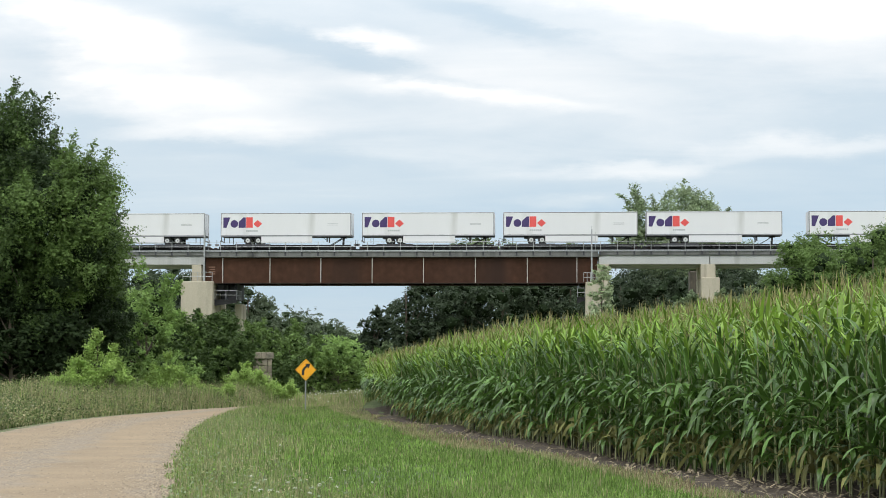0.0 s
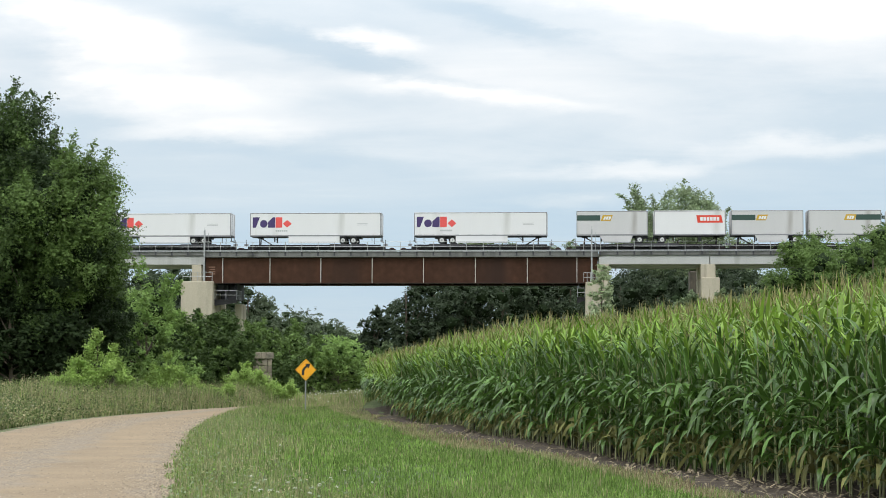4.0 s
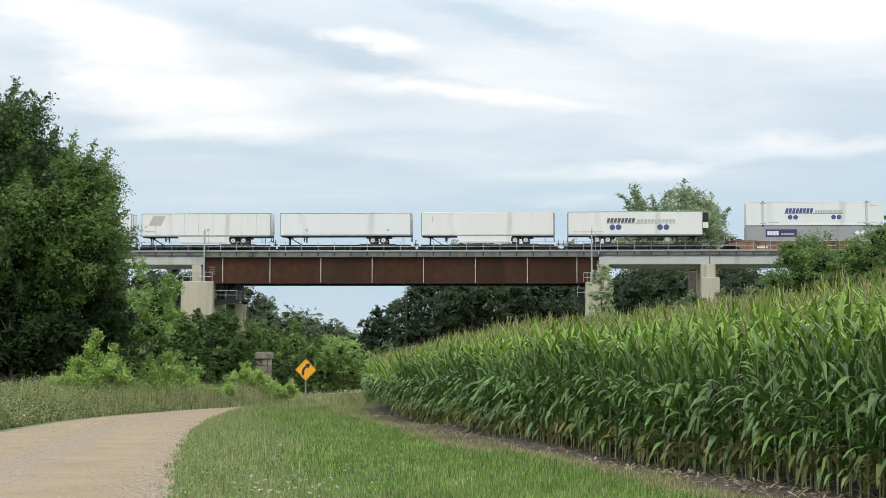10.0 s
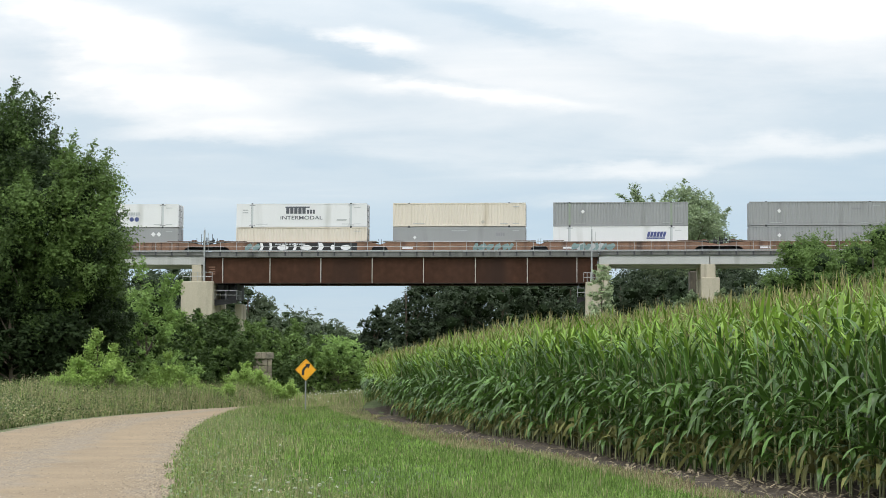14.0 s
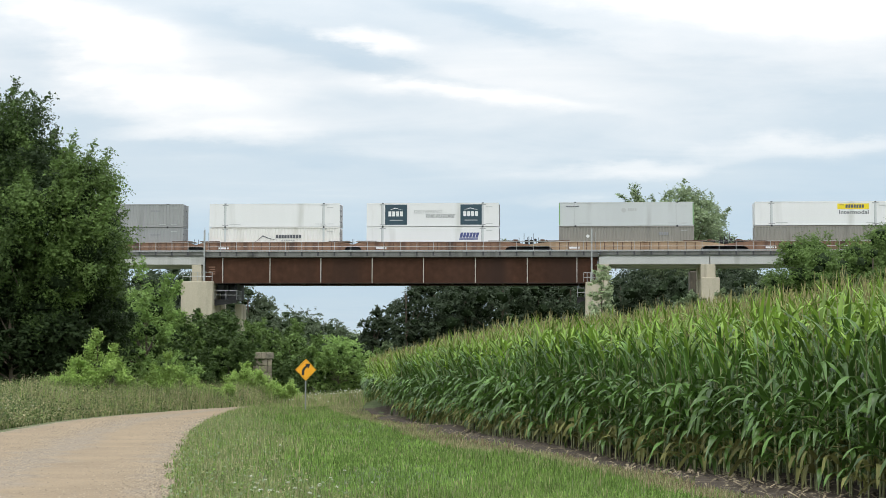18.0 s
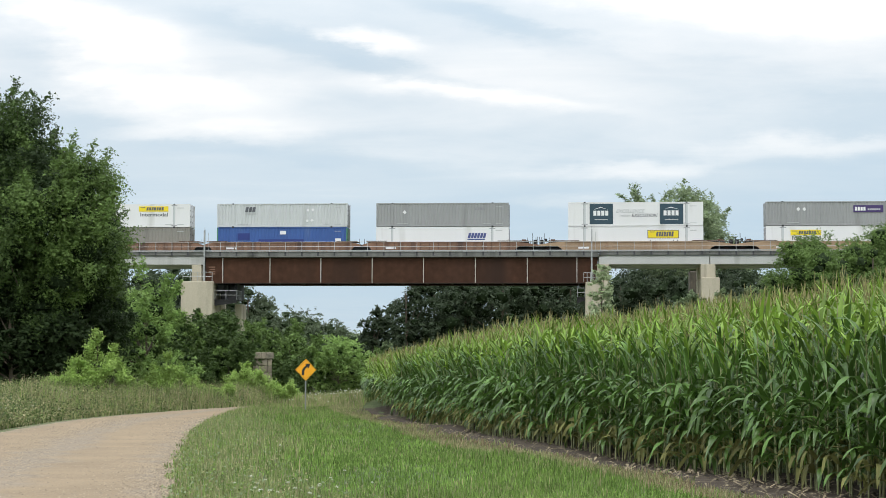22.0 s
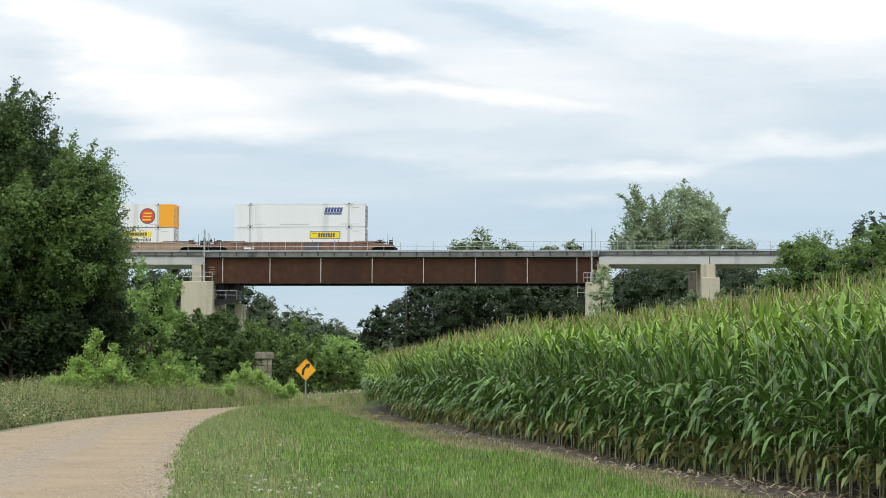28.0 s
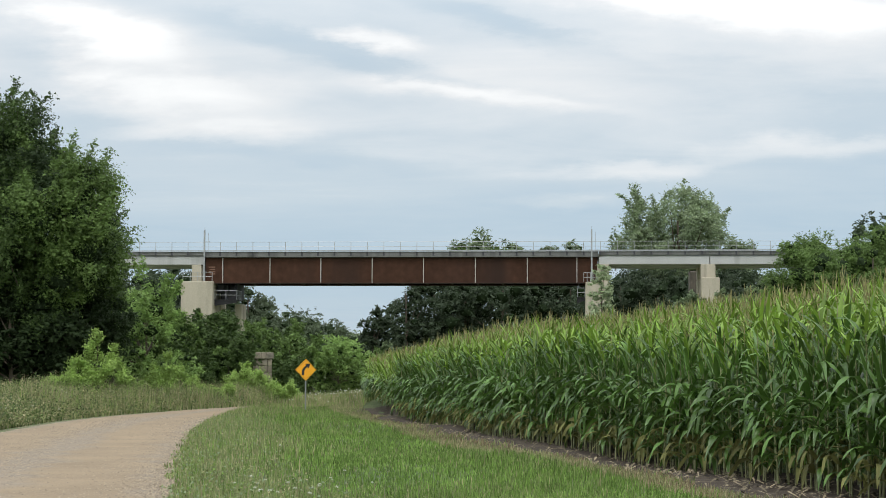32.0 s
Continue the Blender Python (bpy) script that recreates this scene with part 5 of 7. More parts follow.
    well_car(406.94, WELL_TAN, T + " with ribbed sides", 3.75, 3.7)
    well_car(430.32, WELL_BROWN, B, 3.7, 1.75)
    well_car(449.87, WELL_BROWN, B, 1.75, 1.71)
    well_car(469.56, WELL_BROWN, B, 1.71, 3.6)
    well_car(492.9, WELL_TAN, T + " with a brown lower edge", 3.6, 3.75, False)
    well_car(516.47, WELL_TAN, T, 3.75, 1.71, False)
    well_car(535.9, WELL_TAN, T + " with red and white spray paint", 1.71, 1.78, False, [(-7.0, -1.0, INK_PALE, 7), (-6.6, -1.2, material("faded_red_spray_paint", (0.36, 0.09, 0.06), 0.7), 8), (2.0, 6.0, WELL_BROWN, 12)])
    well_car(555.33, WELL_TAN, T + " with white spray paint", 1.78, 3.8, False, [(-5.6, -0.2, INK_PALE, 10), (-5.0, -0.6, WHITE_INK, 11)])
    well_car(579.06, WELL_BROWN, B, 3.8, 3.5, spray=[(0.6, 2.6, INK, 13)])


stacks()

# ---------------------------------------------------------------- trees and shrubs
def leaf_quads(P, size, rng, droop=0.25, aspect=0.68, level=0.7, D=None, Nrm=None, plain=False):
    """One folded leaf at each point: base, left, tip, right. D: the way the leaves point; plain: three-cornered leaves for far crowns."""
    n = len(P)
    d = rng.normal(size=(n, 3)) if D is None else D
    d = d * np.array([1, 1, 0.6 if D is None else 1.0]) - np.array([0, 0, droop])
    d /= np.linalg.norm(d, axis=1)[:, None] + 1e-9
    up = rng.normal(size=(n, 3)) * level + (np.array([0, 0, 1.0]) if Nrm is None else Nrm * 1.1 + np.array([0, 0, 0.35]))
    s = np.cross(d, up)
    s /= np.linalg.norm(s, axis=1)[:, None] + 1e-9
    u = np.cross(s, d)
    L = (size * rng.uniform(0.65, 1.35, n))[:, None]
    if plain:
        V = np.stack([P + s * L * aspect * 0.5, P + d * L + u * L * 0.1, P - s * L * aspect * 0.5], 1).reshape(-1, 3)
        return V, np.arange(n * 3).reshape(n, 3)
    midp = P + d * L * 0.45 + u * L * 0.10
    V = np.stack([P, midp + s * L * aspect * 0.5, P + d * L, midp - s * L * aspect * 0.5], 1).reshape(-1, 3)
    return V, np.arange(n * 4).reshape(n, 4)


def twig_leaves(c, rc, per, out, rng, rise=0.35, n=9):
    """Leaves in two ranks along thin arching twigs that leave each tuft; returns points, leaf directions, outward directions and tufts."""
    nt = np.maximum(1, per // n)
    k = np.repeat(np.arange(len(c)), nt)
    td = rng.normal(size=(len(k), 3)) + out[k] * 0.7 + np.array([0, 0, rise])
    td /= np.linalg.norm(td, axis=1)[:, None] + 1e-9
    L = rc[k] * rng.uniform(0.65, 1.35, len(k))
    org = c[k] + rng.normal(size=(len(k), 3)) * (0.22 * rc[k])[:, None]
    side = np.cross(td, np.array([0, 0, 1.0]) + rng.normal(size=(len(k), 3)) * 0.25)
    side /= np.linalg.norm(side, axis=1)[:, None] + 1e-9
    u = (np.arange(n) + 0.7) / n
    sg = np.where(np.arange(n) % 2 == 0, 1.0, -1.0)
    P = org[:, None, :] + td[:, None, :] * (L[:, None] * u)[:, :, None]
    P[:, :, 2] -= (0.20 * L)[:, None] * (u ** 2)[None, :]
    D = td[:, None, :] * 0.25 + side[:, None, :] * sg[None, :, None] * 0.8 + rng.normal(size=P.shape) * 0.45
    O = np.repeat(td, n, 0)
    return P.reshape(-1, 3) + rng.normal(size=(P.shape[0] * n, 3)) * np.repeat(0.05 * L, n)[:, None], D.reshape(-1, 3), O, np.repeat(k, n)


def limb_mesh(segs):
    bm = bmesh.new()
    for a, b, r0, r1 in segs:
        add_tube(bm, a, b, r0, r1, 5)
    return bm


BALL = bmesh.new()
bmesh.ops.create_icosphere(BALL, subdivisions=1, radius=1.0)
BALL_V = np.array([v.co[:] for v in BALL.verts])
BALL_F = [[v.index for v in f.verts] for f in BALL.faces]
BALL.free()


def core_mesh(c, r, rng):
    """Ragged near-black lumps added inside each clump: they stand for the crown's inner shade and close it to the
    light.
    """
    bm = bmesh.new()
    for p, q in zip(c, r):
        k = rng.uniform(0.55, 1.05, len(BALL_V))[:, None]
        vs = [bm.verts.new(v) for v in p + BALL_V * k * q * np.array([1, 1, 0.75])]
        for f in BALL_F:
            bm.faces.new([vs[i] for i in f])
    return bm


def tree(name, x, y, height, radius, mat, label, seed, leaf=0.2, count=9000, clumps=45, low=0.25, z0=None, squash=1.0,
         category="tree", shape="round", spread=1.0, group="", twigs=True, core=0.5, stout=1.0, shoots=0.0, lobes=0, sprays=0, plain=False, tones=()):
    """A tapered trunk with limbs that end in clumps of leaves; low: where the crown begins, as a part of the height.
    lobes: the clumps sit in tufts on so many large rounded boughs; sprays: leafy twigs that stand out of the crown."""
    rng = np.random.default_rng(seed)
    zb = float(ground_z(x, y)) if z0 is None else z0
    t = empty(name, pose(x, y, zb - 0.1, 0, 0, float(rng.uniform(0, 360))))
    tagged(t, label, category, group)
    H, R = height, radius
    # bough or clump centres, more of them near the outside of the crown
    c = []
    want = lobes if lobes else clumps
    inset = 0.84 if lobes else 1.0
    while len(c) < want:
        p = rng.uniform(-1, 1, 3)
        r = np.linalg.norm(p)
        if r > 1 or r < 0.25 or rng.random() > 0.35 + 0.65 * r:
            continue
        h = (p[2] + 1) / 2
        if shape == "cone":
            w = (1 - h) ** 0.75 * 1.25 + 0.12
        elif shape == "vase":
            w = 0.55 + 0.5 * h
        else:
            w = 1.0
        if lobes:
            h = 0.03 + h * 0.88
        c.append((p[0] * R * w * inset, p[1] * R * w * squash * inset, H * (low + (1 - low) * h) - 0.06 * H * (1 - h)))
    c = np.array(c)
    rc = R * spread * rng.uniform(0.20, 0.42, want)
    rc *= np.clip(1.15 - 0.5 * (c[:, 2] / H), 0.5, 1)
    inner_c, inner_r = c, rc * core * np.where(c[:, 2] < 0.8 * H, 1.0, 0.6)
    ends = c
    if lobes:
        # tufts on the upper and outer side of each bough
        lr = np.minimum(R * spread * rng.uniform(0.26, 0.44, lobes), 0.30 * H)
        k = np.concatenate([np.arange(lobes), rng.choice(lobes, max(1, clumps - lobes), p=lr ** 2 / (lr ** 2).sum())])
        o = c.copy()
        o[:, 2] = 0
        o /= np.linalg.norm(o, axis=1)[:, None] + 0.2 * R
        d = rng.normal(size=(len(k), 3)) + o[k] * 0.45 + np.array([0, 0, 0.45])
        d /= np.linalg.norm(d, axis=1)[:, None]
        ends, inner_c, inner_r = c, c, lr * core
        clumps = len(k)
        bough = k
        c = c[k] + d * (lr[k] * rng.uniform(0.7, 1.05, clumps))[:, None] * np.array([1, 1, 0.8])
        rc = lr[k] * rng.uniform(0.36, 0.62, clumps)
    # trunk and limbs
    lean = rng.normal(0, 0.02 * H, 2)
    axis = lambda h: Vector((lean[0] * h / H, lean[1] * h / H, h))
    tr = (0.020 * H + 0.03) * stout
    segs = []
    hs = np.linspace(0, H * 0.8, 6)
    for a, b in zip(hs, hs[1:]):
        segs.append((axis(a), axis(b), tr * (1 - 0.9 * a / H), tr * (1 - 0.9 * b / H)))
    part("trunk", limb_mesh(segs), BARK, t)
    for k in range(min(len(ends), 20 if twigs else 6)):
        e = Vector(ends[k])
        a = axis(min(max(0.08 * H, e.z * rng.uniform(0.45, 0.75)), 0.75 * H))
        m = a.lerp(e, 0.5) + Vector((0, 0, -0.04 * H * rng.random()))
        r = tr * 0.32
        part("limb", limb_mesh([(a, m, r, r * 0.65), (m, e, r * 0.65, r * 0.2)]), BARK, t)
    # leaves
    w = rc ** 2
    per = np.maximum(8, (count * w / w.sum()).astype(int))
    o = c * np.array([1, 1, 0.0])
    o /= np.linalg.norm(o, axis=1)[:, None] + 0.25 * R
    P, D, O, K = twig_leaves(c, rc * (0.86 if lobes else 3.0 if shoots > 0.7 else 1.6 if shoots > 0.5 else 1.0), per, o, rng, 0.30 + (3.0 if shoots > 0.7 else 1.2) * shoots, 11 if shoots else 9)
    if sprays:
        # slender leafy twigs that stand up and out of the crown
        score = c[:, 2] / H + 0.5 * np.linalg.norm(c[:, :2], axis=1) / R + rng.normal(0, 0.12, clumps)
        pick = np.argsort(-score)[:sprays]
        bm = bmesh.new()
        for k in pick:
            o = np.array([c[k, 0], c[k, 1], 0.0])
            o /= np.linalg.norm(o) + 0.2 * R
            v = o * rng.uniform(0.1, 0.9) + np.array([0, 0, 1.0]) + rng.normal(0, 0.22, 3)
            v *= (0.25 + rng.uniform(0.06, 0.115) * H) / np.linalg.norm(v)
            add_tube(bm, Vector(c[k]), Vector(c[k] + v), 0.018, 0.006, 3)
            for f in np.linspace(0.25, 1.0, 7):
                # short side twigs in tufts
                q = c[k] + v * f
                tp, td, to, _ = twig_leaves(q[None], np.array([(0.26 - 0.1 * f) * np.linalg.norm(v) + 0.1]), np.array([36]), v[None] / np.linalg.norm(v), rng, 0.3)
                P, D, O = np.concatenate([P, tp]), np.concatenate([D, td]), np.concatenate([O, to])
        part("twigs", bm, BARK, t)
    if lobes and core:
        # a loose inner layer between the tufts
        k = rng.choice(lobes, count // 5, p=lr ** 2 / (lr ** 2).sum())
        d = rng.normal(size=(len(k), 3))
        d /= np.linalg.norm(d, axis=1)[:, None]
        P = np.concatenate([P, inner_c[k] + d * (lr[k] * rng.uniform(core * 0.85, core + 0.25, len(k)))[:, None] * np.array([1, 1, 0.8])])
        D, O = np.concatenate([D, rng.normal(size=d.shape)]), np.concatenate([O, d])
    P[:, 2] = np.maximum(P[:, 2], 0.1)
    # dark lumps read as shaded gaps between the tufts
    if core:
        part("inner_foliage", core_mesh(inner_c, inner_r, rng), SHADE_CORE, t)
    V, F = leaf_quads(P, leaf, rng, 0.22, level=0.4, D=D, Nrm=O, plain=plain)
    index = None
    if tones and lobes:
        # random tone per bough for light and dark tufts; inner layer darker, as crown shade
        tone = rng.choice(3, lobes, p=[0.45, 0.33, 0.22])
        index = np.full(len(F), 0)
        index[:len(K)] = tone[bough[K]]
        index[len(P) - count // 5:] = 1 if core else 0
    o = new("crown", mesh_arrays("crown", V, F, [mat, *tones], index))
    o.parent = t
    return t


def put_trees():
    big = "large dark green broadleaf tree with uneven crown"
    tree("broadleaf_tree", -23.6, 82, 15.3, 5.5, LEAF_DARK, big, 11, 0.128, 190000, 480, 0.10, core=0.55, lobes=80, sprays=80, plain=True, tones=(LEAF_SHADE, LEAF_MID))
    tree("broadleaf_tree", -20.3, 80, 12.0, 4.6, LEAF_MID, "dark green broadleaf tree beside the gravel road", 12, 0.122, 150000, 380, 0.40, core=0.52, lobes=64, sprays=60, plain=True, tones=(LEAF_SHADE, LEAF_DARK))
    tree("broadleaf_tree", -28.5, 76, 14.5, 5.0, LEAF_SHADE, big, 13, 0.21, 26000, 200, 0.02, core=0.7, lobes=44, plain=True)
    tree("broadleaf_tree", -19.2, 83, 7.6, 3.2, LEAF_SHADE, "leafy young tree beside the road", 14, 0.125, 70000, 280, 0.01, core=0.55, lobes=40, sprays=14, plain=True)
    # understory leaves carry the shade of the boughs above in their colour
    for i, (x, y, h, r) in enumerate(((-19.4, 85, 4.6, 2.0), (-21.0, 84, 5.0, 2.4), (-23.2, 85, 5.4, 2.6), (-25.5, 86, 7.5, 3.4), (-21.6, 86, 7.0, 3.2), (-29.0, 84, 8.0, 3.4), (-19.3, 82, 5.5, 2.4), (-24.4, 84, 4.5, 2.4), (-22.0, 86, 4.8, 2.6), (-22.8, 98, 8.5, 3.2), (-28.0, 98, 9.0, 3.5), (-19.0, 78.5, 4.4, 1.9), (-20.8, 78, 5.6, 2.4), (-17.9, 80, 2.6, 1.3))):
        tree("understory_tree", x, y, h, r, LEAF_SHADE, "understory tree coloured shade-dark green beneath the large tree", 300 + i, 0.18, 9000, 130, 0.0, core=0.7, lobes=26, plain=True, group="understory")
    lt = "light green young tree in the roadside thicket"
    tree("young_tree", -18.9, 102, 6.6, 2.5, LEAF_LIGHT, lt, 21, 0.18, 9500, 70, 0.06, shape="cone", shoots=0.7)
    tree("young_tree", -11.6, 122, 5.0, 2.2, LEAF_MID, lt, 25, 0.20, 5843, 52, 0.04, shape="cone")
    tree("young_tree", -8.3, 124, 5.2, 2.4, LEAF_LIGHT, lt, 26, 0.20, 5843, 52, 0.03)
    tree("young_tree", -6.2, 121, 4.0, 1.9, LEAF_LIGHT, lt, 28, 0.20, 4495, 46, 0.03)
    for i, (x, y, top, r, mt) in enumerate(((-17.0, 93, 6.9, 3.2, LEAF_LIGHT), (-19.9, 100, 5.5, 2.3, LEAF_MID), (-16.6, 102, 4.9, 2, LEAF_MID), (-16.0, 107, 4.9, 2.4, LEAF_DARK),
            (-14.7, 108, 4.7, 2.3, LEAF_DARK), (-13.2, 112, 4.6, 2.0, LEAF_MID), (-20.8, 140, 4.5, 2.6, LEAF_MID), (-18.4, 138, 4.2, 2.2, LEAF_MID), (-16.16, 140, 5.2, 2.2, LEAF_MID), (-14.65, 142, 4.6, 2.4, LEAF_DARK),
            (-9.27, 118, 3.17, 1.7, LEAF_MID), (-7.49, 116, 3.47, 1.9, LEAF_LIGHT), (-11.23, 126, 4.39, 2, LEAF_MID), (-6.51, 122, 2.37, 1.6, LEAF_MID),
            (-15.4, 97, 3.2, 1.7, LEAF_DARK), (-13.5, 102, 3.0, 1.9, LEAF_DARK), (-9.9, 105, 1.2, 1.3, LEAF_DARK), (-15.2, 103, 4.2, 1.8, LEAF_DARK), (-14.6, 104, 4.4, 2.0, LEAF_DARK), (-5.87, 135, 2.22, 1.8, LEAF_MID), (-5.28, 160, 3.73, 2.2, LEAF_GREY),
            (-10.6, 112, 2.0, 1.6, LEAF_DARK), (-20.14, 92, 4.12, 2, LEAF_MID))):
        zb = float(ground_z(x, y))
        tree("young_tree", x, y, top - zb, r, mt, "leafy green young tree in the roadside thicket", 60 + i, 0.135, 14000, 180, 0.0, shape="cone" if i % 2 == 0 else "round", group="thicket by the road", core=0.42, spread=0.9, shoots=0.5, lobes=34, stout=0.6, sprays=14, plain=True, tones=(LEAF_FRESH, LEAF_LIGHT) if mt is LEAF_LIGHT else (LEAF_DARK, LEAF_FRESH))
    sh = "bright yellow-green sapling at the edge of the thicket"
    for i, (x, y, h, r) in enumerate(((-15.85, 74, 3.4, 0.9), (-15.3, 75, 2.7, 0.8), (-16.5, 73, 2.2, 0.8), (-14.27, 84, 2.4, 0.75), (-13.75, 85, 1.9, 0.7), (-14.85, 83, 1.7, 0.7), (-13.2, 86, 1.4, 0.6),
            (-11.8, 97, 2.3, 0.8), (-11.1, 98, 1.9, 0.75), (-12.4, 97, 1.7, 0.75), (-12.5, 88, 1.0, 0.6), (-9.3, 100, 1.5, 0.7), (-10.5, 100, 1.4, 0.7),
            (-15.75, 82, 1.2, 0.6), (-17.15, 72, 1.4, 0.7), (-11.9, 89, 1.1, 0.6))):
        tree("sapling", x, y, h, r * 0.8, LEAF_BRIGHT, sh, 40 + i, 0.09, 8500, 26, 0.0, category="shrub", shape="cone", spread=0.75, core=0.25, shoots=0.8, stout=0.4, plain=True, group="saplings by the road")
    # behind the bridge
    far = "tall dark green tree behind the bridge"
    # distance haze comes from the greyed leaf colours here
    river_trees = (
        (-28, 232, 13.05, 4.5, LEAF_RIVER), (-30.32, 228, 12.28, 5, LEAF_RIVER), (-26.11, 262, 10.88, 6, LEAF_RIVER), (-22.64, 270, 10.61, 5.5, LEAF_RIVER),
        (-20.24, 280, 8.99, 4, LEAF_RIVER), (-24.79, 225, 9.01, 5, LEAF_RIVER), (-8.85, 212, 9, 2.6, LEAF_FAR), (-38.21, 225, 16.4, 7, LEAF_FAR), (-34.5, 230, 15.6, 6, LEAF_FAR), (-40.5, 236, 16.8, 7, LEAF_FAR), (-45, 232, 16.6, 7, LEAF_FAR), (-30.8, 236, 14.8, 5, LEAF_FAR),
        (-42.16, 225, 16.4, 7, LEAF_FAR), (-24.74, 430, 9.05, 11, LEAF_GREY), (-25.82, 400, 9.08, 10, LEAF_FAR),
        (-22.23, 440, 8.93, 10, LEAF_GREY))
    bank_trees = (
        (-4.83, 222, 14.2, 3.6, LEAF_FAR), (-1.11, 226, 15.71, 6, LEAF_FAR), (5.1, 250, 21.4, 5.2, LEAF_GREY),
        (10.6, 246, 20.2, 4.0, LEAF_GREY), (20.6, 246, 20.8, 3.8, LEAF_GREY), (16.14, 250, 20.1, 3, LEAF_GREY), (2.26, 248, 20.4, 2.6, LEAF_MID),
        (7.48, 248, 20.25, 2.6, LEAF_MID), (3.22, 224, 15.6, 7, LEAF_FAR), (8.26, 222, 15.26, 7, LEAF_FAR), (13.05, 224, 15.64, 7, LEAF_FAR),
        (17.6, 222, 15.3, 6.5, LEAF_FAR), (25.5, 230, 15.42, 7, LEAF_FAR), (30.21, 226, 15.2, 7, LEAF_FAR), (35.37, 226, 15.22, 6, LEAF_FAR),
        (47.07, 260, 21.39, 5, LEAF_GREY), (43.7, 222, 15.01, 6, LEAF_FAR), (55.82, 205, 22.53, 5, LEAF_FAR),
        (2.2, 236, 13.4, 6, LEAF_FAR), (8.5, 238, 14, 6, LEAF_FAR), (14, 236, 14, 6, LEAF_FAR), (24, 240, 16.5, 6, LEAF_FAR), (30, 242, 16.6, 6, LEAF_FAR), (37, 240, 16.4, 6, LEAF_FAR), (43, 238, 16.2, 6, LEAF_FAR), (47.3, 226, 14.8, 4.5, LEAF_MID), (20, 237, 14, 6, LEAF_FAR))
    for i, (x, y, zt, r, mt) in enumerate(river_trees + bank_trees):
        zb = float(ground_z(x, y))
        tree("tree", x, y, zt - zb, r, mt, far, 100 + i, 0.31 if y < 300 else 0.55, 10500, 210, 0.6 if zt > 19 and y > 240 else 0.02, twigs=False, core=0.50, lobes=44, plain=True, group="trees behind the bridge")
    tree("tall_tree", 34.3, 232, 24.2, 7.6, LEAF_PALE, "tall airy grey-green tree rising behind the bridge", 151, 0.26, 90000, 520, 0.47, squash=0.9, spread=0.95, core=0.0, lobes=40, sprays=24, plain=True)
    # before the bridge on the field side
    tree("young_tree", 15.0, 152, 10.3, 1.25, LEAF_SILVER, "slender pale green young tree before the bridge pier", 160, 0.20, 11000, 90, 0.06, core=0.2, stout=0.4, shoots=0.2, spread=1.1)
    b = "dark green bush at the far edge of the corn field"
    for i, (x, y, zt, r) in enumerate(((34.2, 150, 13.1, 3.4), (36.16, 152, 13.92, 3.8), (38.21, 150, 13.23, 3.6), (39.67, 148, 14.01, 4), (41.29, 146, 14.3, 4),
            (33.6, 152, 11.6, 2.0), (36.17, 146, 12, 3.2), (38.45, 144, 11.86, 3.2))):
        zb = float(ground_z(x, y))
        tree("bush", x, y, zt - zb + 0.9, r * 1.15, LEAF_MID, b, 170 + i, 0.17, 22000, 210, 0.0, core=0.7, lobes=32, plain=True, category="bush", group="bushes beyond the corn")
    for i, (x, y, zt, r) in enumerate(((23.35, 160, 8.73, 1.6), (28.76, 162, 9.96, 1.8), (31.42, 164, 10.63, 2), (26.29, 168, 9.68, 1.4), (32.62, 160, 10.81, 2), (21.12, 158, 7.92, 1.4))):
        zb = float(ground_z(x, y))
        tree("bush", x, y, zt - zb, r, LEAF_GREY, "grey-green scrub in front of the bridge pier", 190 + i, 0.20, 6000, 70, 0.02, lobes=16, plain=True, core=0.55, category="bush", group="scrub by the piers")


put_trees()


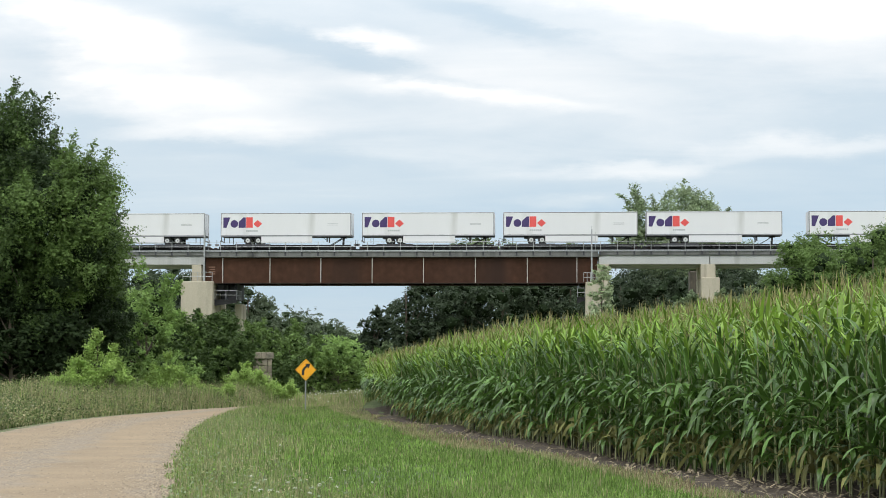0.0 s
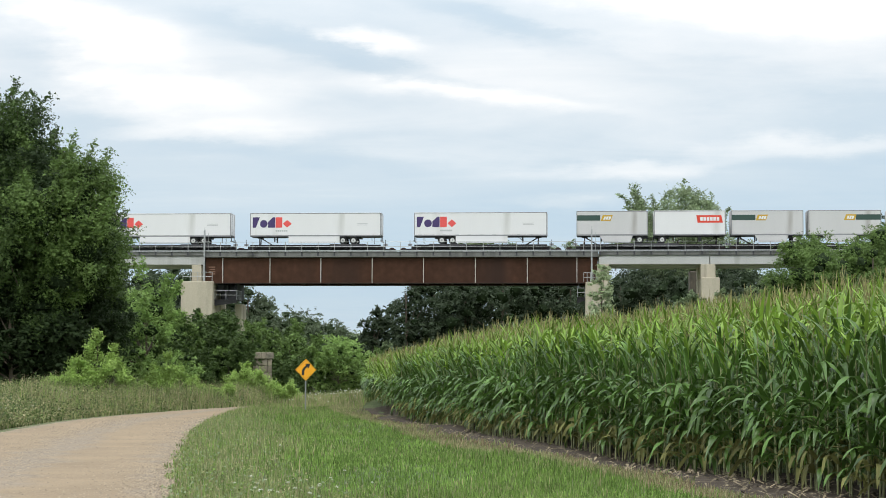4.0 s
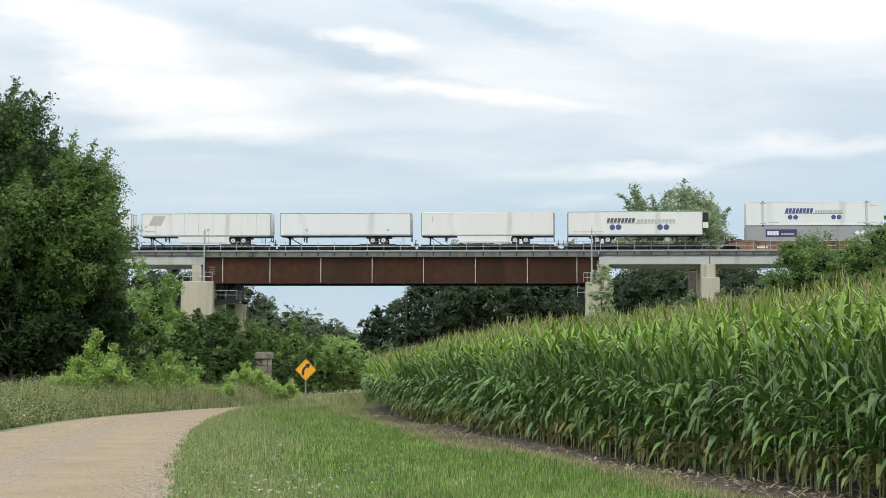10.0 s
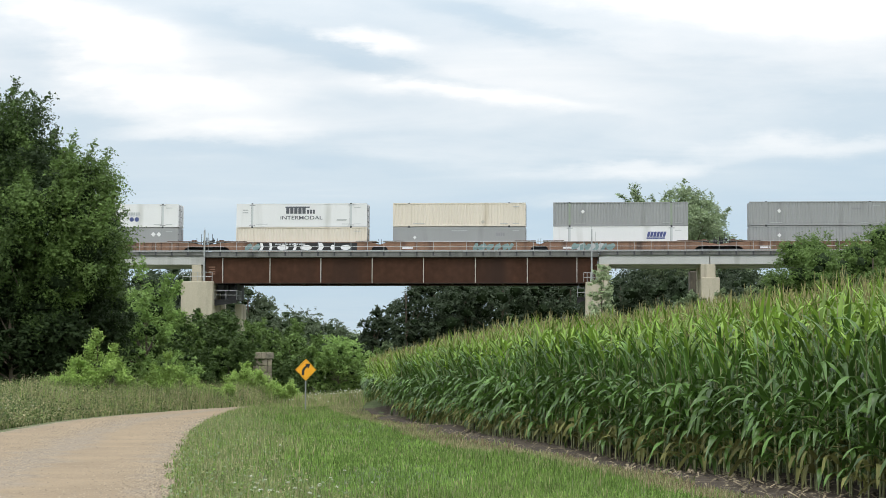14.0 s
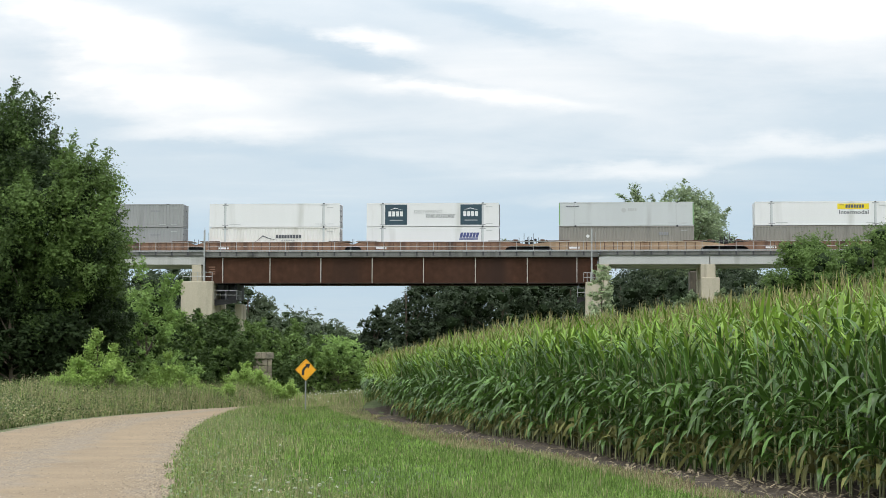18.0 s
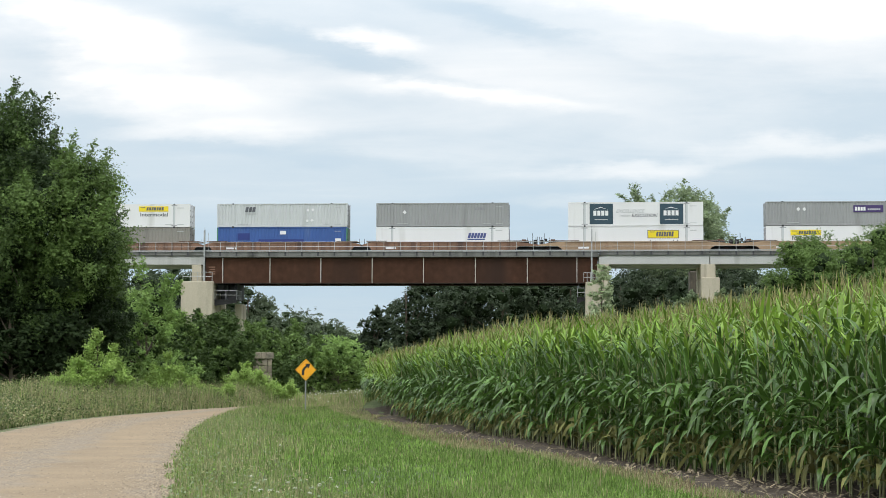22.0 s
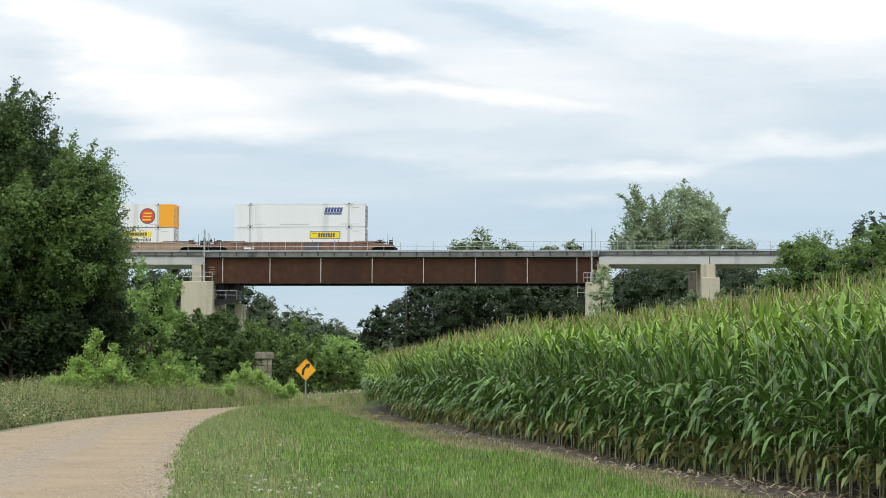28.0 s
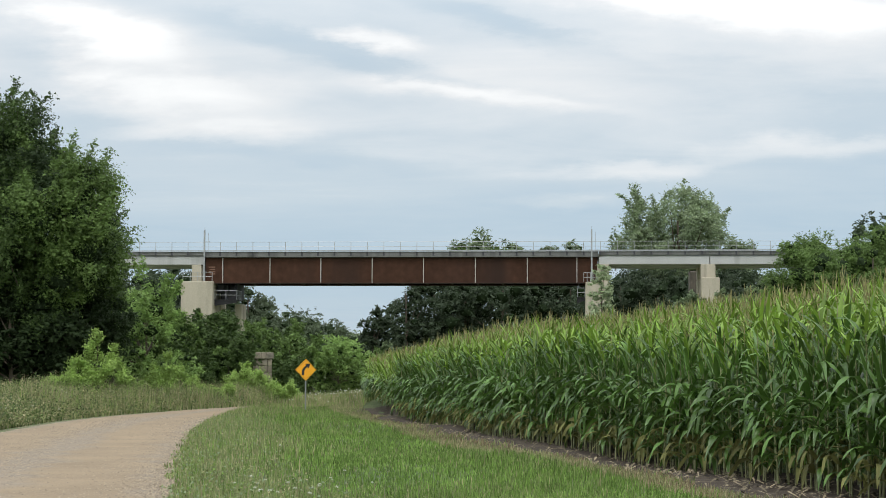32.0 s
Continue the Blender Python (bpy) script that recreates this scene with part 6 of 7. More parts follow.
# ---------------------------------------------------------------- corn field
def corn_plant(rng, segs=5, leaves=13, cols=3, start=0.35, height=2.35, tassel=True, top=0.78):
    """Vertices, quads and material slots of one maize plant: stalk, arching leaves, tassel. Slots: green, lit top, dry,
    stalk, tassel.
    """
    V, F, M = [], [], []

    def strip(rows, slot):
        base = sum(len(v) for v in V)
        n, k = rows.shape[0], rows.shape[1]
        V.append(rows.reshape(-1, 3))
        i = (np.arange(n - 1)[:, None] * k + np.arange(k - 1)[None, :]).ravel() + base
        F.append(np.stack([i, i + 1, i + k + 1, i + k], 1))
        M.append(np.full(len(i), slot))

    # stalk
    hs = np.array([0.0 if cols == 3 else 1.0, 1.2, height])
    rr = np.array([0.016, 0.013, 0.006])
    a = np.linspace(0, 2 * math.pi, 5)
    strip(np.stack([np.stack([r * np.cos(a), r * np.sin(a), np.full(5, h)], 1) for h, r in zip(hs, rr)], 0), 3)
    az0 = rng.uniform(0, 2 * math.pi)
    for i in range(leaves):
        f = i / (leaves - 1)
        h = start + (height - 0.22 - start) * f ** 0.95
        az = az0 + math.pi * (i % 2) + rng.normal(0, 0.7)
        L = (0.53 + 0.31 * math.sin(math.pi * min(1, f * 0.85 + 0.12))) * rng.uniform(0.8, 1.2)
        w0 = rng.uniform(0.042, 0.056)
        # the blade rises straight from the stalk, then folds over and hangs
        ang, bend, fold = radians(rng.uniform(20, 40) + 22 * (1 - f)), radians(rng.uniform(70, 120)), rng.uniform(0.32, 0.62)
        if f > 0.66:
            w0 *= 0.66
            ang = radians(rng.uniform(10, 34))
            bend = radians(rng.uniform(2, 24)) if rng.random() < 0.66 else radians(rng.uniform(60, 110))
            fold = rng.uniform(0.45, 0.7)
        t = np.linspace(0, 1, segs + 1)
        th = ang + 0.25 * t + bend * smooth_step(fold - 0.28, fold + 0.28, t)
        ds = L / segs
        r = np.concatenate([[0], np.cumsum(np.sin((th[1:] + th[:-1]) / 2) * ds)])
        z = np.concatenate([[0], np.cumsum(np.cos((th[1:] + th[:-1]) / 2) * ds)])
        side = np.array([-math.sin(az), math.cos(az), 0])
        out = np.array([math.cos(az), math.sin(az), 0])
        c = out[None, :] * r[:, None] + np.array([0, 0, 1])[None, :] * (z[:, None] + h)
        w = w0 * np.clip(np.minimum(1, 0.62 + 1.5 * t) * np.clip((1 - t) * 2.1, 0, 1) ** 0.85, 0.03, 1)
        tw = rng.normal(0, 0.5) * t
        nrm = np.stack([-np.cos(th)[:, None] * out[None, :] + np.sin(th)[:, None] * np.array([0, 0, 1])], 0)[0]
        sv = side[None, :] * np.cos(tw)[:, None] + nrm * np.sin(tw)[:, None]
        wave = 0.010 * np.sin(t * 14 + rng.uniform(0, 6))
        if cols == 3:
            rows = np.stack([c - sv * w[:, None] + nrm * (w * 0.34 + wave)[:, None], c, c + sv * w[:, None] + nrm * (w * 0.34 - wave)[:, None]], 1)
        else:
            rows = np.stack([c - sv * w[:, None] * 0.72, c + sv * w[:, None] * 0.72], 1)
        # leaves higher than top take the lit leaf colour
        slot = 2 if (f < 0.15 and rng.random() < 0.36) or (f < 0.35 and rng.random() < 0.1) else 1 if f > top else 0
        strip(rows, slot)
    if tassel:
        for k in range(4):
            az, ln = rng.uniform(0, 6.28), rng.uniform(0.18, 0.34) if k else 0.38
            lean = rng.uniform(0.15, 0.5) if k else 0.03
            o = np.array([math.cos(az) * lean, math.sin(az) * lean, 1.0])
            s = np.array([-math.sin(az), math.cos(az), 0]) * (0.006 if cols == 3 else 0.0085)
            p0 = np.array([0, 0, height - 0.02])
            strip(np.stack([np.stack([p0 - s, p0 + s]), np.stack([p0 + o * ln - s * 0.6, p0 + o * ln + s * 0.6])]), 4)
    return np.concatenate(V), np.concatenate(F), np.concatenate(M)


def corn_mesh(name, X, Y, H, templates, rng, label):
    VV, FF, MM, base = [], [], [], 0
    which = rng.integers(0, len(templates), len(X))
    Z = ground_z(X, Y)
    for k, (V, F, M) in enumerate(templates):
        m = np.nonzero(which == k)[0]
        if not len(m):
            continue
        a = rng.uniform(0, 2 * math.pi, len(m))
        s = np.clip(rng.normal(1.0, 0.065, len(m)), 0.84, 1.14) * H[m]
        lx, ly = rng.normal(0, 0.035, (2, len(m)))
        c, q = np.cos(a)[:, None], np.sin(a)[:, None]
        x = (V[None, :, 0] * c - V[None, :, 1] * q) * s[:, None]
        y = (V[None, :, 0] * q + V[None, :, 1] * c) * s[:, None]
        z = V[None, :, 2] * s[:, None]
        P = np.stack([x + X[m][:, None] + lx[:, None] * z, y + Y[m][:, None] + ly[:, None] * z, z + Z[m][:, None]], 2)
        VV.append(P.reshape(-1, 3))
        FF.append((F[None] + (np.arange(len(m)) * len(V))[:, None, None] + base).reshape(-1, 4))
        MM.append(np.tile(M, len(m)))
        base += len(m) * len(V)
    ob = new(name, mesh_arrays(name, np.concatenate(VV), np.concatenate(FF), [CORN_LEAF, CORN_TOP_LIT, CORN_DRY, CORN_STALK, TASSEL], np.concatenate(MM)))
    return tagged(ob, label, "corn", kind="stuff")


def make_corn():
    rng = np.random.default_rng(5)
    # plants deeper in the stand take more of the lit leaf colour
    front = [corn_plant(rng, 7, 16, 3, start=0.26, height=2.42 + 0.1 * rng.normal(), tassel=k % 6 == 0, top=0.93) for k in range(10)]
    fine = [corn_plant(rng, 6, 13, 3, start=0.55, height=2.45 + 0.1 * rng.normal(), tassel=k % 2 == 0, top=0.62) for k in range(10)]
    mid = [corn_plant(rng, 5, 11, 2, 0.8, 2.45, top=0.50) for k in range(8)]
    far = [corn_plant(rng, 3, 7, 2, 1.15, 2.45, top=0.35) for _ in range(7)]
    rows = {k: ([], [], []) for k in ("front", "fine", "mid", "far")}
    for r in range(0, 70):
        off = 0.15 + 0.74 * r
        y = np.arange(14.0, 122.0, 0.15 if r < 2 else 0.21 if r < 8 else 0.32)
        y = y + rng.normal(0, 0.03, len(y))
        x = curve_at(CORN_EDGE, y) + off + rng.normal(0, 0.03, len(y))
        keep = (x < 0.292 * y + 1.8) & (rng.random(len(y)) < np.where((y > 70) & (r > 4), 0.6, 0.95))
        x, y = x[keep], y[keep]
        # plants on the open edge stay shorter than those within the stand
        h = np.full(len(x), 0.89 + 0.11 * float(smooth_step(0, 6, r))) + 0.03 * np.sin(y * 0.35) * np.sin(y * 0.11 + 1)
        kind = np.where((y < 64) & (r < 2), 0, np.where((y < 50) & (r < 5), 1, np.where(((y < 60) & (r < 16)) | (r < 4), 2, 3)))
        for k, nm in enumerate(rows):
            for lst, v in zip(rows[nm], (x, y, h)):
                lst.append(v[kind == k])
    edge = "tall green corn plants in dense rows beside the verge"
    field = "corn field with yellow-green tops and tan tassels rising up the slope"
    for k, tm, nm, lab in (("front", front, "corn_edge_rows", edge), ("fine", fine, "corn_inner_rows", edge), ("mid", mid, "corn_middle_rows", field), ("far", far, "corn_field", field)):
        X, Y, H = (np.concatenate(v) for v in rows[k])
        corn_mesh(nm, X, Y, H, tm, rng, lab)


make_corn()


# ---------------------------------------------------------------- grass and weeds
def blades(name, X, Y, h, w, mats, index, rng, label, lean=0.35, category="grass"):
    n = len(X)
    Z = ground_z(X, Y) - 0.01
    az = rng.uniform(0, 2 * math.pi, n)
    ln = np.abs(rng.normal(0, lean, n)) * h
    s = np.stack([np.cos(az), np.sin(az), np.zeros(n)], 1)
    o = np.stack([-np.sin(az), np.cos(az), np.zeros(n)], 1)
    p = np.stack([X, Y, Z], 1)
    up = np.array([0, 0, 1.0])
    m = p + o * (ln * 0.35)[:, None] + up * (h * 0.6)[:, None]
    t = p + o * ln[:, None] + up * (h * np.clip(1 - 0.4 * (ln / h) ** 2, 0.5, 1))[:, None]
    V = np.stack([p - s * w[:, None] / 2, p + s * w[:, None] / 2, m + s * w[:, None] * 0.4, t, m - s * w[:, None] * 0.4], 1).reshape(-1, 3)
    b = np.arange(n)[:, None] * 5
    # bent blades near by, straight ones farther off
    k = np.nonzero(Y < 38)[0]
    far = np.nonzero(Y >= 38)[0]
    tri = np.concatenate([b[k] + np.array([[0, 1, 2]]), b[k] + np.array([[0, 2, 4]]), b[k] + np.array([[4, 2, 3]]), b[far] + np.array([[0, 1, 3]])], 0)
    ob = new(name, mesh_arrays(name, V, tri, mats, np.concatenate([index[k], index[k], index[k], index[far]])))
    return tagged(ob, label, category, kind="stuff")


def scatter(n, y0, y1, xa, xb, rng, power=1.6):
    """Points between two lines, denser towards the near end."""
    u = rng.random(n)
    k = 1 - power
    y = (y0 ** k + u * (y1 ** k - y0 ** k)) ** (1 / k)
    a, b = xa(y), xb(y)
    return a + rng.random(n) * (b - a), y


def make_grass():
    rng = np.random.default_rng(8)
    R = lambda y: curve_at(ROAD_RIGHT, y)
    S = lambda y: curve_at(CORN_EDGE, y) - 1.45
    x, y = scatter(112000, 16, 86, lambda v: R(v) - 0.12 + 0.1 * np.sin(v * 2.3) + 0.08 * np.sin(v * 6.1), S, rng, 1.5)
    f = (x - R(y)) / (S(y) - R(y))
    d_road, d_soil = x - R(y), S(y) - x
    patch = np.sin(x * 1.1 + 0.6 * np.sin(y * 0.7)) + np.sin(y * 0.45 + x * 0.3)
    edge = (d_road < 1.4 + 0.35 * patch + rng.normal(0, 0.55, len(x)))
    tuft = np.sin(x * 8.3 + 2.1 * np.sin(y * 1.9)) * np.sin(y * 3.7 + 1.7 * np.sin(x * 2.3)) + 0.5 * rng.normal(size=len(x))
    h = rng.uniform(0.07, 0.16, len(x)) * (1 + 0.2 * patch + 0.25 * tuft)
    h = np.where(edge, rng.uniform(0.12, 0.38, len(x)), h) * np.clip(0.6 + d_road * 1.5, 0.35, 1)
    w = np.maximum(0.009, 0.0005 * y) * rng.uniform(0.7, 1.3, len(x))
    u = rng.random(len(x))
    idx = np.where(edge, np.where(u < 0.45, 1, np.where(u < 0.62, 2, np.where(u < 0.8, 3, 0))), np.where(u < 0.12 + 0.08 * patch, 1, np.where(u > 0.96, 2, np.where(u > 0.74 - 0.2 * tuft, 3, 0))))
    idx = np.where(d_soil < 0.5, np.where(u < 0.55, 2, 1), idx)
    blades("verge_grass", x, y, np.maximum(0.04, h), w, [GRASS_GREEN, GRASS_OLIVE, GRASS_TAN, GRASS_DEEP], idx, rng, "bright green short verge grass between road and corn")
    # leafy weeds and pale seed heads along the road edge
    k = np.nonzero(edge & (y < 60))[0]
    k = rng.choice(k, 9000)
    P = np.stack([x[k], y[k], ground_z(x[k], y[k]) + h[k] * rng.uniform(0.4, 1.15, len(k))], 1)
    V, F = leaf_quads(P, 0.036, rng, 0.0, 0.7)
    tagged(new("verge_weed_leaves", mesh_arrays("verge_weed_leaves", V, F, [GRASS_OLIVE, GRASS_TAN, LEAF_PALE, GRASS_GREEN], rng.choice(4, len(k), p=[0.35, 0.15, 0.3, 0.2]))),
           "small leaves and pale seed heads of verge weeds", "weeds", kind="stuff")
    # dry fringe where the turf gives way to bare soil
    x, y = scatter(20000, 16, 72, lambda v: S(v) - 0.55 + 0.15 * np.sin(v * 1.7), lambda v: S(v) + 0.28 + 0.3 * smooth_step(24, 34, v) + 0.2 * np.sin(v * 1.1) + 0.1 * np.sin(v * 3.9), rng, 1.5)
    u = rng.random(len(x))
    blades("dry_fringe_grass", x, y, rng.uniform(0.05, 0.17, len(x)), np.maximum(0.006, 0.0004 * y), [GRASS_STRAW, GRASS_TAN, GRASS_OLIVE, GRASS_GREEN],
           np.where(u < 0.5, 0, np.where(u < 0.68, 1, np.where(u < 0.86, 2, 3))), rng, "dry tan grass along the bare soil edge", 0.5)
    # tall weeds left of the road and round the bend
    L = lambda y: curve_at(ROAD_LEFT, y) - 0.1
    x, y = scatter(60000, 36, 112, lambda v: np.maximum(L(v) - 16, -0.29 * v), L, rng, 1.0001)
    d = L(y) - x
    lump = np.sin(x * 1.3 + 2 * np.sin(y * 0.23)) * np.sin(y * 0.41 + x * 0.5) + 0.6 * np.sin(x * 3.1 + y * 0.9)
    h = rng.uniform(0.35, 0.95, len(x)) * np.clip(0.3 + d * 0.8, 0.3, 1) * (1 + 0.28 * lump)
    w = np.maximum(0.012, 0.00042 * y) * rng.uniform(0.6, 1.3, len(x))
    u = rng.random(len(x))
    patch = np.sin(x * 0.6 + y * 0.15) + np.sin(y * 0.33)
    tan = 0.08 + 0.26 * smooth_step(-19, -12, x)
    idx = np.where(u < tan, 2, np.where(u < tan + 0.27 + 0.12 * patch, 1, np.where(u < 0.95, 3, 0)))
    blades("roadside_weeds", x, y, h, w, [GRASS_GREEN, GRASS_OLIVE, GRASS_TAN, LEAF_DARK], idx, rng, "tall olive and tan roadside weeds gone to seed", 0.5)
    # a taller stand on the outer side of the bend
    x2, y2 = scatter(15000, 60, 98, lambda v: L(v) - 6.5, lambda v: L(v) - 0.15, rng, 1.0001)
    h2 = rng.uniform(0.45, 1.15, len(x2)) * np.clip(0.35 + (L(y2) - x2) * 0.7, 0.35, 1) * (1.08 + 0.3 * np.sin(x2 * 1.7 + 1.3 * np.sin(y2 * 0.5)) * np.sin(y2 * 0.37))
    u = rng.random(len(x2))
    blades("tall_weeds", x2, y2, h2, np.full(len(x2), 0.034), [GRASS_GREEN, GRASS_OLIVE, GRASS_TAN], np.where(u < 0.42, 1, np.where(u < 0.84, 2, 0)), rng, "tall tan and olive weeds on the bank at the road bend", 0.45)
    x, y, h = np.concatenate([x, x2]), np.concatenate([y, y2]), np.concatenate([h, h2])
    # seed heads and small leaves over the weeds
    k = rng.integers(0, len(x), 42000)
    P = np.stack([x[k], y[k], ground_z(x[k], y[k]) + h[k] * rng.uniform(0.5, 1.0, len(k))], 1)
    V, F = leaf_quads(P, 0.085, rng, plain=True)
    ob = new("weed_leaves", mesh_arrays("weed_leaves", V, F, [GRASS_OLIVE, GRASS_TAN, LEAF_DARK, FLOWER], rng.choice(4, len(k), p=[0.38, 0.22, 0.396, 0.004])))
    tagged(ob, "seed heads and small leaves of roadside weeds", "weeds", kind="stuff")
    x, y = scatter(28000, 64, 116, lambda v: R(v) + 0.2, lambda v: S(v) + 1.1, rng, 1.0001)
    h = rng.uniform(0.3, 0.8, len(x)) * smooth_step(80, 92, y) + 0.10
    u = rng.random(len(x))
    idx = np.where(u < 0.32, 1, np.where(u < 0.8, 2, 0))
    blades("tall_grass", x, y, h, np.full(len(x), 0.035), [GRASS_GREEN, GRASS_OLIVE, GRASS_TAN], idx, rng, "tall pale grass round the road bend", 0.25)
    # white umbels among the tall grass at the bend
    k = rng.integers(0, len(x), 800)
    k = k[y[k] > 86]
    P = np.stack([x[k], y[k], ground_z(x[k], y[k]) + h[k] * rng.uniform(0.85, 1.1, len(k))], 1)
    V, F = leaf_quads(P, 0.075, rng, 0.0, 1.0)
    tagged(new("small_white_flowers", mesh_arrays("small_white_flowers", V, F, [FLOWER])), "small white flowers among tall grass", "flowers", kind="stuff")
    # low scrub before the bridge, up the slope
    x, y = scatter(22000, 121, 185, lambda v: np.full_like(v, -3.0), lambda v: 0.29 * v, rng, 1.0001)
    u = rng.random(len(x))
    blades("slope_weeds", x, y, rng.uniform(0.8, 2.2, len(x)), np.full(len(x), 0.07), [GRASS_GREEN, GRASS_OLIVE, GRASS_TAN], np.where(u < 0.5, 1, np.where(u < 0.75, 0, 2)), rng, "tall olive weeds on the slope below the bridge", 0.2)


make_grass()


# ---------------------------------------------------------------- small roadside things
def wildflower(x, y, h, r):
    z = float(ground_z(x, y))
    f = empty("wildflower", pose(x, y, z))
    tagged(f, "white umbel wildflower on a thin green stem in the grass", "flower", "white wildflowers")
    part("stem", tube((0, 0, -0.02), (0.02, 0, h), 0.006, 0.004, 5), GRASS_OLIVE, f)
    bm = bmesh.new()
    rr = random.Random(int(x * 1000))
    for k in range(22):
        a, q = rr.uniform(0, 6.283), 0.8 * r * math.sqrt(rr.random())
        cx, cy, cz = 0.02 + q * math.cos(a), q * math.sin(a), h + 0.9 * math.sqrt(max(0.0, r * r - q * q)) - r * rr.uniform(0, 0.5)
        s = r * 0.24
        v = [bm.verts.new((cx + s * math.cos(j * 1.2566 + a), cy + s * math.sin(j * 1.2566 + a), cz + rr.uniform(0, 0.012))) for j in range(5)]
        top = bm.verts.new((cx, cy, cz + s * 0.9))
        for j in range(5):
            bm.faces.new((v[j], v[(j + 1) % 5], top))
    part("flower_head", bm, FLOWER, f)


def put_flowers():
    for x, y, r in ((-2.98, 29.57, 0.06), (-2.5, 21.12, 0.06), (-2.26, 20.5, 0.05), (-1.95, 20.26, 0.05), (-1.53, 18.83, 0.06), (-1.69, 18.43, 0.05),
            (-1.28, 19.35, 0.05), (-1.97, 17.41, 0.06), (-1.87, 17.5, 0.06), (-1.76, 17.24, 0.05), (-1.44, 17.41, 0.05), (-3.12, 25.09, 0.04),
            (-1.5, 21.51, 0.04), (-1.95, 37.99, 0.05), (-3.03, 27.47, 0.04), (-1.39, 22.78, 0.04), (-2.46, 19.04, 0.04), (-1.54, 20.14, 0.04),
            (-2.2, 19.2, 0.05), (-1.5, 19.6, 0.05), (-0.9, 20.4, 0.04), (-2.1, 18.1, 0.05)):
        wildflower(x, y, 0.24, 0.62 * r)


put_flowers()


def make_sign():
    x, y = -6.52, 77.0
    z = float(ground_z(x, y))
    s = empty("road_sign", pose(x, y, z, 0, 0, 3))
    tagged(s, "yellow diamond curve warning sign with black right-bending arrow", "road sign")
    c = 1.18 - z
    bm = bmesh.new()
    add_box(bm, -0.028, 0.028, 0.02, 0.03, -0.3, c + 0.4)
    add_box(bm, -0.032, -0.024, 0.0, 0.03, -0.3, c + 0.4)
    add_box(bm, 0.024, 0.032, 0.0, 0.03, -0.3, c + 0.4)
    part("post", bm, POST_STEEL, s, "grey steel channel post")
    k = 0.50
    p = part("sign_panel", prism([(-k, c), (-0.03, c - k), (0.03, c - k), (k, c), (0.03, c + k), (-0.03, c + k)], -0.012, -0.004), SIGN_YELLOW, s)
    for r0, r1 in ((0.455, 0.47),):
        for a in range(4):
            t0, t1 = a * math.pi / 2, (a + 1) * math.pi / 2
            o = [(r0 * math.cos(t0), c + r0 * math.sin(t0)), (r1 * math.cos(t0), c + r1 * math.sin(t0)), (r1 * math.cos(t1), c + r1 * math.sin(t1)), (r0 * math.cos(t1), c + r0 * math.sin(t1))]
            part("border", prism(o, -0.0145, -0.0125), SIGN_BLACK, p)
    arrow = [(-0.19, -0.26), (-0.07, -0.26), (-0.07, -0.06), (-0.03, 0.04), (0.08, 0.13), (0.14, 0.05), (0.215, 0.285), (-0.04, 0.285), (0.02, 0.21), (-0.11, 0.10), (-0.18, -0.02)]
    part("arrow", prism([(a, c + b) for a, b in arrow], -0.016, -0.0125), SIGN_BLACK, p)
    for dz in (-0.2, 0.2):
        part("bolt", tube((0, -0.02, c + dz * 1.8), (0, -0.004, c + dz * 1.8), 0.012, n=6), POST_STEEL, s)


make_sign()


def make_old_pier():
    x, y = -12.05, 108
    z = float(ground_z(x, y))
    p = empty("old_stone_pier", pose(x, y, z, 0, 0, 12))
    tagged(p, "ruined pier of old limestone blocks among bushes", "stone pier")
    rr = random.Random(3)
    h = 2.2 - z
    n = int(h / 0.45) + 1
    for i in range(n):
        z0, top = i * 0.45 - 0.2, i == n - 1
        g = 0.1 if top else 0.0
        a = -0.56 - g
        k = 0
        while a < 0.54 + g:
            b = min(0.56 + g, a + rr.uniform(0.3, 0.5))
            if 0.56 + g - b < 0.2:
                b = 0.56 + g
            d = rr.uniform(-0.03, 0.03)
            part("stone_block", box(a + 0.01, b - 0.01, -0.8 - g + d, 0.8 + g, z0 + 0.01, z0 + 0.44, 0.025), STONE, p)
            a = b


make_old_pier()


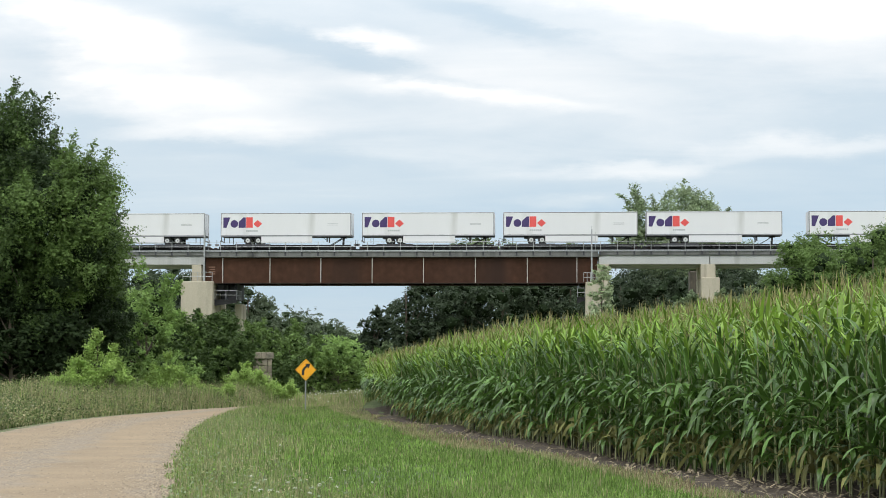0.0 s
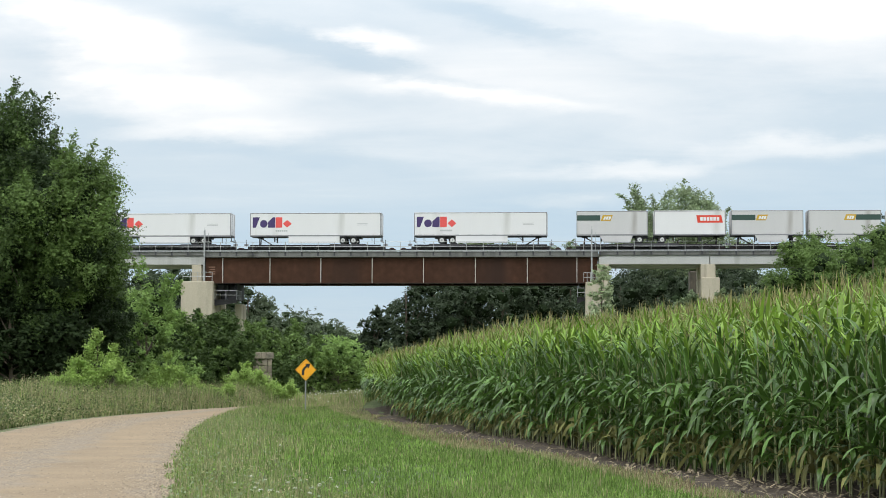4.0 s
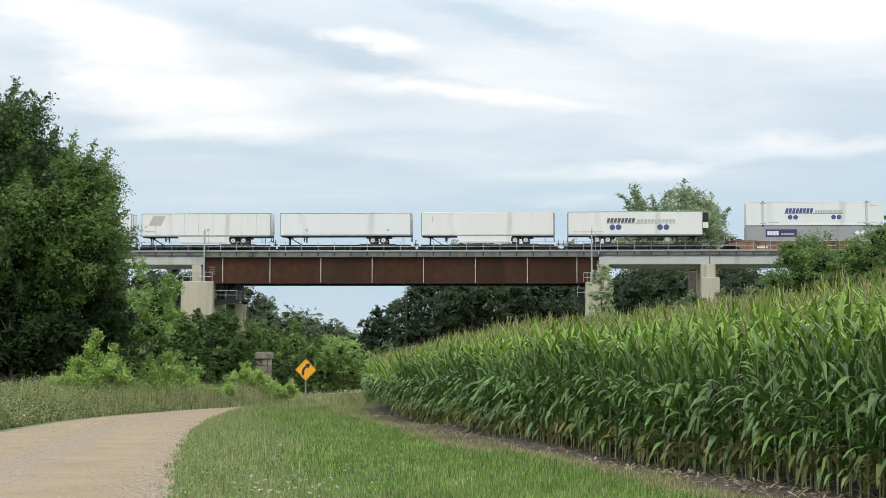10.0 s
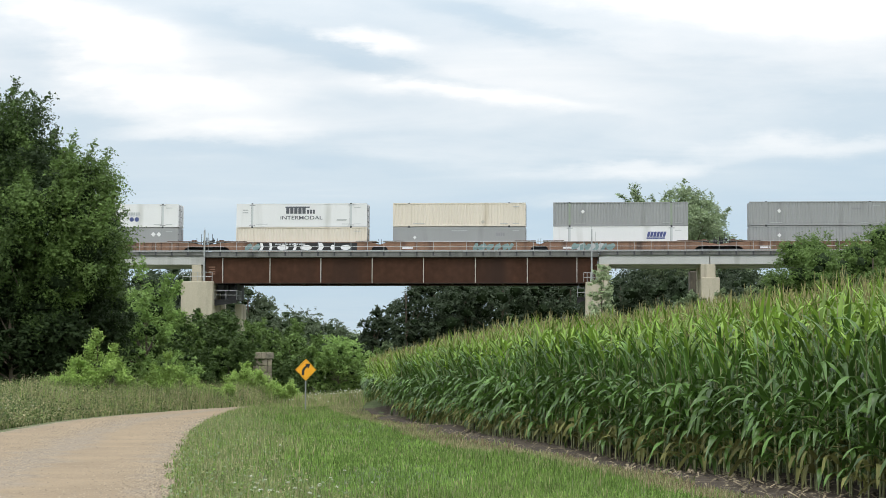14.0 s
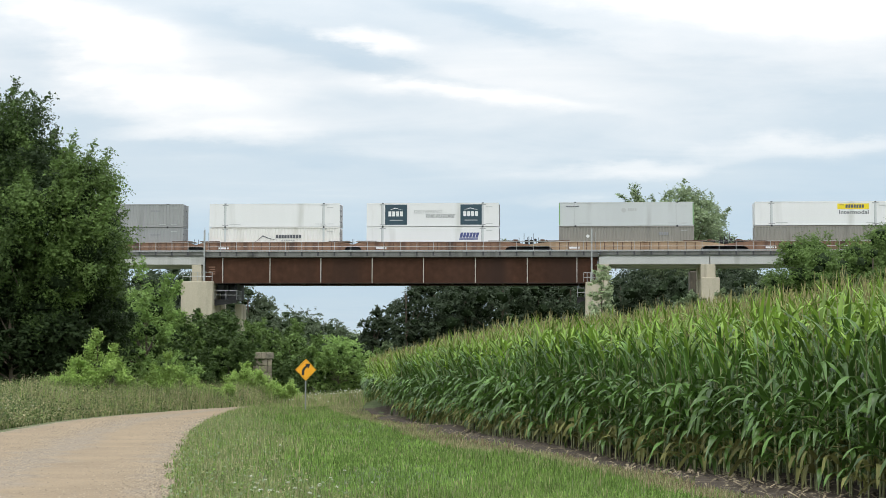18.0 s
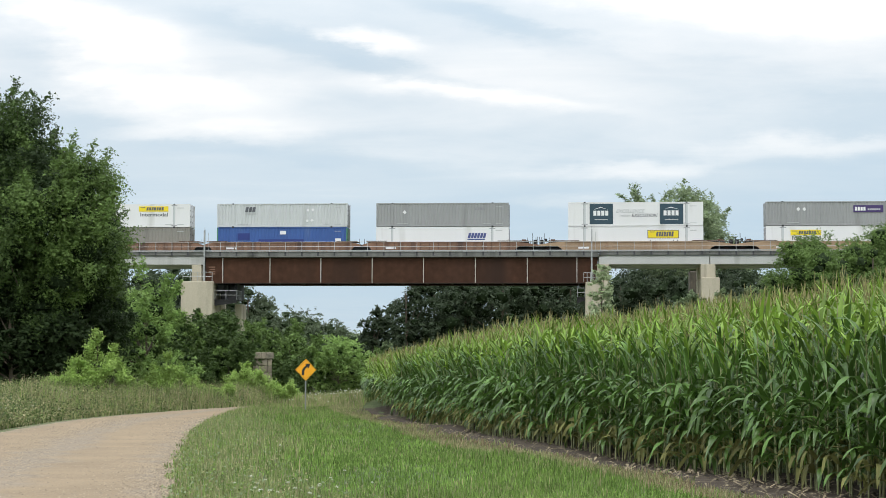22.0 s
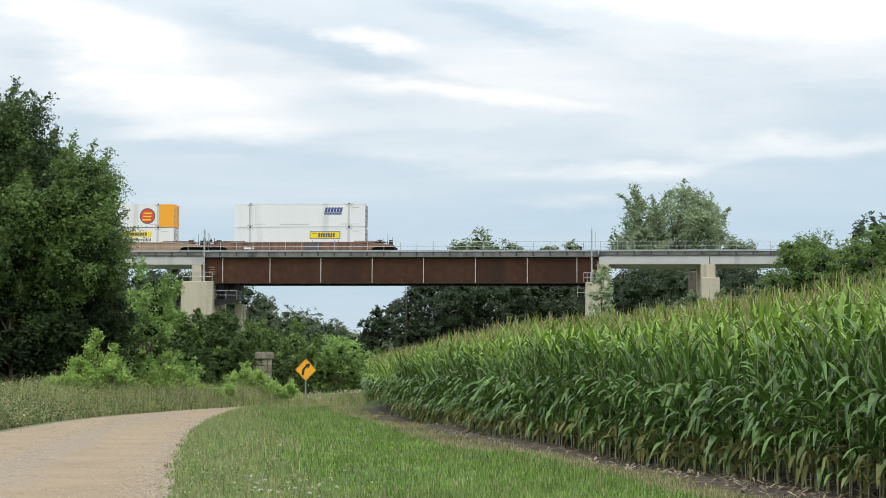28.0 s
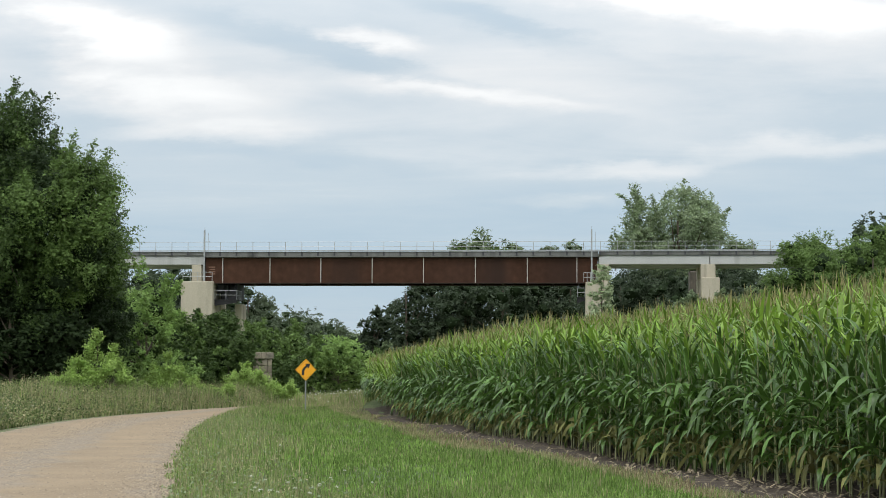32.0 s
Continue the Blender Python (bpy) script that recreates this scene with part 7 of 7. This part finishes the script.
def make_gravel():
    """Loose stones on the road: a ridge between the wheel tracks and drifts along the verge side."""
    rng = np.random.default_rng(21)
    n = 26000
    k = -0.9
    u = rng.random(n)
    y = (16 ** k + u * (62 ** k - 16 ** k)) ** (1 / k)
    L, R = curve_at(ROAD_LEFT, y), curve_at(ROAD_RIGHT, y)
    band = rng.random(n)
    f = np.where(band < 0.42, rng.normal(0.40, 0.09, n), np.where(band < 0.8, 1 - np.abs(rng.normal(0, 0.10, n)), rng.random(n)))
    f = np.clip(f, 0.0, 1.0)
    x = L + f * (R - L)
    r = rng.uniform(0.008, 0.024, n) * np.maximum(1.0, y / 34)
    z = ground_z(x, y) + 0.03
    T = np.array([[1, 0, 0], [-0.2, 0.9, 0.0], [-0.8, -0.7, 0.0], [0.1, 0.05, 0.9]])
    a = rng.uniform(0, 6.283, n)
    c, q = np.cos(a)[:, None], np.sin(a)[:, None]
    jit = rng.uniform(0.7, 1.3, (n, 4, 3))
    P = T[None] * jit
    V = np.stack([(P[:, :, 0] * c - P[:, :, 1] * q) * r[:, None] + x[:, None], (P[:, :, 0] * q + P[:, :, 1] * c) * r[:, None] + y[:, None], P[:, :, 2] * r[:, None] * 0.8 + z[:, None] - 0.004], 2).reshape(-1, 3)
    b = (np.arange(n) * 4)[:, None]
    F = np.concatenate([b + np.array([[0, 1, 3]]), b + np.array([[1, 2, 3]]), b + np.array([[2, 0, 3]])], 0)
    ob = new("loose_gravel", mesh_arrays("loose_gravel", V, F, [material("grey_gravel_stone", (0.285, 0.228, 0.160), 0.9, scale=8, amount=0.2, island=0.42)]))
    tagged(ob, "loose grey gravel stones lying on the road", "gravel", kind="stuff")


make_gravel()


def make_litter():
    """Dry leaves and stalks on the soil at the foot of the corn."""
    rng = np.random.default_rng(31)
    n = 1000
    k = -0.8
    y = (17 ** k + rng.random(n) * (70 ** k - 17 ** k)) ** (1 / k)
    x = curve_at(CORN_EDGE, y) + rng.uniform(-1.1, 0.5, n)
    L = rng.uniform(0.08, 0.42, n)
    az = rng.normal(0.6, 1.2, n)
    w = rng.uniform(0.008, 0.03, n)
    z = ground_z(x, y) + 0.03
    d = np.stack([np.cos(az), np.sin(az), rng.uniform(-0.02, 0.16, n)], 1) * L[:, None]
    s = np.stack([-np.sin(az), np.cos(az), np.zeros(n)], 1) * w[:, None]
    p = np.stack([x, y, z], 1)
    up = np.array([0, 0, 1.0]) * (L * 0.12)[:, None]
    V = np.stack([p - s * 0.4, p + s * 0.4, p + d * 0.5 + s + up, p + d * 0.5 - s + up, p + d], 1).reshape(-1, 3)
    b = (np.arange(n) * 5)[:, None]
    F = np.concatenate([b + np.array([[0, 1, 2]]), b + np.array([[0, 2, 3]]), b + np.array([[3, 2, 4]])], 0)
    ob = new("corn_litter", mesh_arrays("corn_litter", V, F, [material("bleached_corn_litter", (0.23, 0.185, 0.115), 0.9, scale=8, amount=0.2, island=0.6)]))
    tagged(ob, "bleached dry corn leaves on bare soil", "litter", kind="stuff")


make_litter()


# ---------------------------------------------------------------- movement
def motions():
    times = [0.0, 4.0, 8.0, 12.0, 16.0, 20.0, 24.0, 28.0, 32.0]
    for ob, mid in MOVERS:
        walk(ob, [(t, BRIDGE @ Matrix.Translation((mid - shift(t), 0, RAIL_Z))) for t in times])


motions()
